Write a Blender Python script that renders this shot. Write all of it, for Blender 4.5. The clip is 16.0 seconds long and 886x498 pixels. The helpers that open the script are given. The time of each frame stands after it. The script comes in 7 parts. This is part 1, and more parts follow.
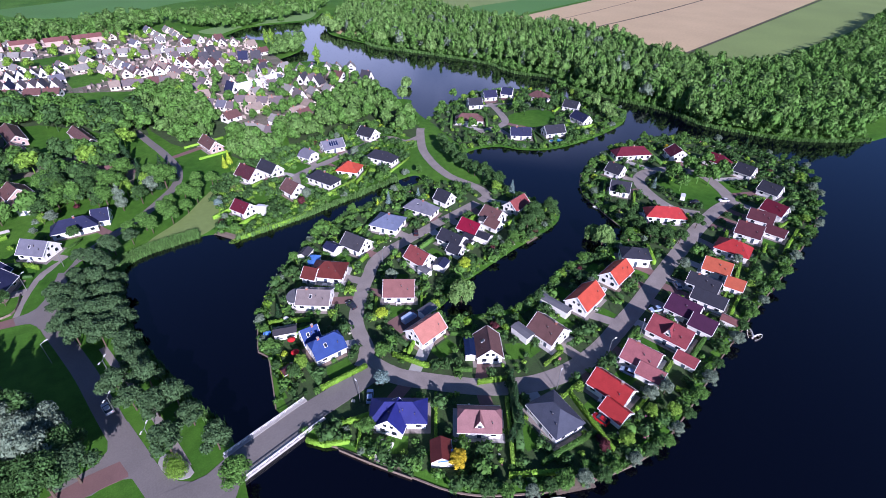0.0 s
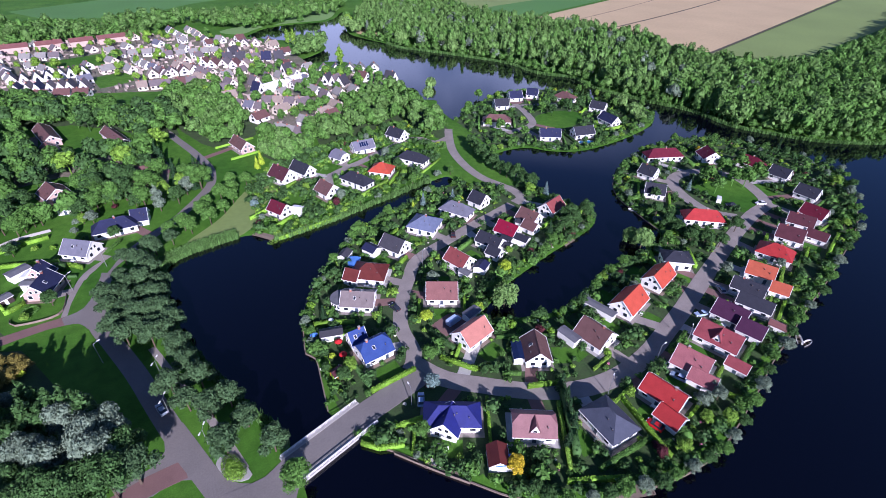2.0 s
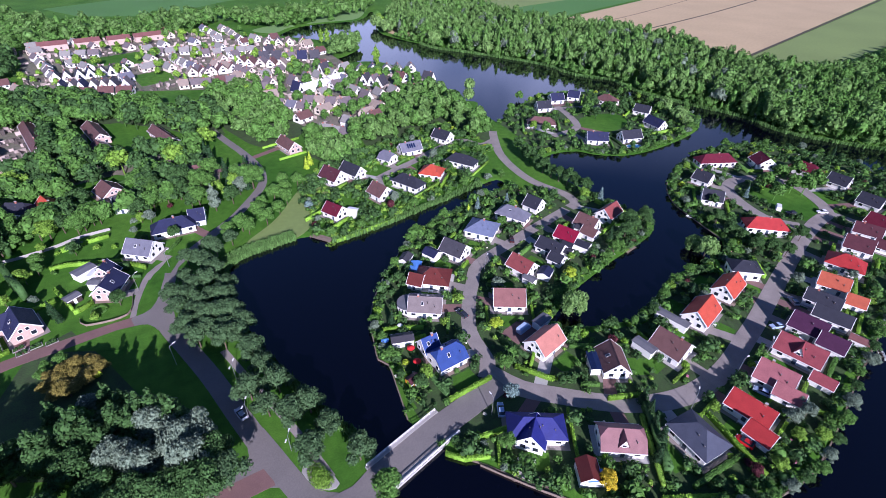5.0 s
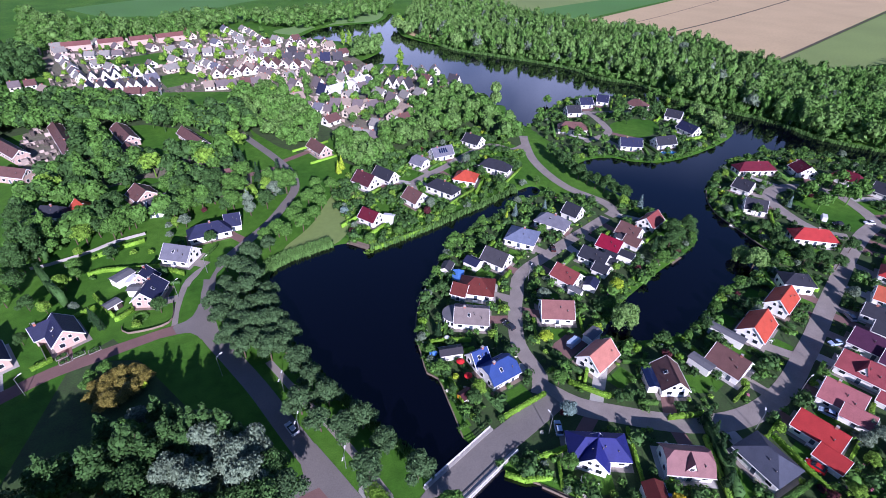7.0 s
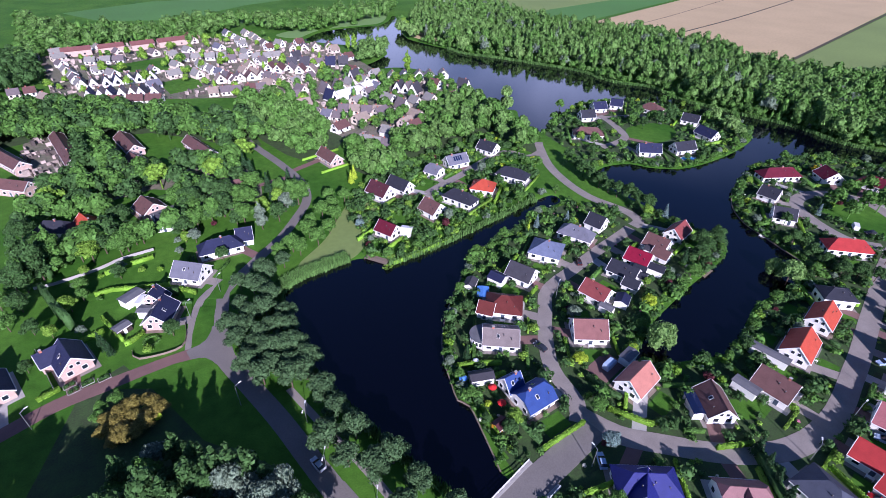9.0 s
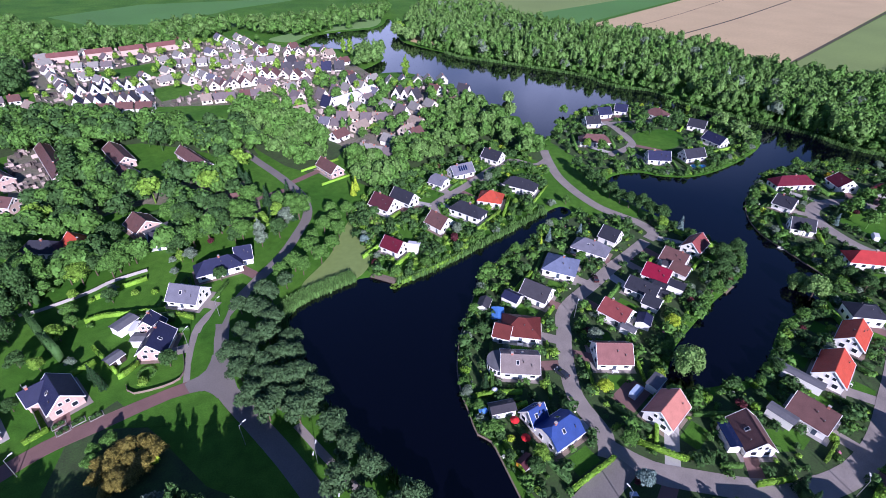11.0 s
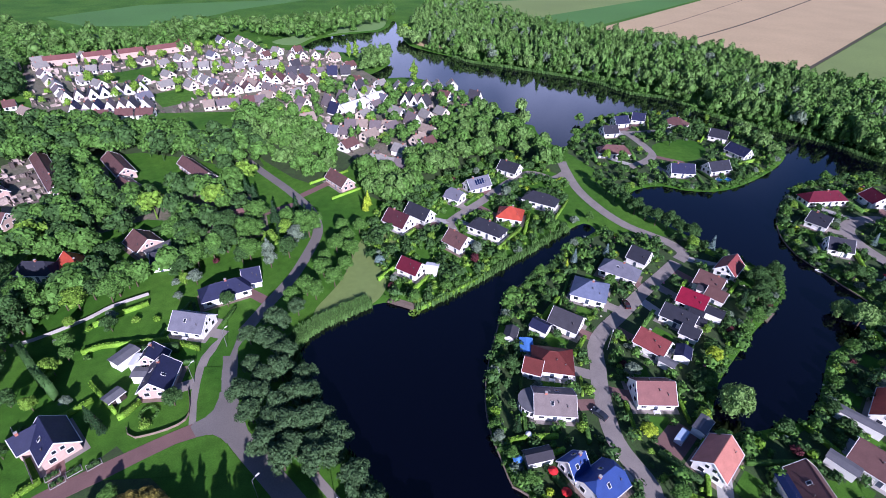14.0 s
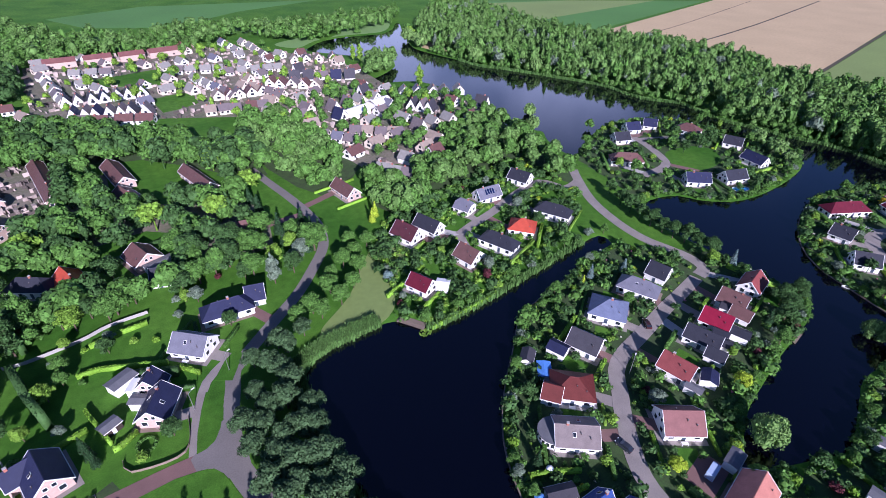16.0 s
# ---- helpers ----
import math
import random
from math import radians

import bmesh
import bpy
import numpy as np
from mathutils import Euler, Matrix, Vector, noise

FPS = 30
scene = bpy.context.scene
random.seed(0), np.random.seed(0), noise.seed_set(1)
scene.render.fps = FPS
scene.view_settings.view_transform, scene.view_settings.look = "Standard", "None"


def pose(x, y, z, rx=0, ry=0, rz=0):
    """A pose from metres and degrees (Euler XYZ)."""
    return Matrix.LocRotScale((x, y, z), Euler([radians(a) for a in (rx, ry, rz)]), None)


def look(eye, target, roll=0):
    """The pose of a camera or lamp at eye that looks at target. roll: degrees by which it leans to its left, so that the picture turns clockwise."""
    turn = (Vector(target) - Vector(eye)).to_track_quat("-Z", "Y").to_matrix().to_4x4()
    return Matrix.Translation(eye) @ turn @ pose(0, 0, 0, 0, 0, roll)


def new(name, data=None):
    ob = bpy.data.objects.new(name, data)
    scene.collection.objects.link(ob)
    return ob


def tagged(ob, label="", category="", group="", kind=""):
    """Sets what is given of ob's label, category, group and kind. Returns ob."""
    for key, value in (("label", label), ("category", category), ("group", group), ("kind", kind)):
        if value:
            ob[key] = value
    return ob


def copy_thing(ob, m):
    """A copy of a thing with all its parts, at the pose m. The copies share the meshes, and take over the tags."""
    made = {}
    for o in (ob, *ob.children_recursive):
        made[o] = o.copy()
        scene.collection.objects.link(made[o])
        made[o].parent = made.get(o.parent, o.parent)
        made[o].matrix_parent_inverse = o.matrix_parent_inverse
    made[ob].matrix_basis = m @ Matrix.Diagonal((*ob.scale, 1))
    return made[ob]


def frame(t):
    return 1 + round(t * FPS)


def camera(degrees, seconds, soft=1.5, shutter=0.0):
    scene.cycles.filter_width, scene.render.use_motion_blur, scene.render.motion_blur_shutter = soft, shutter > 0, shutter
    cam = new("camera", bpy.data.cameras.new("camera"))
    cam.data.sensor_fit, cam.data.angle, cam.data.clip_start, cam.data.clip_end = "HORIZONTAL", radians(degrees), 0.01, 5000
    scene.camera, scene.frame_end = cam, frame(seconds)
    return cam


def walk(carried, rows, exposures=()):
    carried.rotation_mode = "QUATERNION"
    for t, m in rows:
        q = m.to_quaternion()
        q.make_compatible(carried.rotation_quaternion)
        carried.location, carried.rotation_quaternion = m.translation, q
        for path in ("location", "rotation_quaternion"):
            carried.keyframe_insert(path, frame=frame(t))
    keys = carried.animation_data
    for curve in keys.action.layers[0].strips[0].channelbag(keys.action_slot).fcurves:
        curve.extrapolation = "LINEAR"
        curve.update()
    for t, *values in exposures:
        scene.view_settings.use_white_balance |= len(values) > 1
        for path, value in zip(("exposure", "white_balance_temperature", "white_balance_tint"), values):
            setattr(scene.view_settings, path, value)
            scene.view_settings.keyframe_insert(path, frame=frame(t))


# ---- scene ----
cam = camera(84.0, 16.0, soft=0.7)
PATH = [
    (0, (25.853, -14.576, 102.172), (26.8752, -13.0889, 100.9140), 1.40),
    (0.5, (23.696, -12.876, 102.263), (24.7093, -11.3828, 101.0031), 1.30),
    (1, (21.390, -11.043, 102.314), (22.3971, -9.5469, 101.0548), 1.30),
    (1.5, (19.106, -9.271, 102.324), (20.1080, -7.7715, 101.0647), 1.30),
    (2, (16.807, -7.525, 102.411), (17.8035, -6.0225, 101.1505), 1.20),
    (2.5, (14.320, -5.694, 102.462), (15.3120, -4.1888, 101.2011), 1.30),
    (3, (12.082, -3.904, 102.457), (13.0691, -2.3947, 101.1967), 1.30),
    (3.5, (9.684, -2.155, 102.430), (10.6645, -0.6413, 101.1703), 1.30),
    (4, (7.515, -0.046, 102.468), (8.4898, 1.4696, 101.2066), 1.30),
    (6.5, (-3.469, 11.876, 102.340), (-2.5300, 13.4134, 101.0779), 1.50),
    (7, (-5.190, 14.604, 102.320), (-4.2526, 16.1436, 101.0592), 1.50),
    (7.5, (-6.360, 17.399, 102.303), (-5.4252, 18.9398, 101.0416), 1.40),
    (8, (-7.091, 20.221, 102.224), (-6.1567, 21.7635, 100.9624), 1.30),
    (8.5, (-7.636, 23.186, 102.093), (-6.6979, 24.7269, 100.8337), 1.30),
    (9, (-7.716, 26.114, 101.952), (-6.7716, 27.6518, 100.6940), 1.20),
    (11.5, (-7.790, 40.141, 101.853), (-6.8123, 41.6614, 100.6005), 1.30),
    (12, (-7.865, 42.662, 101.801), (-6.8849, 44.1826, 100.5488), 1.40),
    (12.5, (-7.851, 45.089, 101.822), (-6.8684, 46.6081, 100.5708), 1.50),
    (13, (-7.674, 47.395, 101.891), (-6.6924, 48.9148, 100.6390), 1.50),
    (13.5, (-7.535, 49.779, 101.922), (-6.5527, 51.2985, 100.6698), 1.50),
    (14, (-7.428, 52.083, 101.932), (-6.4471, 53.6019, 100.6797), 1.60),
    (14.5, (-7.110, 54.285, 101.926), (-6.1292, 55.8063, 100.6753), 1.50),
    (15, (-6.711, 56.576, 101.990), (-5.7321, 58.0965, 100.7369), 1.60),
    (15.5, (-6.343, 58.817, 101.993), (-5.3636, 60.3383, 100.7413), 1.60),
    (16, (-5.832, 60.962, 102.025), (-4.8543, 62.4844, 100.7732), 1.60),
]
walk(cam, [(t, look(eye, target, roll)) for t, eye, target, roll in PATH], exposures=((0, 0.66, 5320, 34), (16, 0.66, 5320, 34)))

# ---- world and sun ----
SUN_HEADING, SUN_HEIGHT = 193.0, 23.5
world = bpy.data.worlds.new("sky")
scene.world = world
world.use_nodes = True
wn, wl = world.node_tree.nodes, world.node_tree.links
sky = wn.new("ShaderNodeTexSky")
sky.sky_type, sky.sun_disc = "NISHITA", False
sky.sun_elevation, sky.sun_rotation = radians(SUN_HEIGHT), radians(SUN_HEADING)
sky.air_density, sky.dust_density, sky.ozone_density = 1.0, 0.2, 6.0
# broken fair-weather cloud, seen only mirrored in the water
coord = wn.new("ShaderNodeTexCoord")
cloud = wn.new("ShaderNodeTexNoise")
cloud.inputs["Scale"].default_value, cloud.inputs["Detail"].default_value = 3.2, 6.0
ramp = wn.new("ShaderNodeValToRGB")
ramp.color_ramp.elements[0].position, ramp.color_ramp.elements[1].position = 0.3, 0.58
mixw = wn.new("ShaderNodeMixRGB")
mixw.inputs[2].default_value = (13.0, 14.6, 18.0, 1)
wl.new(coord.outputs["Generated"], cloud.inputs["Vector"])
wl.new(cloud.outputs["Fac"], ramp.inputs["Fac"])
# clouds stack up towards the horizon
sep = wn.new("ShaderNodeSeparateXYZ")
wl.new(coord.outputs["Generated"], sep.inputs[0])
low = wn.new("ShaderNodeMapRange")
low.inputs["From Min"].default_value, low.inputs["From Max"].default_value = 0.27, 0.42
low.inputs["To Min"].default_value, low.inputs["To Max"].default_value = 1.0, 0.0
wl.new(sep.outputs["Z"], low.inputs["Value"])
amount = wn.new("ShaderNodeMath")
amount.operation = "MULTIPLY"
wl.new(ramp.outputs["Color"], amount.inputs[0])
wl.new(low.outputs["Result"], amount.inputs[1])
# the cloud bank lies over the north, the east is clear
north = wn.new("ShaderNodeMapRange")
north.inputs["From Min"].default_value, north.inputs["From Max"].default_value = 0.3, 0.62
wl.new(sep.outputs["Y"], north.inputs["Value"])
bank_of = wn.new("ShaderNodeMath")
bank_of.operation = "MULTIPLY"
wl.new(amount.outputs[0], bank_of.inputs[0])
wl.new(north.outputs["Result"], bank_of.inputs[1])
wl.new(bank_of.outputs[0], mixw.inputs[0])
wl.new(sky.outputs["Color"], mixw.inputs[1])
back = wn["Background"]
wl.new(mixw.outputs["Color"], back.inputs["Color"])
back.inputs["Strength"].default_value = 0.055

sun_data = bpy.data.lights.new("sun", "SUN")
sun_data.energy, sun_data.angle, sun_data.color = 5.0, radians(0.5), (1.0, 0.93, 0.83)
sun = new("sun", sun_data)
sh, se = radians(SUN_HEADING), radians(SUN_HEIGHT)
sun.matrix_world = look((400 * math.sin(sh) * math.cos(se), 400 * math.cos(sh) * math.cos(se), 400 * math.sin(se)), (0, 0, 0))

# ---- materials ----
MATS = {}


def mat(name, color, rough=0.8, vary=0.25, grain=1.5, fine=12.0, bump=0.0, metal=0.0, per_object=0.0, island=0.0, dark=None, spec=0.4):
    """A surface with stains at one scale and grain at another."""
    if name in MATS:
        return MATS[name]
    m = bpy.data.materials.new(name)
    m.use_nodes = True
    n, l = m.node_tree.nodes, m.node_tree.links
    b = n["Principled BSDF"]
    tc = n.new("ShaderNodeTexCoord")
    n1, n2 = n.new("ShaderNodeTexNoise"), n.new("ShaderNodeTexNoise")
    n1.inputs["Scale"].default_value, n1.inputs["Detail"].default_value = grain, 4.0
    n2.inputs["Scale"].default_value, n2.inputs["Detail"].default_value = fine, 3.0
    l.new(tc.outputs["Object"], n1.inputs["Vector"])
    l.new(tc.outputs["Object"], n2.inputs["Vector"])
    add = n.new("ShaderNodeMath")
    add.operation = "MULTIPLY_ADD"
    add.inputs[1].default_value = 0.5
    l.new(n2.outputs["Fac"], add.inputs[0])
    half = n.new("ShaderNodeMath")
    half.operation = "MULTIPLY"
    half.inputs[1].default_value = 0.5
    l.new(n1.outputs["Fac"], half.inputs[0])
    l.new(half.outputs[0], add.inputs[2])
    last = add.outputs[0]
    if per_object or island:
        src = n.new("ShaderNodeObjectInfo").outputs["Random"] if per_object else n.new("ShaderNodeNewGeometry").outputs["Random Per Island"]
        rnd = n.new("ShaderNodeMath")
        rnd.operation = "MULTIPLY_ADD"
        rnd.inputs[1].default_value = per_object or island
        l.new(src, rnd.inputs[0])
        sub = n.new("ShaderNodeMath")
        sub.operation = "SUBTRACT"
        sub.inputs[1].default_value = 0.5 * (per_object or island)
        l.new(last, sub.inputs[0])
        l.new(sub.outputs[0], rnd.inputs[2])
        last = rnd.outputs[0]
    r = n.new("ShaderNodeValToRGB")
    lo = dark or tuple(c * (1 - vary) for c in color)
    hi = tuple(min(1.0, c * (1 + vary)) for c in color)
    r.color_ramp.elements[0].position, r.color_ramp.elements[1].position = 0.3, 0.7
    r.color_ramp.elements[0].color, r.color_ramp.elements[1].color = (*lo, 1), (*hi, 1)
    l.new(last, r.inputs["Fac"])
    l.new(r.outputs["Color"], b.inputs["Base Color"])
    b.inputs["Roughness"].default_value, b.inputs["Metallic"].default_value = rough, metal
    b.inputs["Specular IOR Level"].default_value = spec
    if bump:
        bp = n.new("ShaderNodeBump")
        bp.inputs["Strength"].default_value, bp.inputs["Distance"].default_value = bump, 0.05
        l.new(n2.outputs["Fac"], bp.inputs["Height"])
        l.new(bp.outputs["Normal"], b.inputs["Normal"])
    MATS[name] = m
    return m


def tile_mat(name, color, rough=0.55, vary=0.22, course=0.34):
    """Roof tiles: courses of rounded tiles, weathered in patches."""
    m = mat(name, color, rough, vary, 0.5, 5.0, spec=0.18)
    n, l = m.node_tree.nodes, m.node_tree.links
    tc = n.new("ShaderNodeTexCoord")
    w1, w2 = n.new("ShaderNodeTexWave"), n.new("ShaderNodeTexWave")
    w1.bands_direction, w1.wave_profile = "Z", "SAW"
    w1.inputs["Scale"].default_value = 0.314 / course
    w2.bands_direction = "X"
    w2.inputs["Scale"].default_value = 3.2
    l.new(tc.outputs["Object"], w1.inputs["Vector"])
    l.new(tc.outputs["Object"], w2.inputs["Vector"])
    s = n.new("ShaderNodeMath")
    s.operation = "ADD"
    l.new(w1.outputs["Fac"], s.inputs[0])
    l.new(w2.outputs["Fac"], s.inputs[1])
    bp = n.new("ShaderNodeBump")
    bp.inputs["Strength"].default_value, bp.inputs["Distance"].default_value = 0.22, 0.04
    l.new(s.outputs[0], bp.inputs["Height"])
    l.new(bp.outputs["Normal"], n["Principled BSDF"].inputs["Normal"])
    return m


ROOF = {
    "red": (0.3, 0.03, 0.028), "pink": (0.255, 0.093, 0.097), "rose": (0.209, 0.049, 0.055), "purple": (0.052, 0.017, 0.042),
    "slate": (0.028, 0.029, 0.039), "orange": (0.330, 0.078, 0.040), "brown": (0.116, 0.061, 0.055), "maroon": (0.099, 0.012, 0.023),
    "redor": (0.372, 0.062, 0.035), "salmon": (0.372, 0.155, 0.118), "taupe": (0.175, 0.078, 0.07), "brick": (0.197, 0.052, 0.049),
    "crimson": (0.191, 0.009, 0.029), "bluegrey": (0.13, 0.15, 0.22), "grey": (0.132, 0.132, 0.161), "char": (0.050, 0.048, 0.056),
    "rust": (0.104, 0.024, 0.020), "beige": (0.174, 0.145, 0.136), "blue": (0.026, 0.052, 0.175), "navy": (0.02, 0.023, 0.13),
    "mauve": (0.2, 0.1, 0.1), "navyd": (0.021, 0.024, 0.057), "darkbr": (0.070, 0.023, 0.029), "greybrown": (0.139, 0.116, 0.117),
    "slateblue": (0.06, 0.066, 0.09), "warmgrey": (0.22, 0.21, 0.19), "tan": (0.25, 0.2, 0.16), "terracotta": (0.209, 0.093, 0.065),
}
ROOFM = {k: tile_mat("tiles_" + k, tuple(min(1.0, c * 1.12) for c in v)) for k, v in ROOF.items()}
WHITE = mat("white_render", (0.78, 0.76, 0.71), 0.85, 0.08, 0.7, 9.0)
CREAM = mat("cream_render", (0.72, 0.62, 0.5), 0.85, 0.1, 0.7, 9.0)
BRICKW = mat("brick_wall", (0.36, 0.14, 0.1), 0.9, 0.3, 1.2, 14.0, 0.3)
PALEBRICK = mat("pale_brick_wall", (0.5, 0.36, 0.3), 0.9, 0.2, 1.2, 14.0, 0.3)
DARKWOOD = mat("dark_timber", (0.05, 0.035, 0.03), 0.7, 0.3, 1.0, 12.0)
TRIM = mat("white_trim", (0.82, 0.81, 0.78), 0.5, 0.05, 1.0, 8.0)
GLASS = mat("window_glass", (0.02, 0.025, 0.035), 0.06, 0.2, 0.5, 3.0, spec=0.6)
DOORM = mat("door_paint", (0.05, 0.07, 0.1), 0.45, 0.2)
LEAD = mat("lead_flat_roof", (0.14, 0.14, 0.15), 0.7, 0.25, 0.6, 6.0)
SOLAR = mat("solar_glass", (0.012, 0.02, 0.06), 0.12, 0.2, 0.8, 4.0, spec=0.6)
ASPHALT = mat("asphalt", (0.19, 0.172, 0.155), 0.9, 0.2, 0.12, 3.0, 0.15)
PAVER = mat("grey_brown_pavers", (0.27, 0.238, 0.21), 0.9, 0.25, 0.25, 6.0, 0.2)
REDPAVE = mat("red_brick_pavers", (0.2, 0.115, 0.1), 0.9, 0.22, 0.2, 6.0, 0.2)
KERB = mat("kerb_concrete", (0.36, 0.34, 0.31), 0.9, 0.15, 0.8, 8.0)
CONCRETE = mat("concrete", (0.42, 0.4, 0.37), 0.9, 0.18, 0.5, 7.0)
METAL = mat("galvanised_steel", (0.5, 0.51, 0.52), 0.4, 0.1, metal=0.8)
TIMBER = mat("grey_weathered_timber", (0.22, 0.17, 0.13), 0.85, 0.3, 0.8, 9.0)
BARK = mat("bark", (0.11, 0.08, 0.055), 0.95, 0.35, 2.0, 14.0, 0.5)


def leaf(name, color, vary=0.4):
    return mat(name, color, 0.6, vary, 0.35, 2.0, 0.0, 0.0, 0.0, 0.5, spec=0.08)


LEAVES = {
    "mid": leaf("leaves_mid_green", (0.082, 0.18, 0.034)), "dark": leaf("leaves_dark_green", (0.05, 0.108, 0.03)),
    "bright": leaf("leaves_bright_green", (0.16, 0.29, 0.035)), "lime": leaf("leaves_lime", (0.33, 0.45, 0.03)),
    "silver": leaf("leaves_silver_green", (0.15, 0.2, 0.135)), "willow": leaf("leaves_willow", (0.15, 0.26, 0.07)),
    "yellow": leaf("leaves_yellow", (0.5, 0.38, 0.02)), "bluegreen": leaf("needles_blue_green", (0.15, 0.22, 0.2)),
    "fir": leaf("needles_dark", (0.025, 0.06, 0.022)), "copper": leaf("leaves_copper", (0.1, 0.03, 0.035)),
    "hedge": leaf("hedge_leaves", (0.17, 0.33, 0.03)), "olive": leaf("leaves_olive_brown", (0.2, 0.17, 0.04)),
    "reed": leaf("reed_blades", (0.1, 0.2, 0.05)), "pink": leaf("blossom_pink", (0.55, 0.2, 0.3)), "bloom": leaf("blossom_white", (0.7, 0.68, 0.55)),
    "bank": leaf("leaves_muted_green", (0.062, 0.115, 0.046)), "copse": leaf("forest_leaves", (0.105, 0.2, 0.048)),
}

# lawn and rough grass, mown in broad patches
GRASS = bpy.data.materials.new("grass")
GRASS.use_nodes = True
n, l = GRASS.node_tree.nodes, GRASS.node_tree.links
tc = n.new("ShaderNodeTexCoord")
na, nb, nc = (n.new("ShaderNodeTexNoise") for _ in range(3))
for node, scale, detail in ((na, 0.035, 4.0), (nb, 0.35, 4.0), (nc, 3.0, 3.0)):
    node.inputs["Scale"].default_value, node.inputs["Detail"].default_value = scale, detail
    l.new(tc.outputs["Object"], node.inputs["Vector"])
r1, r2 = n.new("ShaderNodeValToRGB"), n.new("ShaderNodeValToRGB")
r1.color_ramp.elements[0].position, r1.color_ramp.elements[1].position = 0.35, 0.65
r1.color_ramp.elements[0].color, r1.color_ramp.elements[1].color = (0.05, 0.16, 0.014, 1), (0.09, 0.225, 0.024, 1)
r2.color_ramp.elements[0].position, r2.color_ramp.elements[1].position = 0.35, 0.7
r2.color_ramp.elements[0].color, r2.color_ramp.elements[1].color = (0.6, 0.6, 0.55, 1), (1.15, 1.1, 1.0, 1)
mx = n.new("ShaderNodeMixRGB")
mx.blend_type, mx.inputs[0].default_value = "MULTIPLY", 1.0
ad = n.new("ShaderNodeMath")
ad.operation = "MULTIPLY_ADD"
ad.inputs[1].default_value = 0.5
hf = n.new("ShaderNodeMath")
hf.operation = "MULTIPLY"
hf.inputs[1].default_value = 0.5
l.new(nc.outputs["Fac"], hf.inputs[0])
l.new(nb.outputs["Fac"], ad.inputs[0])
l.new(hf.outputs[0], ad.inputs[2])
l.new(na.outputs["Fac"], r1.inputs["Fac"])
l.new(ad.outputs[0], r2.inputs["Fac"])
l.new(r1.outputs["Color"], mx.inputs[1])
l.new(r2.outputs["Color"], mx.inputs[2])
l.new(mx.outputs["Color"], n["Principled BSDF"].inputs["Base Color"])
n["Principled BSDF"].inputs["Roughness"].default_value = 0.9
n["Principled BSDF"].inputs["Specular IOR Level"].default_value = 0.15

# dark still water, faintly rippled
WATER = bpy.data.materials.new("lake_water")
WATER.use_nodes = True
n, l = WATER.node_tree.nodes, WATER.node_tree.links
b = n["Principled BSDF"]
b.inputs["Base Color"].default_value = (0.001, 0.001, 0.0035, 1)
b.inputs["Roughness"].default_value, b.inputs["IOR"].default_value = 0.05, 1.5
tc, nz, bp = n.new("ShaderNodeTexCoord"), n.new("ShaderNodeTexNoise"), n.new("ShaderNodeBump")
nz.inputs["Scale"].default_value, nz.inputs["Detail"].default_value = 0.9, 4.0
bp.inputs["Strength"].default_value, bp.inputs["Distance"].default_value = 0.12, 0.05
l.new(tc.outputs["Object"], nz.inputs["Vector"])
l.new(nz.outputs["Fac"], bp.inputs["Height"])
l.new(bp.outputs["Normal"], b.inputs["Normal"])


# ---- building blocks ----
def mesh_of(name, verts, faces):
    me = bpy.data.meshes.new(name)
    me.from_pydata(verts, [], faces)
    me.update()
    return me


def put(name, me, material, parent=None, m=None, label=""):
    """Links a mesh as one object, under a thing or a part."""
    if material is not None and not me.materials:
        me.materials.append(material)
    ob = new(name, me)
    if parent is not None:
        ob.parent = parent
    if m is not None:
        ob.matrix_basis = m
    if label:
        ob["label"] = label
    return ob


def part(name, bm, material, parent=None, label=""):
    me = bpy.data.meshes.new(name)
    bm.to_mesh(me)
    bm.free()
    return put(name, me, material, parent, None, label)


def thing(name, m, label, category, group="", kind=""):
    ob = new(name)
    ob.empty_display_size = 0.5
    ob.matrix_basis = m
    return tagged(ob, label, category, group, kind)


def box(x0, y0, z0, x1, y1, z1):
    v = [(x0, y0, z0), (x1, y0, z0), (x1, y1, z0), (x0, y1, z0), (x0, y0, z1), (x1, y0, z1), (x1, y1, z1), (x0, y1, z1)]
    return v, [(0, 3, 2, 1), (4, 5, 6, 7), (0, 1, 5, 4), (1, 2, 6, 5), (2, 3, 7, 6), (3, 0, 4, 7)]


def boxes(*bs):
    vs, fs = [], []
    for q in bs:
        v, f = box(*q)
        k = len(vs)
        vs += v
        fs += [tuple(i + k for i in t) for t in f]
    return vs, fs


def box_part(name, q, material, parent, label="", m=None):
    return put(name, mesh_of(name, *box(*q)), material, parent, m, label)


def smooth(pts, step=3.0, closed=False):
    """A rounded line through the points (Catmull-Rom)."""
    p = [np.array(a, float) for a in pts]
    n_ = len(p)
    out = []
    for i in range(n_ if closed else n_ - 1):
        a, b_, c, d = (p[(i + k) % n_] if closed else p[min(max(i + k, 0), n_ - 1)] for k in (-1, 0, 1, 2))
        k = max(2, int(np.linalg.norm(c - b_) / step))
        for j in range(k):
            t = j / k
            out.append(0.5 * (2 * b_ + (c - a) * t + (2 * a - 5 * b_ + 4 * c - d) * t * t + (3 * b_ - a - 3 * c + d) * t ** 3))
    if not closed:
        out.append(p[-1])
    return np.array(out)


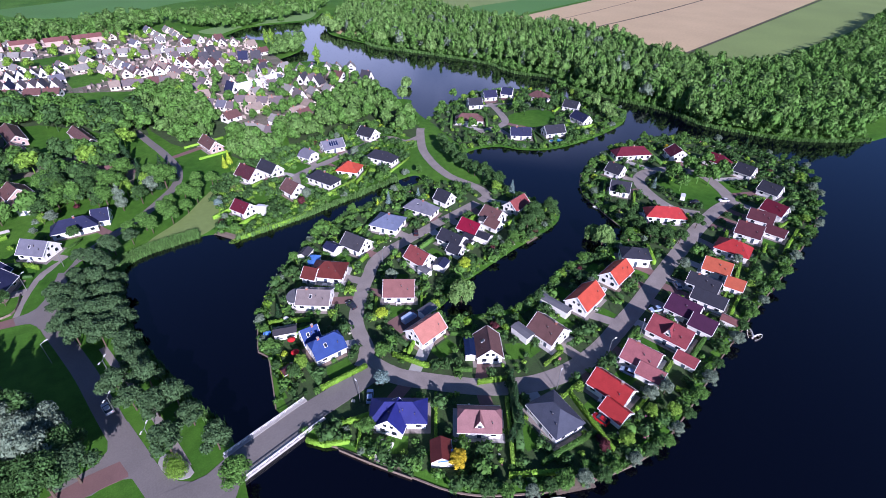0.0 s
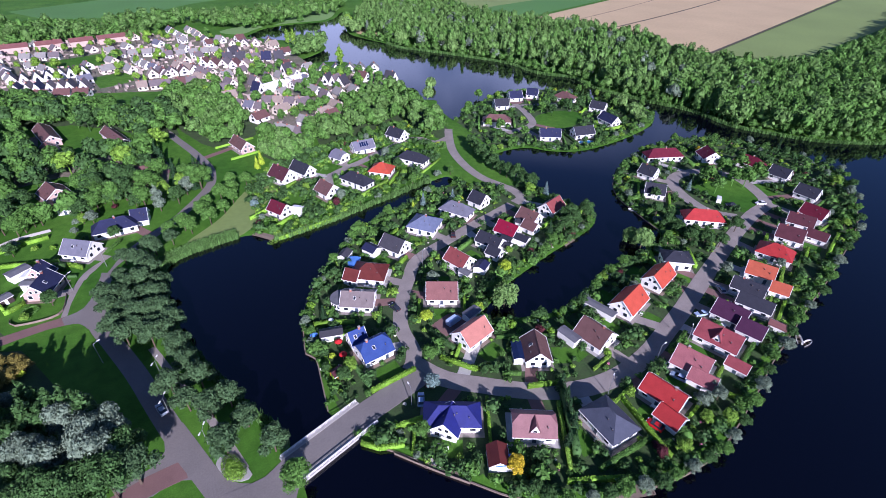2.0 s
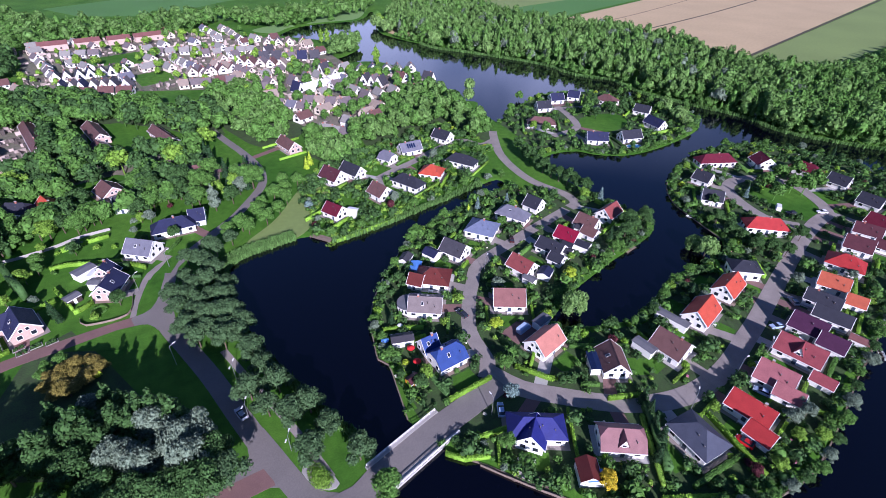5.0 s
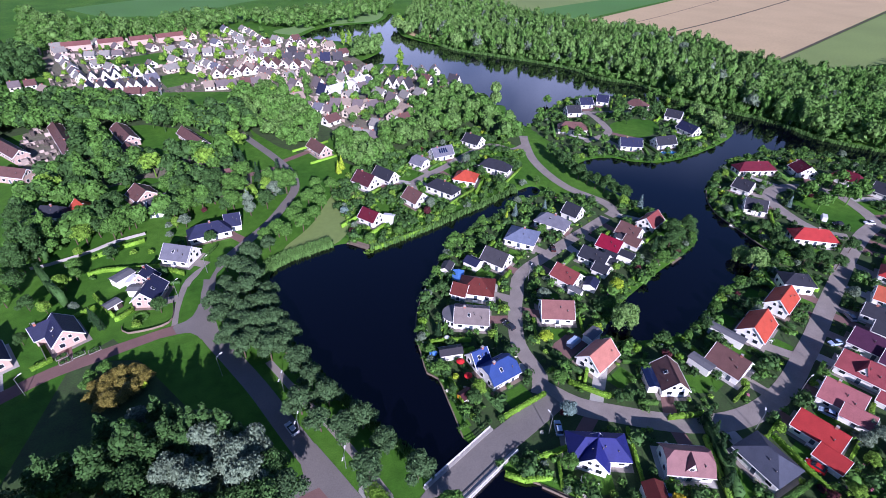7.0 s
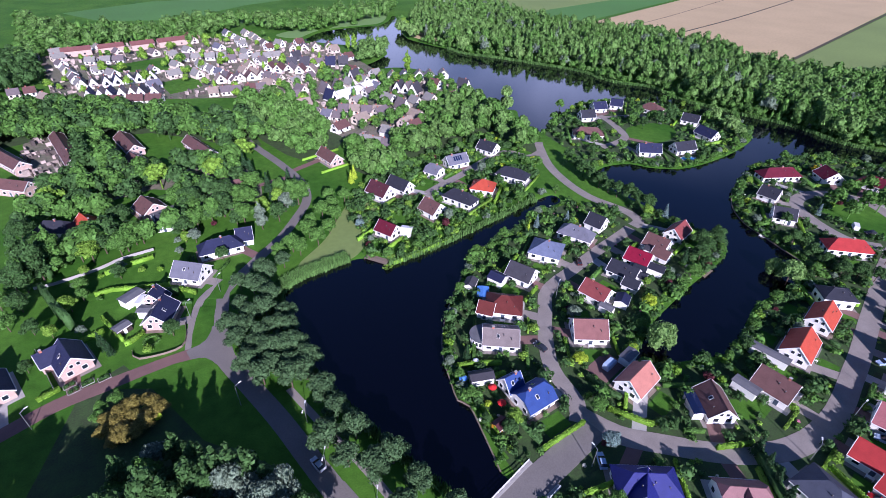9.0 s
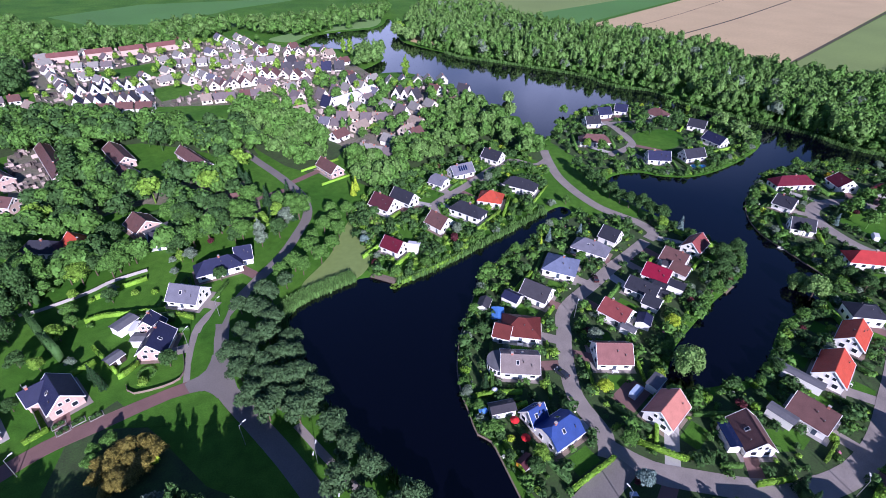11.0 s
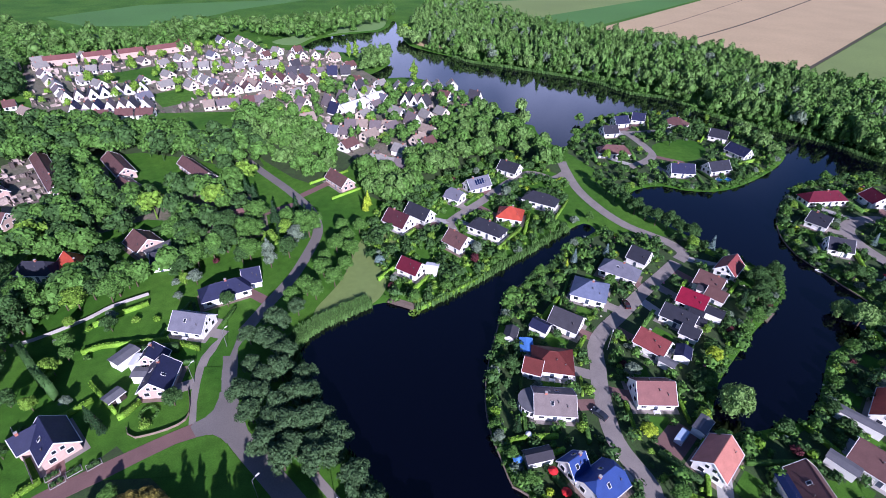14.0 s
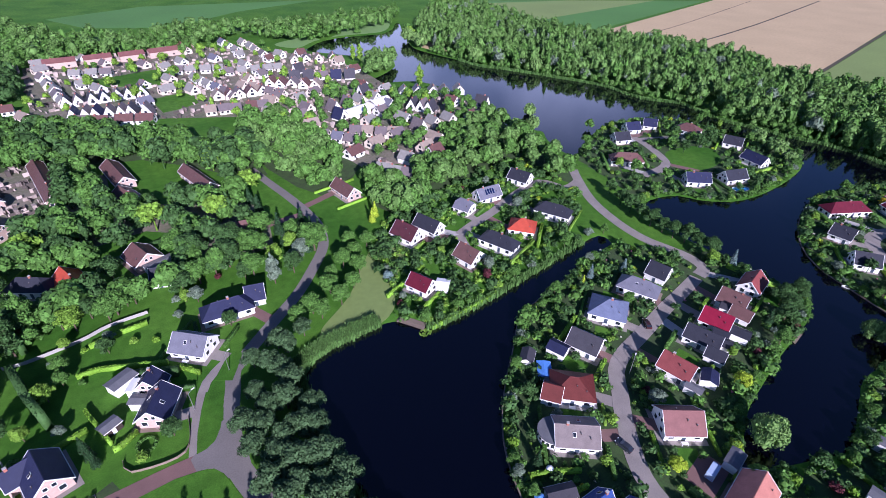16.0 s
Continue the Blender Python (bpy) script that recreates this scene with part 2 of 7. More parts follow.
def inside(px, py, ring):
    """Which of the points lie inside the ring."""
    c = np.zeros(np.shape(px), bool)
    x1, y1 = ring[-1]
    for x2, y2 in ring:
        if y1 != y2:
            c ^= ((y2 > py) != (y1 > py)) & (px < (x1 - x2) * (py - y2) / (y1 - y2) + x2)
        x1, y1 = x2, y2
    return c


def distance(px, py, line, closed=False):
    """Distance from the points to a line."""
    best = np.full(np.shape(px), 1e9)
    ends = list(zip(line, line[1:])) + ([(line[-1], line[0])] if closed else [])
    for (ax, ay), (bx, by) in ends:
        dx, dy = bx - ax, by - ay
        t = np.clip(((px - ax) * dx + (py - ay) * dy) / max(dx * dx + dy * dy, 1e-9), 0, 1)
        best = np.minimum(best, (px - ax - t * dx) ** 2 + (py - ay - t * dy) ** 2)
    return np.sqrt(best)

# ---- the lake's shore, clockwise, in metres ----
SHORE_WEST = [(24, 52.5), (25.5, 64.3), (23.9, 70.5), (23.6, 72.8), (20.6, 80.2), (16.9, 91.4), (13.1, 105), (10.3, 116.6), (8.8, 128.6), (9.1, 140.6), (10.7, 152.7), (11.4, 154.9), (17.7, 158.7), (28.9, 160.3), (36.6, 161), (41.9, 160), (46.1, 156.6), (48.8, 152.6), (53.4, 151.7), (69.5, 153.4), (85.8, 156.2), (104.1, 159.4), (121.4, 162.6), (131.1, 163.2), (132.1, 158.7)]
SHORE_A_WEST = [(129.7, 156.4), (116.3, 154.4), (99, 149.2), (84.5, 145.6), (74.8, 142.2), (65.2, 133.2), (56.7, 125.5), (49.9, 118.2), (44.8, 111.2), (41.5, 104.2), (39.4, 97.3), (38, 92), (39.6, 88.9), (38.1, 80.7), (36.7, 74.2), (35.9, 70.8)]
SHORE_SOUTH = [(40.8, 57), (44.5, 52.8), (48.7, 46.7), (52.7, 40.9), (56.6, 35.3), (60.5, 30.2), (66, 25.5), (74.4, 20.6), (81.2, 17.3), (89.2, 14.9), (98.2, 13), (107.9, 12.6), (119.3, 14.4), (133.9, 17.6), (147.3, 20.9), (160.2, 23.3), (178.1, 26.9), (199.6, 30.6), (224, 35.6), (242.8, 40.1), (261.5, 46.9), (282.7, 58.1), (297.4, 70), (299.1, 80.4), (297.2, 95.5), (291.5, 111.2), (278.3, 126.5), (256.5, 135.8), (237.1, 136.8), (215.6, 131), (198.8, 122.9), (189.3, 115.3), (183.3, 106.7), (180.8, 97.9), (178.7, 90.1), (176.7, 81.2), (167.8, 75.2), (158.9, 74.2), (150.8, 75.1), (140.2, 75.7), (128.4, 71.9), (114.3, 67.4), (106.6, 69.2)]
SHORE_A_EAST = [(86, 77.3), (93.9, 81.7), (103.3, 86.2), (114, 88.8), (129.6, 92.2), (144.9, 94.6), (156.4, 97.2), (163.3, 101.7), (163.8, 106.8), (162.9, 110.3), (162.7, 114.3), (162.3, 120.5), (161.2, 127), (160.4, 133.1), (159.4, 141.1), (158.6, 149.7), (158.8, 158.3), (162.5, 166.1), (167.3, 171.5), (177.3, 171.9), (186.6, 168.5), (191.2, 161.5), (199.9, 154.7), (211.5, 151.2), (229.1, 150.8), (249.9, 152.9), (268.7, 157.4), (284.9, 167.4), (290.5, 179.9), (280.1, 190.4), (274.9, 208.3), (270.5, 232.6), (251.5, 242.9), (225.2, 246.1), (202.8, 237.8), (186.8, 228.1), (174.7, 222)]
SHORE_NORTH = [(174.7, 222), (174.9, 228.5), (178.7, 246.3), (184.5, 257.8), (173.1, 267.1), (174.1, 284.9), (180.3, 311.7), (180.4, 339), (171.8, 371), (153.7, 380.5), (131.3, 379.7), (112.5, 374.9), (146.4, 395.3), (160, 404.5), (175.3, 420), (178, 438), (166, 455), (149, 472), (129.6, 496), (133, 503), (153, 523.1), (178.2, 531.3), (203.8, 530), (221, 532), (239, 549), (252, 569)]
SHORE_EAST = [(257, 570), (238, 524), (218, 470), (219.5, 443.5), (229, 411), (232.5, 389), (244, 372), (256, 352.5), (265, 336), (281, 304), (283.5, 270.1), (297.6, 248.9), (292.8, 220.5), (297.7, 201.1), (302.2, 183.1), (309.3, 164.8), (310.5, 148), (308.4, 131.2), (319.3, 107.7), (330.4, 91.5), (350.1, 76.9), (369.8, 67.9), (383.7, 65.3)]
SHORE_FAR = [(620, 40), (900, -200), (900, -900), (-60, -900), (10, -300), (24, -60), (24, 20)]

LAKE = smooth(SHORE_WEST + SHORE_A_WEST + SHORE_SOUTH + SHORE_A_EAST + SHORE_NORTH + SHORE_EAST + SHORE_FAR, 4.0, True)
WATER_Z = -0.4
BANK = 2.2


def in_water(px, py):
    return inside(np.asarray(px, float), np.asarray(py, float), LAKE)


def bank_height(s):
    """The ground's height at s metres beyond the waterline: level land, then a shelving bank."""
    return np.clip(WATER_Z - s * (-WATER_Z / BANK), -2.0, 0.0)


def ground_sheet():
    xs = np.concatenate([-np.geomspace(3200, 140, 14), np.arange(-130, -60, 5), np.arange(-60, 315, 1.8), np.arange(315, 480, 5), np.geomspace(480, 3600, 16)])
    ys = np.concatenate([-np.geomspace(3200, 90, 14), np.arange(-80, 10, 6), np.arange(10, 262, 1.8), np.arange(262, 660, 4), np.geomspace(665, 3600, 16)])
    gx, gy = np.meshgrid(xs, ys)
    d = distance(gx, gy, LAKE, True)
    z = bank_height(np.where(in_water(gx, gy), d, -d))
    nx, ny = len(xs), len(ys)
    verts = np.stack([gx, gy, z], -1).reshape(-1, 3)
    i = np.arange(nx * ny).reshape(ny, nx)
    faces = np.stack([i[:-1, :-1], i[:-1, 1:], i[1:, 1:], i[1:, :-1]], -1).reshape(-1, 4)
    ob = put("ground", mesh_of("ground", verts.tolist(), faces.tolist()), GRASS)
    return tagged(ob, "bright green mown grass and rough garden ground", "ground", kind="structure")


ground_sheet()
water = put("water", mesh_of("water", [(-400, -3200, WATER_Z), (3600, -3200, WATER_Z), (3600, 900, WATER_Z), (-400, 900, WATER_Z)], [(0, 1, 2, 3)]), WATER)
tagged(water, "dark still lake water mirroring the sky", "water", kind="structure")


def strip(name, pts, width, z, material, label, category, thick=0.12, kind="structure"):
    """A paved band along a line."""
    p = smooth(pts, 3.0)
    t = np.gradient(p, axis=0)
    t /= np.linalg.norm(t, axis=1)[:, None]
    nrm = np.stack([-t[:, 1], t[:, 0]], 1) * width / 2
    vs, fs = [], []
    for a, b_ in zip(p - nrm, p + nrm):
        vs += [(*a, z), (*b_, z), (*a, z - thick), (*b_, z - thick)]
    for k in range(0, len(vs) - 4, 4):
        fs += [(k, k + 4, k + 5, k + 1), (k + 2, k + 6, k + 4, k), (k + 1, k + 5, k + 7, k + 3)]
    return tagged(put(name, mesh_of(name, vs, fs), material), label, category, kind=kind)


def patch(name, ring, z, material, label, category, rounded=False, thick=0.12, kind="structure"):
    p = smooth(ring, 2.5, True) if rounded else np.array(ring, float)
    bm = bmesh.new()
    top = [bm.verts.new((x, y, z)) for x, y in p]
    f = bm.faces.new(top)
    f.normal_update()
    if f.normal.z < 0:
        f.normal_flip()
    bmesh.ops.triangulate(bm, faces=[f])
    n_ = len(p)
    low = [bm.verts.new((x, y, z - thick)) for x, y in p]
    for k in range(n_):
        bm.faces.new((top[k], top[(k + 1) % n_], low[(k + 1) % n_], low[k]))
    bmesh.ops.recalc_face_normals(bm, faces=bm.faces[:])
    return tagged(part(name, bm, material), label, category, kind=kind)


# ---- roads ----
ROAD_BRIDGE = [(9.1, 59.5), (18.5, 58.9), (24.8, 61.5), (37.4, 64.4), (51.3, 66.8), (62.1, 68.8)]
ROAD_LOOP = [(59.5, 71.6), (63.5, 76.3), (65.8, 88.4), (73.9, 100.7), (79.1, 106.5), (83.9, 112.2), (90.4, 115.5), (98.3, 117.4), (107.3, 119.6), (117, 122.1), (128.3, 124.4), (140, 127)]
ROAD_B = [(61.7, 72.6), (65.7, 64.2), (72.3, 57.7), (82.4, 49), (92.7, 43.1), (102.4, 40.6), (112, 40.4), (121.6, 41.8), (132.3, 44.6), (144.1, 47.7), (158.5, 52.1), (177.2, 57.6), (198.9, 63.9), (219.9, 68.7), (234.4, 71), (242.6, 81.3), (246.5, 92.4), (240.2, 103.3), (226.9, 107.8), (216, 104.2), (209, 92.6), (206.7, 79.6), (212.7, 70.5)]
ROAD_WEST = [(-9.6, 142.5), (-9.4, 135), (-5.6, 121.3), (-2, 108), (1.1, 93.5), (4.5, 78.8), (7.5, 68.3), (9.3, 60.1), (11, 40), (12, 0)]
ROAD_NW = [(-9.4, 138.8), (-7.8, 150.2), (-5.4, 159.6), (-4, 164.6), (1.7, 170.2), (10.3, 177.9), (20.2, 186.6), (28.5, 196.4), (36.9, 208.2), (40.2, 220.3), (40.4, 230.4), (37.9, 248.6), (33.8, 268.5), (30.5, 285.6)]
ROAD_BRICK = [(-64.8, 135.1), (-58.8, 136.3), (-48, 139.8), (-35.9, 140.8), (-22.6, 141.5), (-16.2, 141.4), (-10.4, 141.2)]
ROAD_BRICK_SOUTH = [(3.9, 73.3), (-3.1, 73.3), (-8.1, 72.5), (-13.4, 72.1)]
CAUSEWAY = [(163.8, 211), (158.9, 203.4), (149.4, 185.5), (144.8, 168), (144, 153.4), (147, 142.7), (148.6, 135.2), (147, 129), (142, 127.5)]
ROAD_MID = [(157, 201), (147.5, 199), (141, 209.3), (124.6, 205.5), (106.5, 198), (91.8, 193.2), (84.3, 190)]
ROAD_ISLE = [(188.5, 189.6), (209.5, 193), (220, 212.5), (223, 224.9)]
FOOTPATH = [(2.5, 116.5), (6.3, 101.4), (9.7, 90), (12.8, 76.5), (14.8, 66.3)]
LANE = [(-17.4, 143.1), (-14.8, 154.4), (-11, 164.1), (-5.6, 168.8)]
JUNCTION = [(-1.8, 95.3), (0.4, 88.3), (1, 83.5), (0.7, 80.3), (-1.5, 77.7), (-5.3, 76.9), (-9.7, 77.1), (-8.3, 71.6), (-3, 70.4), (1.2, 71.7), (4.8, 69.7), (6.7, 65.6), (6.7, 61), (20.9, 52.2), (24.5, 57.8), (18.8, 59.6), (12.8, 63.8), (10.6, 66.7), (9.4, 71), (7.2, 79.7), (5.5, 86.1)]
JUNCTION_NORTH = [(-17.3, 143.2), (-13, 144), (-10.6, 150), (-8, 150), (-6.9, 144), (-6.9, 134.5), (-11.7, 134.8), (-12.6, 138.4), (-15.9, 139.4)]

road_list = [
    ("road", ROAD_BRIDGE, 6.6, 0.10, ASPHALT, "grey asphalt road over the bridge", "road"),
    ("road", ROAD_LOOP, 4.4, 0.085, PAVER, "grey brown paved street between the houses", "road"),
    ("road", ROAD_B, 5.4, 0.07, PAVER, "grey brown paved street curving through the peninsula", "road"),
    ("road", ROAD_WEST, 5.0, 0.055, ASPHALT, "grey asphalt road along the lawn", "road"),
    ("road", ROAD_NW, 3.8, 0.04, ASPHALT, "narrow asphalt road between trees", "road"),
    ("road", ROAD_BRICK, 4.4, 0.048, REDPAVE, "red brown brick-paved lane", "road"),
    ("road", ROAD_BRICK_SOUTH, 5.0, 0.047, REDPAVE, "red brown brick-paved side road", "road"),
    ("road", CAUSEWAY, 4.4, 0.062, PAVER, "paved road across the causeway", "road"),
    ("road", ROAD_MID, 4.0, 0.044, PAVER, "narrow paved street between gardens", "road"),
    ("road", ROAD_ISLE, 4.4, 0.052, PAVER, "paved loop street on the small peninsula", "road"),
    ("pavement", FOOTPATH, 1.9, 0.034, PAVER, "pale paved footpath under the trees", "footpath"),
    ("pavement", LANE, 2.4, 0.036, PAVER, "pale paved lane beside a grass strip", "footpath"),
]
for row in road_list:
    strip(*row)

patch("road", JUNCTION, 0.046, ASPHALT, "widened asphalt junction beside the lawn", "road")
patch("road", JUNCTION_NORTH, 0.043, ASPHALT, "small asphalt junction by the brick lane", "road")

# ---- fields beyond the woods ----
CROP = mat("ripe_grain", (0.5, 0.375, 0.2), 0.95, 0.12, 0.02, 0.4)
CROPGREEN = mat("young_crop", (0.075, 0.2, 0.035), 0.95, 0.16, 0.012, 0.5)
MEADOW = mat("mown_meadow", (0.19, 0.26, 0.07), 0.95, 0.14, 0.015, 0.5)
SOIL = mat("ditch_soil", (0.07, 0.06, 0.035), 0.95, 0.3, 0.3, 3.0)
TAN_FIELD = [(422.5, 440.6), (751.2, 531.5), (1500, 740), (1542, 477), (907, 341), (460.9, 245), (452.7, 266.3), (462.4, 335.7), (444, 399.5)]
patch("field", TAN_FIELD, 0.08, CROP, "ripe tan grain field with wheel tracks", "field")
GREEN_FIELD = [(415.1, 674.2), (742.8, 535.1), (434, 451.6), (382.1, 493)]
patch("field", GREEN_FIELD, 0.05, CROPGREEN, "bright green crop field", "field")
GREEN_FIELD_RIGHT = [(445.1, 238.5), (907, 335), (1542, 470), (1700, 300), (968.1, 240), (462.5, 187)]
patch("field", GREEN_FIELD_RIGHT, 0.06, MEADOW, "pale green mown meadow", "field")
NW_FIELD = [(-60.9, 733.4), (31.3, 781.1), (233.9, 751.2), (122.9, 706.4), (43.2, 642.5), (-27.7, 669.9)]
patch("field", NW_FIELD, 0.07, CROPGREEN, "bright green field behind the woods", "field")
strip("track", [(461.8, 359.7), (634.6, 393.3), (916.5, 461.3)], 2.2, 0.13, SOIL, "worn wheel track across the grain field", "track")
strip("track", [(452.8, 242), (907, 338), (1542, 473.5)], 3, 0.13, SOIL, "dark ditch between two fields", "track")
strip("track", [(445.4, 407.9), (551.2, 432.1), (810.8, 506.2)], 1, 0.13, SOIL, "thin wheel track in the grain field", "track")
FAR_BANK = [(126, 508), (150, 528), (178, 537), (204, 536), (221, 538), (236, 553), (250, 577), (262, 600), (225, 590), (180, 556), (140, 545), (112, 528)]
BANKGRASS = mat("mown_bank", (0.17, 0.3, 0.085), 0.95, 0.14, 0.03, 0.6)
patch("meadow", FAR_BANK, 0.09, BANKGRASS, "pale mown grass bank round the far bay", "meadow", True)
EAST_GLADE = [(236, 486), (243, 462), (236, 440), (226, 452), (224, 470)]
patch("meadow", EAST_GLADE, 0.09, CROP, "dry tan grass clearing by the far shore", "meadow", True)
PALE_BAND = [(422.4, 644.5), (549.9, 617), (668.6, 566.6), (446.6, 527.5), (410.3, 516.3)]
patch("field", PALE_BAND, 0.11, MEADOW, "pale green strip of young crop", "field")


SIDE_MOUTH = [(-18.2, 143), (-16.2, 144.6), (-13.1, 145.5), (-10.9, 146.6), (-8.4, 145.3), (-9.6, 135.5), (-12.0, 134.2), (-12.6, 136), (-14.2, 138.3), (-17.6, 139.5)]
WEST_LAWNS = [
    [(-36.3, 138.6), (-28.8, 139.4), (-21.7, 139.9), (-17.6, 139.3), (-15.4, 138.8), (-13.7, 137.6), (-12.8, 136.1), (-12.0, 134), (-11.0, 130.4), (-9.0, 124)],
    [(-11.8, 160.8), (-7.8, 158.4), (-9.4, 152.3), (-10.8, 148.2), (-12.6, 145.2), (-14.7, 144.0), (-16.8, 143.7), (-15.7, 149.3), (-13.7, 155.8)],
    [(-2.2, 172.0), (-0.6, 169.7), (-3.3, 164.6), (-5.2, 161.3), (-9.2, 163.7), (-5.4, 169.3)],
]

patch("road", SIDE_MOUTH, 0.062, ASPHALT, "grey asphalt mouth of the side road", "road")
for ring in WEST_LAWNS:
    patch("lawn", ring, 0.075, GRASS, "bright mown lawn with a rounded corner", "lawn", rounded=False)

def limb(a, b_, r0, r1, sides=6):
    a, b_ = Vector(a), Vector(b_)
    q = (b_ - a).to_track_quat("Z", "Y")
    vs = []
    for o, r in ((a, r0), (b_, r1)):
        vs += [o + q @ Vector((r * math.cos(2 * math.pi * i / sides), r * math.sin(2 * math.pi * i / sides), 0)) for i in range(sides)]
    return vs, [(i, (i + 1) % sides, sides + (i + 1) % sides, sides + i) for i in range(sides)]


# ---- houses ----
WINDOWS = {}


def window_meshes(w, h):
    key = (w, h)
    if key not in WINDOWS:
        q, t_ = 0.09, 0.06
        ring = [(-w / 2, 0), (w / 2, 0), (w / 2, h), (-w / 2, h), (-w / 2 + q, q), (w / 2 - q, q), (w / 2 - q, h - q), (-w / 2 + q, h - q)]
        vs = [(a, -t_, c) for a, c in ring] + [(a, t_, c) for a, c in ring]
        fs = []
        for i in range(4):
            j = (i + 1) % 4
            fs += [(i, j, j + 4, i + 4), (i + 8, i + 12, j + 12, j + 8), (i, i + 8, j + 8, j), (i + 4, j + 4, j + 12, i + 12)]
        f = mesh_of("frame", vs, fs)
        f.materials.append(TRIM)
        g = mesh_of("pane", *box(-w / 2 + 0.09, -0.02, 0.09, w / 2 - 0.09, 0.02, h - 0.09))
        g.materials.append(GLASS)
        WINDOWS[key] = (f, g)
    return WINDOWS[key]


def window(parent, m, w=1.4, h=1.3, plain=False):
    if plain:
        put("window", window_meshes(w, h)[1], None, parent, m)
        return
    f, g = window_meshes(w, h)
    ob = put("window", f, None, parent, m)
    put("pane", g, None, ob)


def roof_gable(L, W, ze, zr, over=0.45, thick=0.2):
    """Two sloping slabs that meet at the ridge."""
    s = (zr - ze) / (W / 2)
    x, y = L / 2 + 0.3, W / 2 + over
    zo = ze - s * over
    vs = []
    for dz in (0.0, -thick):
        vs += [(-x, -y, zo + dz), (x, -y, zo + dz), (x, 0, zr + dz), (-x, 0, zr + dz), (x, y, zo + dz), (-x, y, zo + dz)]
    fs = [(0, 1, 2, 3), (3, 2, 4, 5), (6, 9, 8, 7), (9, 11, 10, 8), (0, 6, 7, 1), (4, 10, 11, 5), (1, 7, 8, 2), (2, 8, 10, 4), (3, 9, 6, 0), (5, 11, 9, 3)]
    return [(a, b_, c + thick + 0.02) for a, b_, c in vs], fs


def roof_hip(L, W, ze, zr, over=0.45, thick=0.2):
    x, y = L / 2 + over, W / 2 + over
    r = max(0.2, L / 2 - W / 2)
    vs = [(-x, -y, ze), (x, -y, ze), (x, y, ze), (-x, y, ze), (-r, 0, zr), (r, 0, zr), (-x, -y, ze - thick), (x, -y, ze - thick), (x, y, ze - thick), (-x, y, ze - thick)]
    fs = [(0, 1, 5, 4), (1, 2, 5), (2, 3, 4, 5), (3, 0, 4), (0, 6, 7, 1), (1, 7, 8, 2), (2, 8, 9, 3), (3, 9, 6, 0), (9, 8, 7, 6)]
    return [(a, b_, c + thick + 0.02) for a, b_, c in vs], fs


def roof_half(L, W, ze, zr, over=0.45, thick=0.2):
    """A gable whose upper third is hipped back at both ends."""
    k = (zr - ze) / (W / 2)
    x, y = L / 2 + 0.3, W / 2 + over
    zo, zm = ze - k * over, ze + (zr - ze) * 0.55
    ym, r = W / 2 * 0.45, L / 2 - W * 0.2
    vs = []
    for dz in (0.0, -thick):
        vs += [(-x, -y, zo + dz), (x, -y, zo + dz), (x, -ym, zm + dz), (r, 0, zr + dz), (-r, 0, zr + dz), (-x, -ym, zm + dz), (x, y, zo + dz), (-x, y, zo + dz), (-x, ym, zm + dz), (x, ym, zm + dz)]
    top = [(0, 1, 2, 3, 4, 5), (6, 7, 8, 4, 3, 9), (2, 9, 3), (8, 5, 4)]
    fs = top + [tuple(i + 10 for i in reversed(f)) for f in top]
    rim = (0, 1, 2, 9, 6, 7, 8, 5)
    fs += [(a, a + 10, b_ + 10, b_) for a, b_ in zip(rim, rim[1:] + rim[:1])]
    return [(a, b_, c + thick + 0.02) for a, b_, c in vs], fs


def ridge_caps(L, zr, r=0.13):
    vs, fs = [], []
    k = max(4, int(L / 0.8))
    for i in range(k):
        a, b_ = -L / 2 + L * i / k, -L / 2 + L * (i + 0.96) / k
        o = len(vs)
        for xx in (a, b_):
            vs += [(xx, -r * 1.3, zr - 0.06), (xx, -r * 0.6, zr + r * 0.7), (xx, r * 0.6, zr + r * 0.7), (xx, r * 1.3, zr - 0.06)]
        fs += [(o + j, o + 4 + j, o + 5 + j, o + 1 + j) for j in range(3)] + [(o, o + 1, o + 2, o + 3), (o + 7, o + 6, o + 5, o + 4)]
    return vs, fs


COLOUR_WORDS = {
    "red": "bright red", "pink": "faded pink", "rose": "rose red", "purple": "dark purple", "slate": "dark slate", "orange": "orange", "brown": "brown",
    "maroon": "dark maroon", "redor": "bright orange-red", "salmon": "salmon orange", "taupe": "pinkish brown", "brick": "brick red", "crimson": "crimson",
    "bluegrey": "pale blue-grey", "grey": "grey", "char": "charcoal grey", "rust": "rust red", "beige": "beige grey", "blue": "glossy blue", "navy": "deep blue",
    "mauve": "pale mauve", "navyd": "blue-black", "darkbr": "dark red-brown", "greybrown": "grey-brown", "terracotta": "terracotta", "slateblue": "slate blue", "warmgrey": "pale warm grey", "tan": "pale tan",
}


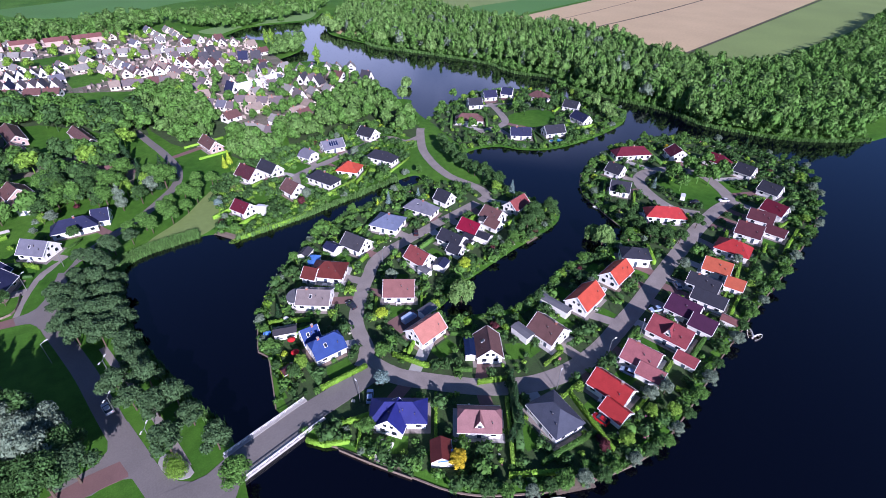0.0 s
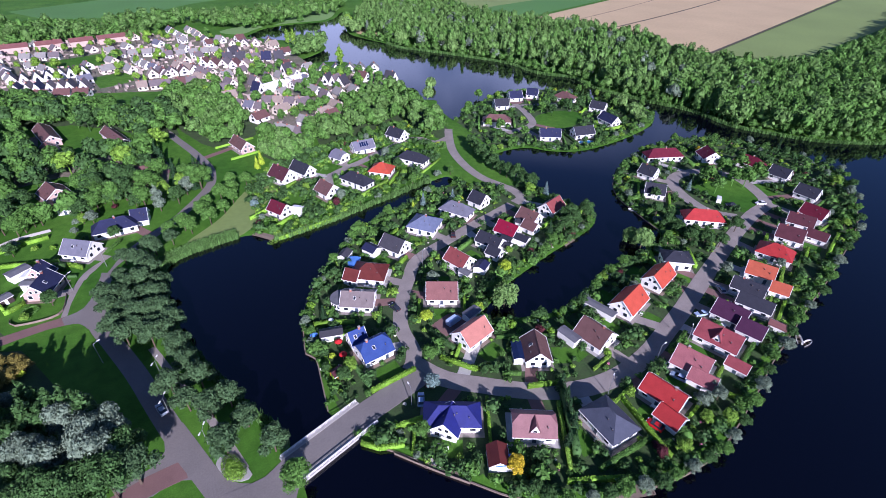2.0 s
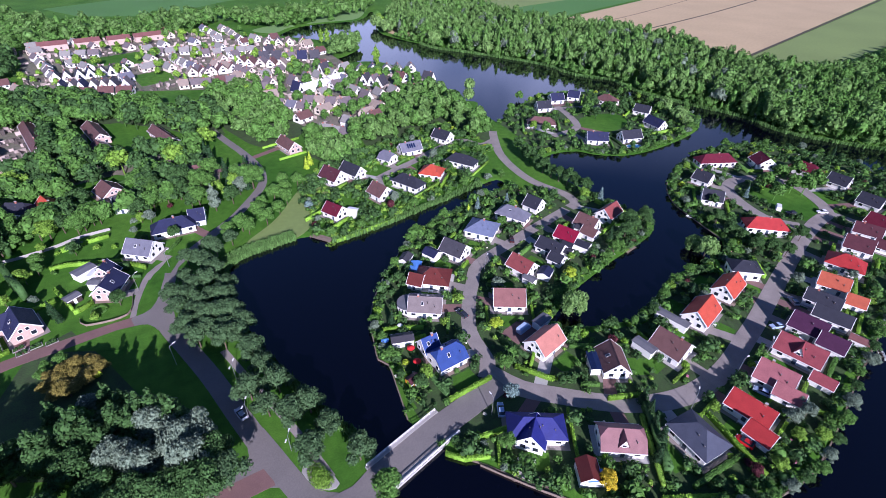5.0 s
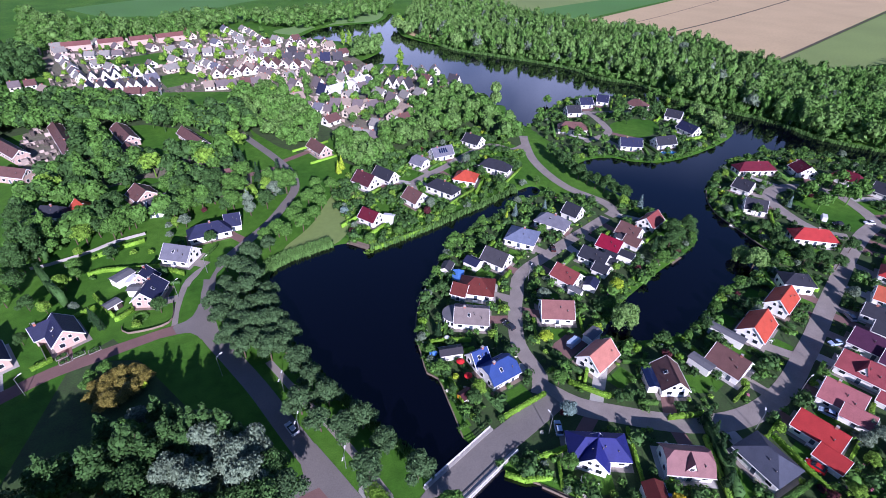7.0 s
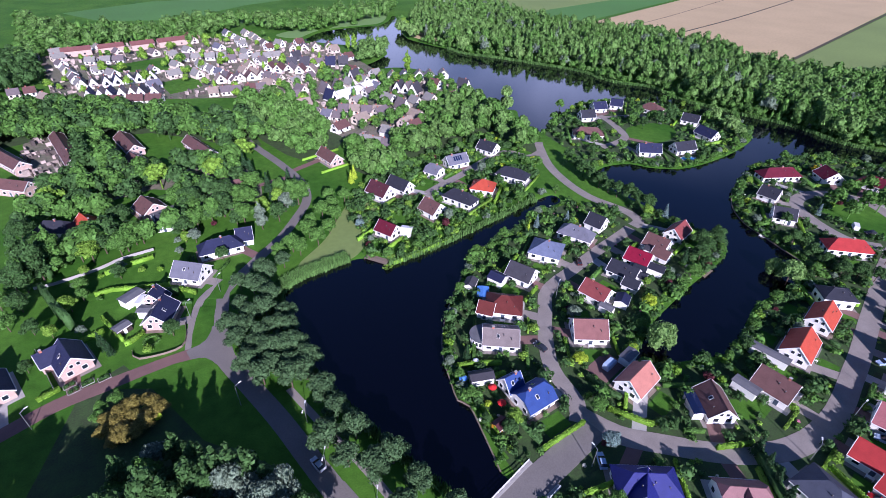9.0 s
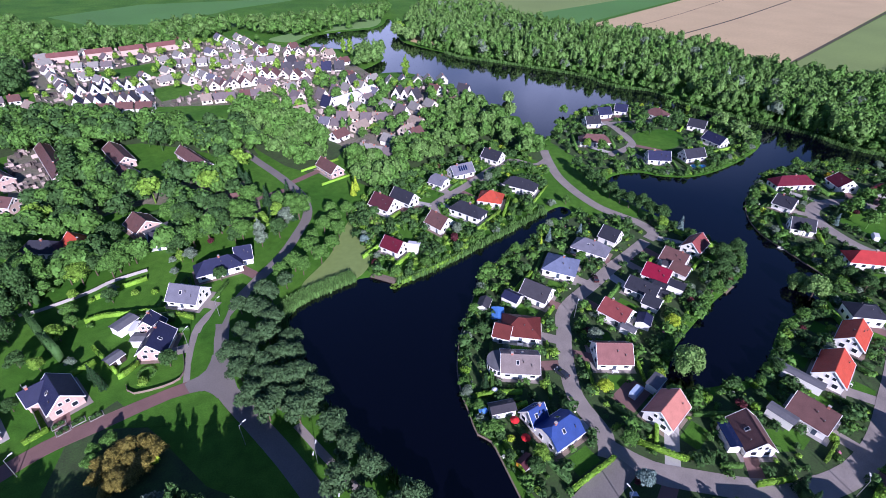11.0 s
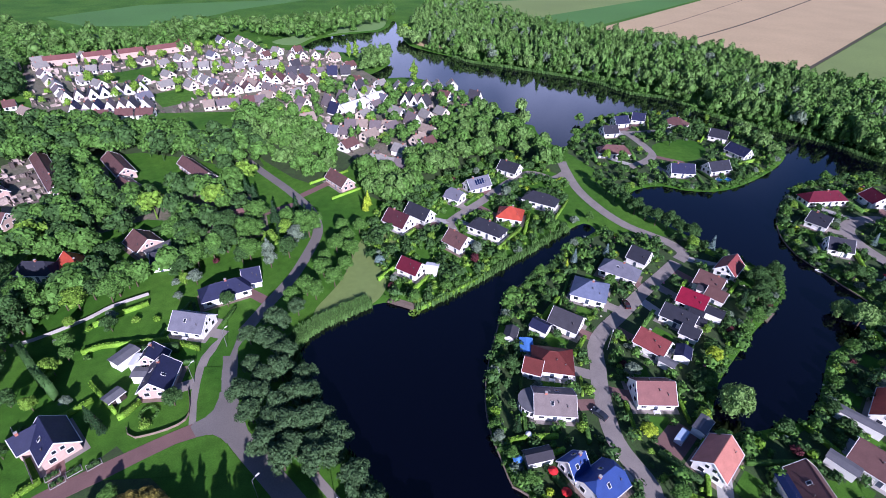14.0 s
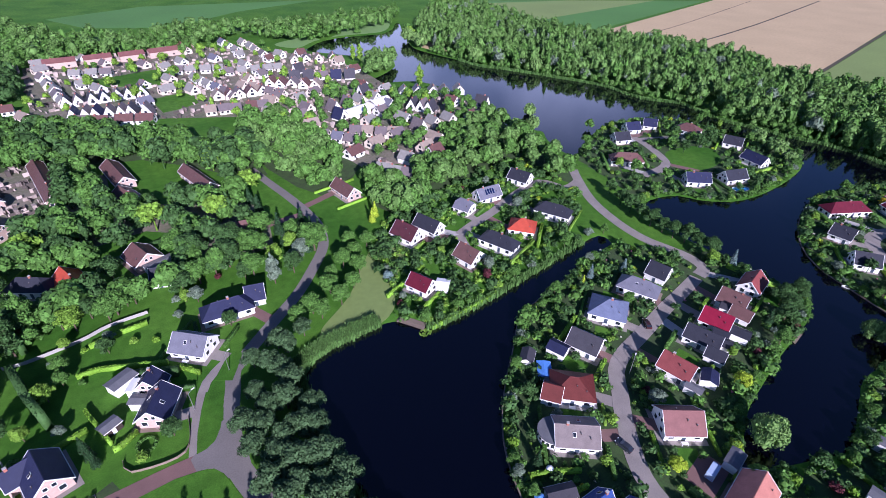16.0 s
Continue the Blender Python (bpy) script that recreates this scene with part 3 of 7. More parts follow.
def house(m, L, W, ze, zr, colour, kind="gable", wall=None, chimney=True, skylights=0, dormer=False, solar=0, group="", name="house", detail=2):
    """A house with its ridge along x, standing on z = 0."""
    wall = wall or WHITE
    wname = {"white_render": "white", "cream_render": "cream", "brick_wall": "brick", "pale_brick_wall": "pale brick", "dark_timber": "dark timber"}[wall.name]
    small = zr < 4.95
    form_word = {"hip": "hipped", "half": "half-hipped"}.get(kind, "gabled")
    h = thing(name, m, f"{wname} walled {'annex' if small else 'house'} with a {COLOUR_WORDS[colour]} tiled {form_word} roof", "annex" if small else "house", group)
    x, y = L / 2, W / 2
    if kind == "hip":
        put("wall", mesh_of("wall", *box(-x, -y, -0.1, x, y, ze)), wall, h)
        put("roof", mesh_of("roof", *roof_hip(L, W, ze, zr)), ROOFM[colour], h)
        rl = max(0.4, L - W)
    elif kind == "half":
        zm, ym = ze + (zr - ze) * 0.55, y * 0.45
        vs = [(-x, -y, -0.1), (x, -y, -0.1), (x, y, -0.1), (-x, y, -0.1), (-x, -y, ze), (x, -y, ze), (x, y, ze), (-x, y, ze), (-x, -ym, zm), (-x, ym, zm), (x, -ym, zm), (x, ym, zm)]
        fs = [(0, 3, 2, 1), (0, 1, 5, 4), (2, 3, 7, 6), (1, 2, 6, 11, 10, 5), (3, 0, 4, 8, 9, 7), (4, 5, 10, 8), (6, 7, 9, 11), (8, 10, 11, 9)]
        put("wall", mesh_of("wall", vs, fs), wall, h)
        put("roof", mesh_of("roof", *roof_half(L, W, ze, zr)), ROOFM[colour], h)
        rl = L - W * 0.4
    else:
        vs = [(-x, -y, -0.1), (x, -y, -0.1), (x, y, -0.1), (-x, y, -0.1), (-x, -y, ze), (x, -y, ze), (x, y, ze), (-x, y, ze), (-x, 0, zr), (x, 0, zr)]
        fs = [(0, 3, 2, 1), (0, 1, 5, 4), (2, 3, 7, 6), (1, 2, 6, 9, 5), (3, 0, 4, 8, 7), (4, 5, 9, 8), (6, 7, 8, 9)]
        put("wall", mesh_of("wall", vs, fs), wall, h)
        put("roof", mesh_of("roof", *roof_gable(L, W, ze, zr)), ROOFM[colour], h)
        rl = L + 0.5
        # white barge boards along the verges
        s = math.atan2(zr - ze, y)
        run = (y + 0.5) / math.cos(s)
        for ex in (-1, 1) if detail > 1 else ():
            for ey in (-1, 1):
                mm = Matrix.Translation((ex * (x + 0.34), 0, zr + 0.13)) @ Matrix.Rotation(-ey * s, 4, "X")
                box_part("barge_board", (-0.05, min(0, ey * run), -0.16, 0.05, max(0, ey * run), 0.12), TRIM, h, "", mm)
    if detail > 1:
        ridge = put("ridge_tiles", mesh_of("ridge_tiles", *ridge_caps(rl, zr + 0.22)), ROOFM[colour], h)
        ridge["kind"] = "stuff"
    for ey in (-1, 1) if detail > 1 else ():
        zo = (ze - (zr - ze) / y * 0.45 if kind != "hip" else ze - 0.12) + 0.05
        box_part("gutter", (-x - 0.35, ey * (y + 0.53) - 0.07, zo - 0.06, x + 0.35, ey * (y + 0.53) + 0.07, zo + 0.1), TRIM, h)
    if chimney and not small and int(L * 10 + W * 10) % 5 < 2:
        cx = x * 0.45 * (1 if (int(L * 10) % 2) else -1)
        if kind == "hip":
            cx = min(rl / 2, 0.8)
        c = box_part("chimney", (cx - 0.3, -0.26, zr - 0.6, cx + 0.3, 0.26, zr + 0.8), BRICKW, h)
        if detail > 1:
            box_part("cap", (cx - 0.36, -0.32, zr + 0.803, cx + 0.36, 0.32, zr + 0.9), CONCRETE, c)
    slope = math.atan2(zr - ze, y)

    def on_slope(side, px, frac, w, d, name_, material, label):
        # a flat piece lying on one slope
        py, pz = side * y * (1 - frac), ze + (zr - ze) * frac + 0.27
        mm = Matrix.Translation((px, py, pz)) @ Matrix.Rotation(-side * slope, 4, "X")
        ob = put(name_, mesh_of(name_, *boxes((-w / 2, -d / 2, 0, w / 2, d / 2, 0.09))), TRIM if name_ == "skylight" else METAL, h, mm, label)
        put("pane", mesh_of("pane", *box(-w / 2 + 0.08, -d / 2 + 0.08, 0.093, w / 2 - 0.08, d / 2 - 0.08, 0.11)), material, ob)
    for i in range(skylights):
        on_slope(-1 if i % 2 == 0 else 1, (i - (skylights - 1) / 2) * 1.5, 0.5, 0.85, 1.2, "skylight", GLASS, "roof window in a white frame")
    for i in range(solar):
        on_slope(-1, (i - (solar - 1) / 2) * 1.15, 0.5, 1.05, min(3.2, y * 0.8), "solar_panel", SOLAR, "dark blue solar panel")
    if detail > 1 and not small:
        for i in range(1 + int(L * 7) % 3):
            vx, fr = (0.3 - 0.22 * i) * L, 0.35 + 0.2 * i
            side = -1 if i < 2 else 1
            vz = ze + (zr - ze) * fr
            pipe = put("vent_pipe", mesh_of("vent_pipe", *limb((vx, side * y * (1 - fr), vz), (vx, side * y * (1 - fr), vz + 0.75), 0.11, 0.09, 8)), DARKWOOD, h)
            put("cowl", mesh_of("cowl", *limb((vx, side * y * (1 - fr), vz + 0.753), (vx, side * y * (1 - fr), vz + 0.9), 0.17, 0.06, 8)), LEAD, pipe)
    if dormer:
        dz, dw = ze + 0.55 * (zr - ze), 1.3
        vs = [(-dw, -y * 0.86, ze + 0.3), (dw, -y * 0.86, ze + 0.3), (0, -y * 0.86, dz + 1.5), (-dw, 0.0, ze + 0.3), (dw, 0.0, ze + 0.3), (0, 0.0, dz + 1.5)]
        d = put("dormer", mesh_of("dormer", vs, [(0, 1, 2), (1, 4, 5, 2), (4, 3, 5), (3, 0, 2, 5), (0, 3, 4, 1)]), TRIM, h)
        vs = []
        for dz_ in (0.0, 0.14):
            vs += [(-dw - 0.25, -y * 0.93, ze + 0.1 + dz_), (0, -y * 0.93, dz + 1.56 + dz_), (dw + 0.25, -y * 0.93, ze + 0.1 + dz_), (-dw - 0.25, 0, ze + 0.1 + dz_), (0, 0, dz + 1.56 + dz_), (dw + 0.25, 0, ze + 0.1 + dz_)]
        put("dormer_roof", mesh_of("dormer_roof", vs, [(6, 9, 10, 7), (7, 10, 11, 8), (0, 1, 4, 3), (1, 2, 5, 4), (0, 6, 7, 1), (1, 7, 8, 2), (0, 3, 9, 6), (2, 8, 11, 5)]), ROOFM[colour], d)
        window(d, Matrix.Translation((0, -y * 0.86 - 0.03, ze + 0.55)), 1.1, 0.9)
    if True:
        n_ = max(1, int((L - 1.5) / 2.6)) if detail > 1 else 2
        for ey in (-1, 1) if detail > 1 else (-1,):
            rz = 0 if ey < 0 else math.pi
            for i in range(n_):
                px = (i - (n_ - 1) / 2) * (L / n_)
                mm = Matrix.Translation((px, ey * (y + 0.03), 0.85)) @ Matrix.Rotation(rz, 4, "Z")
                if i == n_ // 2 and ey < 0 and detail > 1:
                    dmm = Matrix.Translation((px, ey * (y + 0.03), 0.02)) @ Matrix.Rotation(rz, 4, "Z")
                    d = put("door", mesh_of("door", *boxes((-0.5, -0.03, 0, 0.5, 0.03, 2.1))), DOORM, h, dmm)
                    put("door_frame", mesh_of("door_frame", *boxes((-0.6, -0.05, 0, -0.503, 0.05, 2.2), (0.503, -0.05, 0, 0.6, 0.05, 2.2), (-0.503, -0.05, 2.103, 0.503, 0.05, 2.2))), TRIM, d)
                else:
                    window(h, mm, 1.5, 1.3, detail < 2)
        for ex in (-1, 1):
            if detail < 2:
                rz = math.pi / 2 if ex > 0 else -math.pi / 2
                window(h, Matrix.Translation((ex * (x + 0.03), 0, 1.0)) @ Matrix.Rotation(rz, 4, "Z"), 2.4, 1.4, True)
                window(h, Matrix.Translation((ex * (x + 0.03), 0, ze + 0.35)) @ Matrix.Rotation(rz, 4, "Z"), 1.4, 1.4, True)
                continue
            rz = math.pi / 2 if ex > 0 else -math.pi / 2
            for i in (-1, 1):
                window(h, Matrix.Translation((ex * (x + 0.03), i * W * 0.23, 0.85)) @ Matrix.Rotation(rz, 4, "Z"), 1.4, 1.4)
            if kind == "gable" and zr > 5.2:
                for i in (-1, 1):
                    window(h, Matrix.Translation((ex * (x + 0.03), i * 0.8, ze + 0.35)) @ Matrix.Rotation(rz, 4, "Z"), 1.0, 1.1)
    return h


# x, y, heading of the ridge, length, width, eaves, ridge, roof, form, wall, extras
HOUSES = [
    (109.3, 29.3, 280, 9.9, 6.6, 2.6, 5.43, "red", "gable", "w", ""),
    (104.7, 24, 275, 5.9, 4.8, 2.2, 4.2, "red", "gable", "w", ""),
    (124.7, 31.9, 286, 8.8, 8.2, 2.6, 6, "pink", "gable", "w", ""),
    (122.1, 26.9, 287, 6.4, 4.7, 2.2, 4.2, "pink", "gable", "w", ""),
    (139.6, 33.5, 284, 11.3, 7.6, 2.6, 5.83, "rose", "gable", "w", "d"),
    (134.5, 24.7, 283, 5.3, 3.4, 2.1, 3.6, "rose", "gable", "w", ""),
    (152, 37.6, 283, 8.9, 7.3, 2.6, 5.73, "purple", "gable", "w", ""),
    (150.8, 30.3, 284, 6.6, 6, 2.4, 4.9, "purple", "gable", "w", ""),
    (162.8, 36.1, 288, 9.6, 5.2, 2.5, 4.7, "slate", "gable", "w", ""),
    (180.5, 44.3, 293, 8.3, 6.5, 2.6, 5.4, "orange", "gable", "w", ""),
    (177.2, 35.9, 292, 5.2, 4.9, 2.2, 4.3, "orange", "gable", "w", ""),
    (196.5, 47.8, 288, 11, 8.1, 2.6, 5.7, "red", "hip", "w", ""),
    (226.8, 54, 291, 8.8, 6.2, 2.6, 5.3, "darkbr", "gable", "w", ""),
    (212.6, 51, 291, 8.6, 7.4, 2.6, 5.9, "darkbr", "gable", "w", ""),
    (237.8, 54.2, 272, 8.5, 6.4, 2.6, 5.7, "maroon", "gable", "w", ""),
    (254, 64.4, 275, 8.3, 6.4, 2.6, 5.7, "slate", "gable", "w", ""),
    (263, 81, 275, 8, 6.4, 2.6, 5.7, "slate", "gable", "w", ""),
    (262.6, 95.4, 274, 12.6, 6.4, 2.6, 5.7, "maroon", "hip", "w", ""),
    (253.2, 110.8, 238, 8.8, 8.9, 2.6, 5.7, "maroon", "gable", "w", ""),
    (233.5, 123.3, 335, 18.2, 6.4, 2.6, 5.7, "maroon", "hip", "w", ""),
    (210.9, 114, 280, 7.2, 6.4, 2.6, 5.7, "slate", "gable", "w", ""),
    (198.3, 100.9, 308, 7.9, 6.4, 2.6, 5.7, "slate", "gable", "w", ""),
    (196.1, 76.4, 319, 15.1, 6.4, 2.6, 5.7, "red", "hip", "w", ""),
    (129.8, 57.6, 14, 11.2, 7.2, 2.7, 5.9, "redor", "gable", "w", ""),
    (148.3, 60.8, 13, 10.6, 6.6, 2.7, 5.6, "redor", "gable", "w", ""),
    (161.7, 64, 320, 9.3, 6.4, 3.6, 5.7, "slate", "hip", "w", ""),
    (110.2, 53.3, 278, 8.9, 8.2, 2.6, 6, "brown", "gable", "w", ""),
    (91.5, 57.7, 239, 8.8, 6.6, 2.6, 5.5, "brown", "gable", "w", "s"),
    (80.4, 72.5, 12, 9.5, 6.9, 2.6, 5.6, "salmon", "gable", "w", ""),
    (83, 92.5, 328, 9.3, 7.9, 2.6, 5.9, "taupe", "gable", "w", ""),
    (97.4, 103.6, 284, 8.4, 6.7, 2.6, 5.5, "brick", "gable", "w", ""),
    (113.4, 106.9, 289, 9.3, 6, 2.6, 5.2, "slate", "gable", "w", ""),
    (110.7, 101, 289, 4.8, 4.2, 2.2, 4, "slate", "gable", "w", ""),
    (123.7, 109.5, 289, 8, 6.8, 2.6, 5.5, "crimson", "gable", "w", ""),
    (136.5, 112.2, 285, 7.9, 7.2, 2.6, 5.7, "brown", "gable", "w", ""),
    (150.2, 114, 14, 9.4, 6.4, 2.6, 5.5, "brick", "gable", "w", ""),
    (99.2, 129.7, 306, 10.5, 9.5, 2.6, 5.7, "bluegrey", "hip", "w", ""),
    (115.6, 131.9, 296, 12.2, 6.4, 2.6, 5.7, "grey", "hip", "w", "ss"),
    (128.1, 134, 286, 6.5, 6.4, 2.6, 5.7, "slate", "gable", "w", ""),
    (82.7, 123, 294, 8.6, 7.1, 2.6, 5.63, "char", "gable", "w", ""),
    (68.1, 113.3, 320, 10.5, 8.4, 2.6, 5.7, "rust", "hip", "w", ""),
    (62.7, 114.7, 310, 4.6, 5.4, 2.4, 4.6, "rust", "gable", "w", ""),
    (59.2, 103, 325, 9.8, 7.8, 2.6, 4.96, "beige", "gable", "w", "ss"),
    (53.9, 81.9, 3, 8.6, 7, 2.6, 5.7, "blue", "half", "w", "ss"),
    (51.6, 88, 1, 4.5, 5, 2.2, 5.2, "blue", "gable", "w", "ss"),
    (60.1, 52.3, 327, 13, 6.4, 2.6, 5.7, "navy", "hip", "w", ""),
    (58.1, 51.3, 39, 6.4, 6.4, 2.6, 5.7, "navy", "gable", "w", ""),
    (75, 40.1, 325, 9.9, 6.9, 2.6, 5.6, "mauve", "half", "w", "d"),
    (91.1, 31.2, 267, 10.5, 8.2, 2.6, 5.7, "slateblue", "hip", "w", ""),
    (-22.1, 160.2, 244, 9, 7, 2.6, 5.7, "navyd", "gable", "p", "ss"),
    (-22.7, 168.5, 242, 4.6, 6.4, 2.4, 5.7, "navyd", "gable", "p", ""),
    (-44.5, 153, 287, 9.6, 7.3, 2.6, 6, "navyd", "gable", "p", "s"),
    (-48.8, 155.9, 17, 6, 5, 2.6, 5.2, "navyd", "gable", "p", ""),
    (-61.2, 151, 287, 9.5, 7.6, 2.6, 5.9, "navyd", "gable", "p", ""),
    (-11.3, 177.5, 319, 9.7, 7.6, 2.6, 5.9, "grey", "gable", "w", "ss"),
    (-0.3, 187.8, 358, 14.1, 6.4, 2.6, 5.7, "navyd", "hip", "w", ""),
    (8.6, 190.6, 349, 5.3, 6.4, 2.6, 5.7, "navyd", "gable", "w", ""),
    (-49.8, 228.6, 330, 13.1, 6.4, 2.6, 5.7, "slate", "hip", "w", ""),
    (-39.4, 224.8, 292, 10.5, 8, 2.6, 6, "redor", "gable", "w", ""),
    (-14.9, 214.5, 344, 5.5, 6.4, 2.6, 5.7, "slate", "gable", "w", ""),
    (-48.7, 308.6, 281, 43.5, 6, 3.2, 5.6, "brown", "gable", "p", ""),
    (-72, 309.3, 296, 36, 6.4, 3.6, 6.1, "brown", "gable", "p", ""),
    (-66.2, 274.2, 319, 17.5, 6.4, 3.6, 6.1, "brown", "gable", "p", ""),
    (-22, 302.7, 282, 24, 7.4, 3, 5.6, "brown", "gable", "p", ""),
    (-19.9, 279, 290, 12.5, 7, 2.6, 4.98, "brown", "gable", "p", ""),
    (7.5, 280.9, 285, 25, 6.2, 3, 5.6, "brown", "gable", "p", ""),
    (13, 230.6, 351, 8.5, 6.4, 2.6, 5.7, "brown", "gable", "p", ""),
    (-19, 229.5, 290, 9.9, 8.9, 2.6, 5.7, "brown", "gable", "p", ""),
    (59.4, 240.9, 281, 13.2, 6.4, 2.6, 5.7, "brown", "gable", "p", ""),
    (66.3, 198, 292, 10, 8, 2.6, 6.1, "darkbr", "gable", "w", ""),
    (75.7, 198.5, 290, 10.4, 6.4, 2.6, 5.7, "slate", "gable", "w", ""),
    (78.1, 174.5, 285, 8.4, 7.6, 2.6, 5.9, "brown", "gable", "w", ""),
    (55.8, 169.1, 295, 7.7, 6.2, 2.6, 5.3, "maroon", "gable", "w", ""),
    (92.5, 176.1, 293, 13.6, 6.4, 2.6, 5.7, "slate", "hip", "w", ""),
    (95.9, 203.9, 295, 6.9, 6.6, 2.6, 5.5, "grey", "half", "w", ""),
    (110, 207.8, 358, 10.6, 6.4, 2.6, 5.7, "grey", "gable", "w", "pppp"),
    (106.6, 180, 313, 9.5, 8, 2.6, 5.7, "redor", "hip", "w", ""),
    (124.9, 182.9, 300, 13.9, 6.4, 2.6, 5.7, "slate", "hip", "w", ""),
    (132.6, 213.3, 292, 9.4, 7.2, 2.6, 5.7, "slate", "gable", "w", ""),
    (210.7, 223.8, 341, 8.5, 6.4, 2.6, 5.7, "slate", "gable", "w", ""),
    (228.1, 231.4, 343, 8.4, 6.4, 2.6, 5.7, "navyd", "gable", "w", ""),
    (241.9, 229.9, 310, 6.9, 6.4, 2.6, 5.7, "navyd", "gable", "w", ""),
    (191.5, 203.2, 324, 15.4, 6.4, 2.6, 5.7, "brown", "hip", "w", ""),
    (255.1, 213.9, 286, 12.6, 8.4, 2.6, 5.7, "brown", "hip", "w", ""),
    (259.7, 189.7, 295, 8.8, 6.4, 2.6, 5.7, "slate", "gable", "w", ""),
    (248.4, 171, 265, 11.4, 6.4, 2.6, 5.7, "navyd", "gable", "w", ""),
    (203, 171.9, 325, 10.6, 6.4, 2.6, 5.7, "navyd", "gable", "w", ""),
    (220.7, 165.2, 345, 11.4, 6.4, 2.6, 5.7, "slate", "gable", "w", ""),
    (133, 107.3, 284, 5.6, 4.6, 2.2, 4.2, "brown", "gable", "w", ""),
    (221.5, 45.4, 284, 6.9, 4.6, 2.2, 4.2, "darkbr", "gable", "w", ""),
    (168.5, 41.6, 288, 9.4, 5.6, 2.6, 5, "slate", "gable", "w", ""),
]

WALLS = {"w": WHITE, "c": CREAM, "b": BRICKW, "p": PALEBRICK, "d": DARKWOOD}
PLOTS = []
for hx, hy, rot, L, W, ze, zr, colour, form, wcode, extra in HOUSES:
    PLOTS.append((hx, hy, rot, L, W))
    house(pose(hx, hy, 0, 0, 0, rot), L, W, ze, zr, colour, form, WALLS[wcode], skylights=extra.count("s"), dormer="d" in extra, solar=extra.count("p"), group="houses of the lakeside village")

OLD_QUARTER = [(-69.5, 530.3), (45, 554.4), (133.6, 476.1), (145.4, 411), (145.3, 355.3), (175.9, 332), (179.2, 303.9), (112.6, 255), (77.2, 259.4), (56.9, 352.1), (-0.7, 377.8), (-57.8, 398.4)]

# ---- the older quarter beyond the woods: rows of small houses ----
# from x, y, to x, y, houses in the row, ridge along or across, style
FAR_ROWS = [
    (-55, 521, -35, 522, 1, "a", "T"),
    (-30, 522, -12, 524, 1, "a", "T"),
    (-8, 523, 9, 525, 1, "a", "T"),
    (13, 525, 36, 529, 1, "a", "T"),
    (35, 541, 48, 550, 1, "a", "T"),
    (-40, 491, 57, 458, 11, "a", "W"),
    (-52, 476, -42, 422, 4, "a", "W"),
    (-45, 424, 2, 426, 7, "c", "D"),
    (-40, 398, -0, 387, 7, "c", "D"),
    (-40, 386, 1, 370, 4, "a", "B"),
    (-64, 410, -50, 386, 2, "a", "B"),
    (-80, 422, -67, 422, 2, "a", "B"),
    (32, 451, 48, 387, 6, "a", "G"),
    (53, 448, 95, 445, 5, "a", "W"),
    (56, 415, 76, 378, 5, "a", "B"),
    (25, 371, 63, 365, 5, "a", "B"),
    (35, 397, 69, 395, 5, "c", "B"),
    (87, 545, 94, 483, 4, "a", "W"),
    (70, 553, 78, 505, 3, "a", "G"),
    (103, 464, 142, 454, 4, "c", "B"),
    (90, 418, 134, 399, 5, "a", "D"),
    (62, 368, 74, 377, 2, "c", "B"),
    (72, 346, 73, 312, 2, "c", "B"),
    (88, 341, 129, 351, 4, "c", "W"),
    (143, 353, 184, 335, 5, "c", "G"),
    (71, 307, 86, 289, 3, "a", "G"),
    (137, 326, 148, 312, 3, "c", "D"),
    (119, 290, 149, 295, 3, "c", "W"),
    (88, 304, 110, 287, 4, "a", "B"),
    (85, 279, 115, 290, 2, "a", "B"),
    (81, 253, 91, 240, 3, "a", "G"),
    (111, 265, 114, 256, 2, "c", "B"),
    (180, 321, 185, 290, 3, "c", "G"),
    (-86, 517, -69, 518, 2, "a", "G"),
    (73, 412, 104, 390, 5, "c", "B"),
]

FAR_STYLES = {"T": (("taupe", "p"),), "W": (("warmgrey", "w"), ("greybrown", "w"), ("warmgrey", "c")), "D": (("navyd", "w"), ("char", "w"), ("greybrown", "w")),
              "B": (("greybrown", "c"), ("brown", "w"), ("tan", "c")), "G": (("grey", "w"), ("warmgrey", "w"), ("greybrown", "c"))}
OPEN_GREENS = [
    [(-33.0, 474.6), (-15.0, 479.2), (12.8, 486.9), (24.8, 473.9), (11.2, 444.4), (-23.4, 456.5)],
    [(2.1, 413.7), (13.3, 418.1), (26.2, 418.1), (26.6, 394.5), (15.6, 388.3), (5.7, 385.6)],
    [(150.2, 547.7), (178.4, 569.8), (182.4, 549.8), (155.3, 523.8)],
]
for ring in OPEN_GREENS:
    patch("lawn", ring, 0.16, GRASS, "open mown green between the older houses", "lawn")


def on_green(x, y):
    return any(bool(inside(np.array(x), np.array(y), np.array(r, float))) for r in OPEN_GREENS)


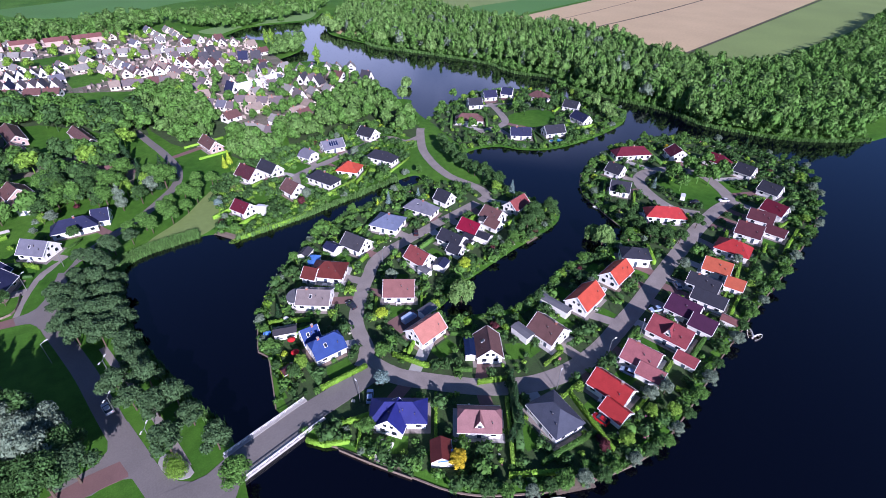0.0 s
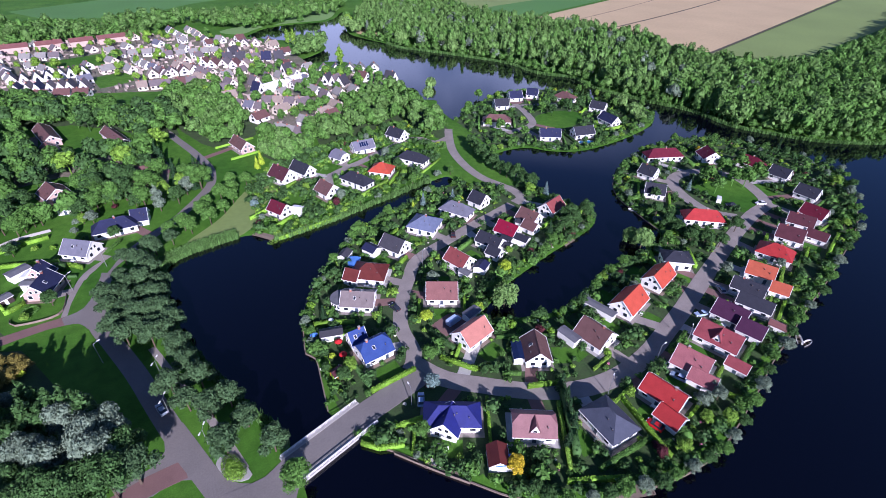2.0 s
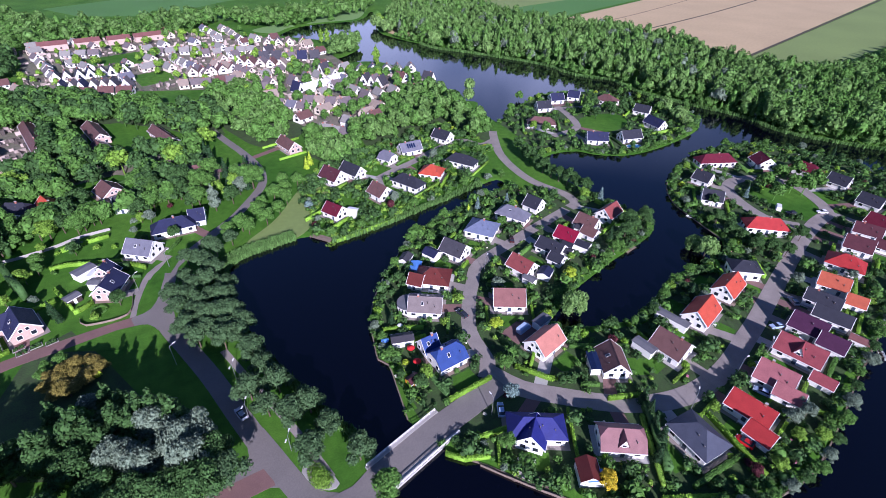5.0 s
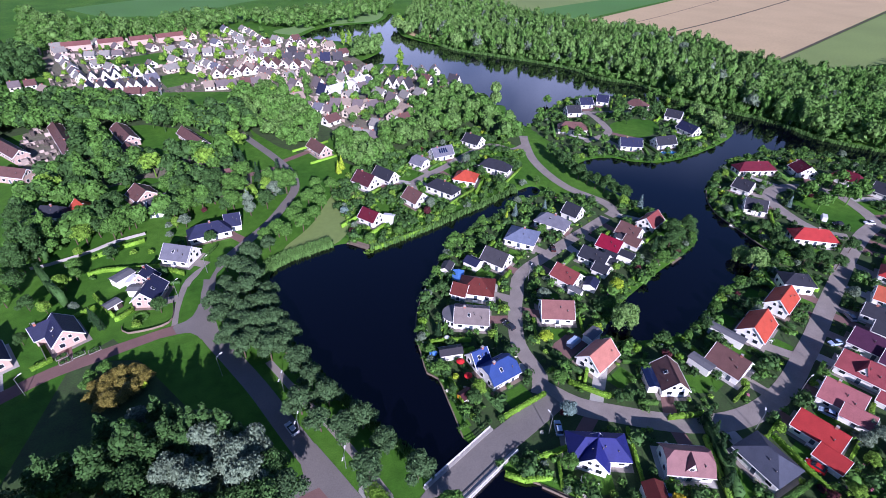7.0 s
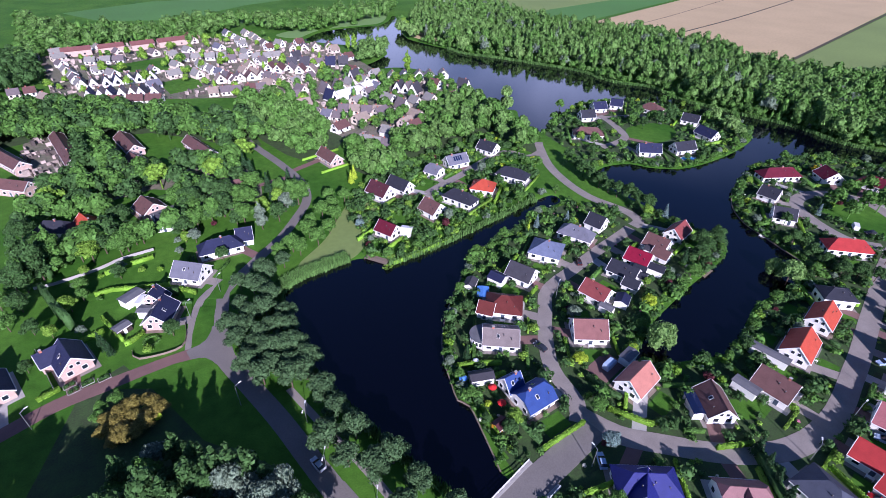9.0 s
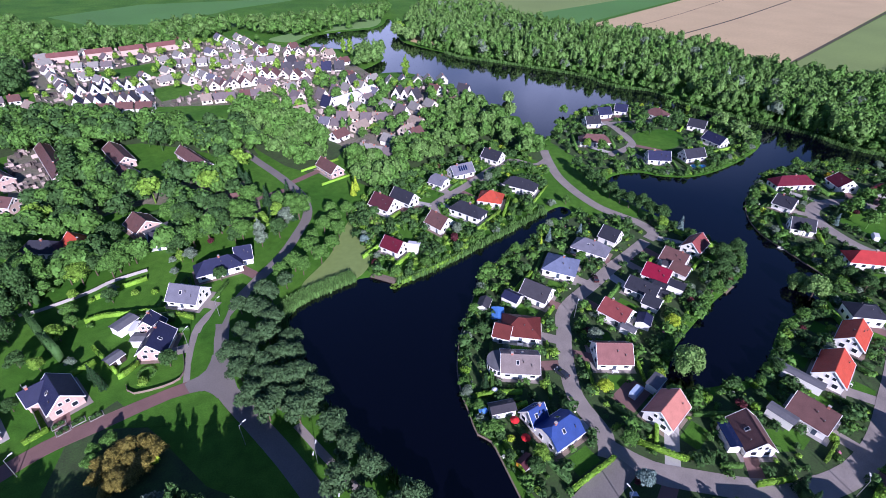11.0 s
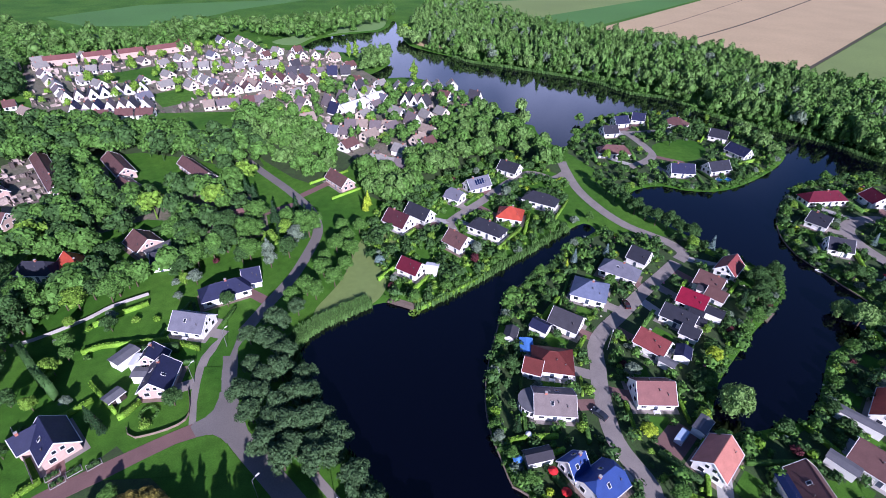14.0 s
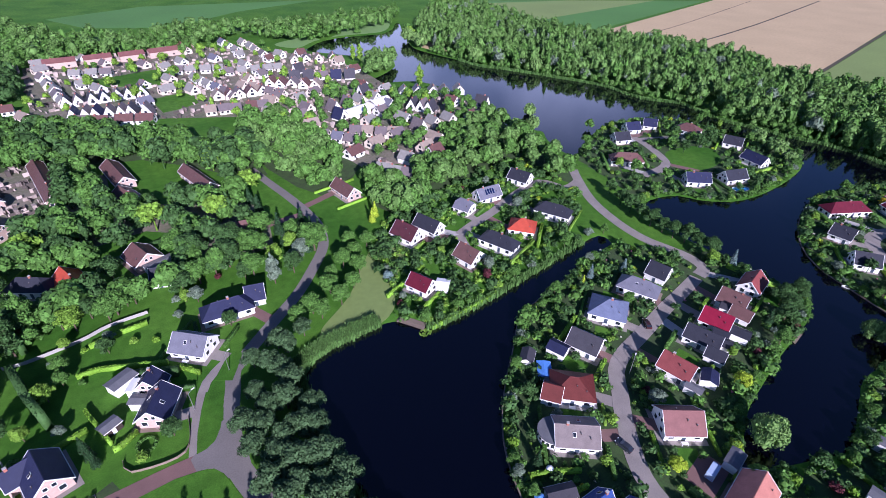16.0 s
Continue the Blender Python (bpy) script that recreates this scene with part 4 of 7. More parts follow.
rng = np.random.default_rng(8)
far_made = {}
for x0, y0, x1, y1, count, way, style in FAR_ROWS:
    run = math.hypot(x1 - x0, y1 - y0)
    head = math.degrees(math.atan2(y1 - y0, x1 - x0))
    for k in range(count):
        f = (k + 0.5) / count
        x, y = x0 + (x1 - x0) * f + rng.uniform(-1, 1), y0 + (y1 - y0) * f + rng.uniform(-1, 1)
        if in_water(x, y) or on_green(x, y):
            continue
        colour, wcode = FAR_STYLES[style][rng.integers(len(FAR_STYLES[style]))]
        if style == "T":
            house(pose(x, y, 0, 0, 0, head), run, 7, 4.4, 6.6, colour, "gable", WALLS[wcode], group="brick terraces", detail=1)
            PLOTS.append((x, y, head, run, 9))
            continue
        size = min(9.0, max(6.5, run / count - 2.5)) if way == "a" else 8.0
        key = (colour, wcode, way, round(size))
        rot = head + (90 if way == "c" else 0) + rng.uniform(-4, 4)
        PLOTS.append((x, y, rot, size, 8))
        if key in far_made:
            copy_thing(far_made[key], pose(x, y, 0, 0, 0, rot))
        else:
            far_made[key] = house(pose(x, y, 0, 0, 0, rot), round(size), 6.6, 1.7 if style == "D" else 2.7, 6.9 if style == "D" else 5.4 if way == "a" else 6.0, colour, "gable", WALLS[wcode], group="houses of the older quarter", detail=1)

# more houses of the same kinds in the blocks between the rows
blocks = np.array(OLD_QUARTER, float)
made = 0
cand = rng.uniform(blocks.min(0), blocks.max(0), (2500, 2))
cand = cand[inside(cand[:, 0], cand[:, 1], blocks) & ~in_water(cand[:, 0], cand[:, 1])]
for x, y in cand:
    if on_green(x, y) or min(math.hypot(x - p[0], y - p[1]) for p in PLOTS) < 13.0:
        continue
    keys = list(far_made)
    k = keys[int(rng.integers(len(keys)))]
    rot = (22, 112)[int(rng.integers(2))] + rng.uniform(-6, 6)
    copy_thing(far_made[k], pose(x, y, 0, 0, 0, rot))
    PLOTS.append((x, y, rot, 9, 7.2))
    made += 1
    if made >= 46:
        break

for x, y, rot, L in ((102.1, 328.4, 20, 16), (121.6, 337.0, 20, 14)):
    hall = thing("hall", pose(x, y, 0, 0, 0, rot), "long white hall with a low pale roof", "hall", "white halls")
    box_part("wall", (-L / 2, -4.5, -0.1, L / 2, 4.5, 3.6), WHITE, hall)
    put("roof", mesh_of("roof", *roof_gable(L, 9, 3.6, 5.2)), TRIM, hall)
    box_part("door", (-1.2, -4.56, 0, 1.2, -4.503, 2.4), DOORM, hall)
    PLOTS.append((x, y, rot, L, 9))


# ---- trees and planting ----
def fast_mesh(name, verts, quads, material):
    me = bpy.data.meshes.new(name)
    verts, quads = np.asarray(verts, np.float32), np.asarray(quads, np.int32)
    me.vertices.add(len(verts))
    me.vertices.foreach_set("co", verts.ravel())
    me.loops.add(quads.size)
    me.loops.foreach_set("vertex_index", quads.ravel())
    me.polygons.add(len(quads))
    me.polygons.foreach_set("loop_start", np.arange(0, quads.size, 4, dtype=np.int32))
    me.update(calc_edges=True)
    me.validate()
    me.materials.append(material)
    return me


def sprays(lobes, count, size, rng, droop=0.0, flat=0.6, core=(7, 4), one=False):
    """Leaf sprays spread over the outside of the lobes, each a small bent leaf-shaped piece; a rough core closes the middle."""
    vs, qs = [], []
    area = np.array([r[0] * r[1] + r[1] * r[2] for _, r in lobes])
    pick = rng.choice(len(lobes), count, p=area / area.sum())
    d = rng.normal(size=(count, 3))
    d[:, 2] = np.where(d[:, 2] < -0.6, -d[:, 2], d[:, 2])
    d /= np.linalg.norm(d, axis=1)[:, None]
    c = np.array([lobes[k][0] for k in pick])
    r = np.array([lobes[k][1] for k in pick])
    p = c + d * r * rng.uniform(0.82, 1.1, (count, 1))
    nrm = d + rng.normal(scale=flat, size=(count, 3))
    nrm[:, 2] += 0.3
    nrm /= np.linalg.norm(nrm, axis=1)[:, None]
    a = np.cross(nrm, rng.normal(size=(count, 3)))
    a /= np.linalg.norm(a, axis=1)[:, None]
    if droop:
        a[:, 2] -= droop
        a /= np.linalg.norm(a, axis=1)[:, None]
    b_ = np.cross(nrm, a)
    s = size * rng.uniform(0.6, 1.4, (count, 1))
    quad = np.stack([p - a * s, p + b_ * s * 0.62 + nrm * s * 0.15, p + a * s * 1.1 - nrm * s * 0.2, p - b_ * s * 0.62 + nrm * s * 0.15], 1)
    vs.append(quad.reshape(-1, 3))
    qs.append(np.arange(count * 4).reshape(-1, 4))
    off = count * 4
    solid = lobes
    if one:
        lo = np.min([np.array(c_) - np.array(r_) for c_, r_ in lobes], 0)
        hi = np.max([np.array(c_) + np.array(r_) for c_, r_ in lobes], 0)
        solid = [((lo + hi) / 2, (hi - lo) / 2 * 0.88)]
    for cc, rr in solid:
        u, w = core
        pts = []
        for j in range(w + 1):
            th = math.pi * j / w
            for i in range(u):
                ph = 2 * math.pi * i / u
                k = 0.72 * (1 + rng.uniform(-0.15, 0.15))
                pts.append((cc[0] + rr[0] * k * math.sin(th) * math.cos(ph), cc[1] + rr[1] * k * math.sin(th) * math.sin(ph), cc[2] + rr[2] * k * math.cos(th)))
        vs.append(np.array(pts))
        qs.append(np.array([(off + j * u + i, off + (j + 1) * u + i, off + (j + 1) * u + (i + 1) % u, off + j * u + (i + 1) % u) for j in range(w) for i in range(u)]))
        off += len(pts)
    return np.concatenate(vs), np.concatenate(qs)


def trunk_mesh(h, r, spread, rng):
    vs, fs = [], []
    mid = (rng.uniform(-0.1, 0.1) * h * 0.2, rng.uniform(-0.1, 0.1) * h * 0.2, h * 0.42)
    pieces = [((0, 0, -0.3), mid, r, r * 0.75), (mid, (mid[0] * 1.5, mid[1] * 1.5, h * 0.8), r * 0.75, r * 0.25)]
    for k in range(5):
        an = k * 1.257 + rng.uniform(-0.3, 0.3)
        z = h * rng.uniform(0.35, 0.5)
        pieces.append(((mid[0], mid[1], z), (math.cos(an) * spread * 0.6, math.sin(an) * spread * 0.6, z + h * 0.22), r * 0.4, r * 0.12))
    for q in pieces:
        v, f = limb(*q)
        k = len(vs)
        vs += [tuple(x) for x in v]
        fs += [tuple(i + k for i in t) for t in f]
    return mesh_of("trunk", vs, fs)


def lobes_for(form, rng):
    if form == "broad":
        out = [((0, 0, 5.4), (2.3, 2.3, 2.2))]
        for k in range(12):
            an, z = k * 2.4 + rng.uniform(-0.3, 0.3), 3.6 + 3.4 * k / 11 + rng.uniform(-0.4, 0.4)
            d = rng.uniform(1.5, 2.7) * (1.0 if z < 5.8 else 0.65)
            s = rng.uniform(0.75, 1.5)
            out.append(((d * math.cos(an), d * math.sin(an), z), (s, s, s * 0.85)))
        return out
    if form == "tall":
        out = []
        for k in range(9):
            an, z = k * 2.4, 2.5 + 8.5 * k / 8
            w = 2.0 * math.sin(math.pi * (0.22 + 0.72 * k / 8))
            out.append(((0.5 * w * math.cos(an), 0.5 * w * math.sin(an), z), (w * 0.85, w * 0.85, 1.5)))
        return out
    if form == "fir":
        return [((0, 0, 1.2 + 1.15 * k), (1.9 * (1 - k / 7.5), 1.9 * (1 - k / 7.5), 0.9)) for k in range(7)]
    if form == "willow":
        out = [((0, 0, 5.0), (2.6, 2.6, 2.2))]
        for k in range(8):
            an = k * 0.785 + rng.uniform(-0.2, 0.2)
            d = rng.uniform(1.9, 2.6)
            out.append(((d * math.cos(an), d * math.sin(an), rng.uniform(3.0, 4.2)), (1.2, 1.2, rng.uniform(1.8, 2.5))))
        return out
    out = [((0, 0, 0.75), (0.85, 0.85, 0.75))]
    for k in range(3):
        an = k * 2.1 + rng.uniform(-0.4, 0.4)
        out.append(((0.55 * math.cos(an), 0.55 * math.sin(an), rng.uniform(0.4, 0.8)), (0.55, 0.55, 0.5)))
    return out


FORMS = {"broad": (1900, 0.24, 0.2), "tall": (1500, 0.27, 0.2), "fir": (800, 0.24, 0.15), "willow": (1500, 0.28, 0.22), "shrub": (150, 0.2, 0.05)}
LEAF_WORDS = {"bank": "muted dark green", "mid": "mid green", "dark": "dark green", "bright": "bright green", "lime": "lime green", "silver": "silvery grey-green", "willow": "pale green",
              "yellow": "golden yellow", "bluegreen": "blue-green", "fir": "dark green", "copper": "copper red", "hedge": "green", "olive": "olive brown", "pink": "pink blossoming", "bloom": "white flowering"}
FORM_WORDS = {"broad": "broad round-crowned leafy tree", "tall": "tall narrow-crowned leafy tree", "fir": "conical evergreen tree", "willow": "drooping willow tree", "shrub": "low rounded garden shrub"}
TEMPLATES = {}


def tree(form, leafy, x, y, scale=1.0, variant=0, group="", wide=1.0):
    """One tree: a tapered trunk with limbs under a crown of leaf sprays."""
    key = (form, leafy, variant, scale > 1.25)
    m = Matrix.Translation((x, y, ground_z(x, y) - 0.06 * scale)) @ Matrix.Rotation((x * 12.9 + y * 7.3) % 6.28, 4, "Z") @ Matrix.Diagonal((scale * wide, scale * wide, scale, 1))
    if key in TEMPLATES:
        ob, m0 = TEMPLATES[key]
        made = copy_thing(ob, Matrix.Identity(4))
        made.matrix_basis = m
        return made
    rng = np.random.default_rng(hash((len(form), len(leafy), variant)) % 1000)
    count, size, r = FORMS[form]
    if scale > 1.25 and form == "broad":
        count, size = 3400, 0.17
    lobes = lobes_for(form, rng)
    top = max(c[2] + q[2] for c, q in lobes)
    name = "shrub" if form == "shrub" else "tree"
    ob = thing(name, m, f"{LEAF_WORDS[leafy]} {FORM_WORDS[form]}", name, group or ("garden shrubs" if form == "shrub" else "trees of the lakeside"))
    if form != "shrub":
        put("trunk", trunk_mesh(top, r, 2.0, rng), BARK, ob)
    v, q = sprays(lobes, count, size, rng, 0.9 if form == "willow" else 0.0)
    put("crown", fast_mesh("crown", v, q, LEAVES[leafy]), None, ob)
    TEMPLATES[key] = (ob, m)
    return ob


# a map of the plan, a metre to the cell: distance to water and to roads
ROAD_LINES = [(smooth(r[1], 4.0), r[2]) for r in road_list]
MX0, MY0, MNX, MNY = -75, 5, 395, 400
mgx, mgy = np.meshgrid(np.arange(MNX) + MX0, np.arange(MNY) + MY0)
shore_map = distance(mgx, mgy, LAKE, True)
shore_map = np.where(in_water(mgx, mgy), -shore_map, shore_map)
road_map = np.min([distance(mgx, mgy, line) - w / 2 for line, w in ROAD_LINES], axis=0)
TAKEN = []


def cell(x, y):
    i, j = int(round(y - MY0)), int(round(x - MX0))
    return (i, j) if 0 <= i < MNY and 0 <= j < MNX else None


def ground_z(x, y):
    k = cell(x, y)
    return float(bank_height(-shore_map[k])) if k else 0.0


def clear_of(x, y, road_gap=4.0, house_gap=1.0, shore_gap=0.8, taken=True):
    k = cell(x, y)
    if k is None or shore_map[k] < shore_gap or road_map[k] < road_gap:
        return False
    p = np.array(PLOTS, float)
    c, s = np.cos(np.radians(p[:, 2])), np.sin(np.radians(p[:, 2]))
    u, v = (x - p[:, 0]) * c + (y - p[:, 1]) * s, -(x - p[:, 0]) * s + (y - p[:, 1]) * c
    if np.any((np.abs(u) < p[:, 3] / 2 + house_gap) & (np.abs(v) < p[:, 4] / 2 + house_gap)):
        return False
    if taken and TAKEN:
        q = np.array(TAKEN)
        c, s = np.cos(np.radians(q[:, 2])), np.sin(np.radians(q[:, 2]))
        u, v = (x - q[:, 0]) * c + (y - q[:, 1]) * s, -(x - q[:, 0]) * s + (y - q[:, 1]) * c
        if np.any((np.abs(u) < q[:, 3] / 2 + 0.4) & (np.abs(v) < q[:, 4] / 2 + 0.4)):
            return False
    return True


def scatter(ring, gap, rng, tries=4000, most=400, **gaps):
    """Places inside a ring, at least a gap apart, clear of roads, houses and water."""
    ring = np.array(ring, float)
    lo, hi = ring.min(0), ring.max(0)
    got = []
    for _ in range(tries):
        x, y = rng.uniform(lo, hi)
        if not inside(np.array(x), np.array(y), ring):
            continue
        if any((x - a) ** 2 + (y - b_) ** 2 < gap * gap for a, b_ in got) or not clear_of(x, y, **gaps):
            continue
        got.append((x, y))
        if len(got) >= most:
            break
    return got


def forest(name, ring, gap, low, high, label, seed, leaves=("copse",), most=1500, tries=20000, sprayn=190, gate=None, slim=1.0):
    """Uncountable far woods as one mesh of crowns and stems."""
    rng = np.random.default_rng(seed)
    ring = np.array(ring, float)
    lo, hi = ring.min(0), ring.max(0)
    cand = rng.uniform(lo, hi, (tries, 2))
    cand = cand[inside(cand[:, 0], cand[:, 1], ring) & ~in_water(cand[:, 0], cand[:, 1])]
    cells, got = {}, []
    for x, y in cand:
        if gate and not gate(x, y):
            continue
        k = (int(x // gap), int(y // gap))
        if any((x - a) ** 2 + (y - b_) ** 2 < gap * gap for i in (-1, 0, 1) for j in (-1, 0, 1) for a, b_ in cells.get((k[0] + i, k[1] + j), ())):
            continue
        cells.setdefault(k, []).append((x, y))
        got.append((x, y))
        if len(got) >= most:
            break
    bases = []
    for k in range(5):
        r2 = np.random.default_rng(seed + k)
        form = "tall" if k == 4 else "broad"
        bases.append(sprays(lobes_for(form, r2)[:6 if form == "broad" else 9], sprayn, 0.55, r2, flat=0.42, one=True, core=(8, 5)) + ((8.0 if form == "broad" else 12.0),))
    V, Q, off = [], [], 0
    for x, y in got:
        v, q, top = bases[rng.integers(5)]
        s = rng.uniform(low, high) / top
        an = rng.uniform(0, 6.28)
        w = s * rng.uniform(0.75, 1.15) * slim
        c, sn = math.cos(an) * w, math.sin(an) * w
        V.append(np.stack([v[:, 0] * c - v[:, 1] * sn + x, v[:, 0] * sn + v[:, 1] * c + y, v[:, 2] * s - 0.8], 1))
        Q.append(q + off)
        off += len(v)
    ob = put(name, fast_mesh(name, np.concatenate(V), np.concatenate(Q), LEAVES[leaves[0]]), None)
    return tagged(ob, label, "woods", kind="stuff")


FOREST_EAST = [(226, 476), (229, 447), (240, 398), (252, 376), (266, 352), (286, 306), (300, 250.9), (299.6, 202.6), (312, 166.3), (308.6, 129.6), (415, 170.8), (422.7, 208.6), (410.8, 230.6), (436.4, 301.7), (417.5, 384.1), (386.2, 413.2), (366.3, 483.6), (379.2, 550.1), (387.2, 659.6), (298.1, 587.1), (251.1, 522.3)]
FOREST_RIGHT = [(315.4, 182.3), (309.6, 148.4), (319.2, 107.9), (350.9, 77.5), (379.7, 74.8), (419.1, 78.1), (857.4, 233.9), (630.5, 185.1), (492, 170.4), (437.8, 173.3), (408.7, 217.2)]
FOREST_NW = [(-95.5, 702), (-66.6, 633.6), (12.7, 582.4), (54.6, 616), (140, 590.6), (289, 632.2), (247.9, 566.2), (180.2, 541.3), (139.1, 520.5), (115.6, 544.9), (94.2, 582.6), (40.1, 523), (-11.5, 538.5), (-62.6, 526.8), (-80.7, 503.5)]
WOOD_BAND = [(-112, 403.9), (-71.8, 384.3), (-47, 373.4), (-14.4, 350.9), (9.8, 328.8), (36.5, 309.7), (35.7, 275.6), (19.9, 284.5), (5.8, 303.1), (-11.9, 320.5), (-33, 324.8), (-50.7, 324.2), (-68, 334), (-99.6, 325.2)]
WOOD_WEST = [(-44.2, 313.9), (-26.7, 310.7), (-26.2, 279.4), (-6.3, 268), (10.9, 264), (23.3, 257), (25.6, 238.9), (21.6, 217), (9.1, 215.7), (-6.4, 224.8), (-3.9, 240.9), (-16.5, 250.5), (-31.7, 247.9), (-52.2, 251.4), (-56.5, 271.2), (-45.8, 269.8)]
WOOD_SIDE = [(-60, 227.1), (-50.9, 215.5), (-45, 206.2), (-50.2, 198.4), (-57.5, 193)]
WOOD_MID = [(40.3, 350.2), (62.8, 338), (73.2, 293.7), (82.7, 271.7), (70, 256.3), (52.6, 240.3), (43.4, 257.9), (37.4, 281.7), (34.9, 314.9)]
WOOD_MID_EAST = [(72.1, 248.2), (98.5, 247.4), (86.6, 220.9), (71.3, 212.7), (65.3, 227.2)]
WOOD_CAUSEWAY = [(120.1, 267.7), (169.9, 290.9), (167.7, 260.2), (164, 210.7), (153.2, 195.7), (149.8, 211.4), (148, 235.3), (118.9, 228.8), (93.6, 223.1), (98.5, 247.4)]
YARD_TREES = [(-7.6, 217.4), (15.8, 203.8), (27.6, 222.8), (28.9, 242.4), (33.4, 201.6), (20.2, 186.6)]
COPSE = [(-55.2, 109.4), (-50.1, 122.2), (-42.6, 141.9), (-33.2, 146.2), (-25.9, 130.2), (-18.7, 111.6), (-7, 97.7), (-6, 85.7), (-10.7, 80.9), (-44.9, 100.5), (-54.9, 106.2)]
SUBURB = [(-69.5, 530.3), (45, 554.4), (133.6, 476.1), (145.4, 411), (145.3, 355.3), (175.9, 332), (179.2, 303.9), (112.6, 255), (77.2, 259.4), (56.9, 352.1), (-0.7, 377.8), (-57.8, 398.4)]
WOOD_SPIT = [(139.1, 397.1), (164.6, 406.6), (176.5, 415.4), (186.5, 443), (169.4, 447.4)]
MEADOW_STRIP = [(20.2, 160.6), (32.6, 160.3), (43.3, 164.7), (51.6, 179), (65.2, 191.8), (69.2, 206.2), (52.4, 199.2), (34.6, 178.2), (20.9, 167.2)]
WOOD_LEFT = [(-144.8, 589.8), (-97.1, 545.6), (-70, 512.9), (-61.9, 444.1), (-80.9, 433.7), (-117.6, 423), (-99.3, 402.4)]
BRICK_YARDS = [(-68, 334), (-57.7, 338.7), (-46.5, 328.8), (-40.1, 290.2), (-45.8, 274.8), (-63.6, 275.4)]
WOOD_BAND_FAR = [(39.2, 345.6), (123.6, 381.5), (185.7, 306.7), (109.1, 249.1), (82.7, 271.7), (57.1, 341.1)]
MIDLAND = [(50.6, 200.3), (43.8, 159.7), (51.5, 152), (123.1, 167.7), (153.2, 195.7), (148, 235.3), (93.6, 223.1), (71.4, 218.1)]
WESTLAND = [(-54.3, 150.8), (-18.6, 147), (-12, 170.6), (9.2, 186.4), (0.1, 209.2), (-50.1, 193.3), (-57.1, 188.2)]

forest("forest", FOREST_EAST, 4.8, 10, 18, "dense mixed green woods along the far shore", 11, ("copse",), 1150, 26000, 170, None, 0.68)
forest("forest", FOREST_EAST, 11.0, 9, 15, "silvery poplars and willows in the far woods", 12, ("silver",), 170, 6000, 190)
forest("forest", FOREST_EAST, 7.5, 9, 19, "dark tall trees in the far woods", 13, ("mid",), 380, 9000, 170, None, 0.62)
forest("forest", FOREST_RIGHT, 5.0, 10, 16, "dense dark green plantation beside the field", 23, ("mid",), 1150, 24000, 150, None, 0.7)
forest("forest", FOREST_RIGHT, 9.0, 10, 17, "paler trees in the plantation beside the field", 24, ("copse",), 300, 9000, 150)
forest("forest", FOREST_NW, 7.0, 8, 14, "dense green woods behind the brick terraces", 37, ("mid",), 700, 20000, 150)
forest("forest", FOREST_NW, 11.0, 9, 17, "paler trees in the woods behind the terraces", 38, ("copse",), 200, 9000, 150)

shore_line = smooth(SHORE_EAST[3:22], 6.0)
inland = np.gradient(shore_line, axis=0)
inland = np.stack([-inland[:, 1], inland[:, 0]], 1) / np.linalg.norm(inland, axis=1)[:, None]
if in_water(*(shore_line[10] + inland[10] * 5)):
    inland = -inland
SHORE_BELT = np.concatenate([shore_line + inland * 0.6, (shore_line + inland * 9.0)[::-1]])
forest("woods", SHORE_BELT, 3.4, 3.5, 8, "bushes and low trees crowding down to the far shore", 26, ("mid",), 420, 9000, 150)
forest("woods", SHORE_BELT, 6.0, 4, 9, "paler bushes along the far shore", 27, ("copse",), 120, 5000, 150)

rng = np.random.default_rng(5)
GREENS = ["mid", "dark", "mid", "dark", "bright", "mid", "silver"]

# ---- garden ground of the peninsulas: beds, soil and planting between the plots ----
BEDS_AND_SHADE = mat("beds_and_tree_shade", (0.045, 0.095, 0.02), 0.95, 0.3, 0.3, 2.5, 0.3, dark=(0.03, 0.036, 0.018))
ISLES = [SHORE_A_WEST + SHORE_SOUTH + SHORE_A_EAST[:14], SHORE_A_EAST[12:]]
isle_mask = np.zeros(mgx.shape, bool)
for ring in ISLES:
    isle_mask |= inside(mgx, mgy, ring)
isle_mask &= shore_map > 2.6
idx = np.argwhere(isle_mask)
bv = (idx[:, None, :] + np.array([(-0.5, -0.5), (-0.5, 0.5), (0.5, 0.5), (0.5, -0.5)])[None]).reshape(-1, 2)
bverts = np.stack([bv[:, 1] + MX0, bv[:, 0] + MY0, np.full(len(bv), 0.012)], 1)
beds = put("garden_ground", fast_mesh("garden_ground", bverts, np.arange(len(bv)).reshape(-1, 4), BEDS_AND_SHADE), None)
tagged(beds, "dark planted beds and soil between the houses", "garden", kind="structure")
# darker sheets that paint the shade of the trees onto the ground
for k, ring in enumerate((WOOD_BAND, WOOD_MID, WOOD_MID_EAST, WOOD_CAUSEWAY, COPSE)):
    patch("woodland_floor", ring, 0.008 + 0.001 * k, BEDS_AND_SHADE, "ground painted darker for the shade under trees", "ground", thick=0.02)
SUBURB_GROUND = mat("trodden_yards", (0.2, 0.16, 0.13), 0.95, 0.35, 0.08, 0.8, dark=(0.06, 0.1, 0.03))
patch("yards", SUBURB, 0.012, SUBURB_GROUND, "paved yards and small gardens of the older quarter", "ground")
patch("yards", WOOD_WEST, 0.01, SUBURB_GROUND, "paved courts and trodden grass among the trees", "ground")
patch("yards", BRICK_YARDS, 0.012, SUBURB_GROUND, "paved yards behind the brick terraces", "ground")


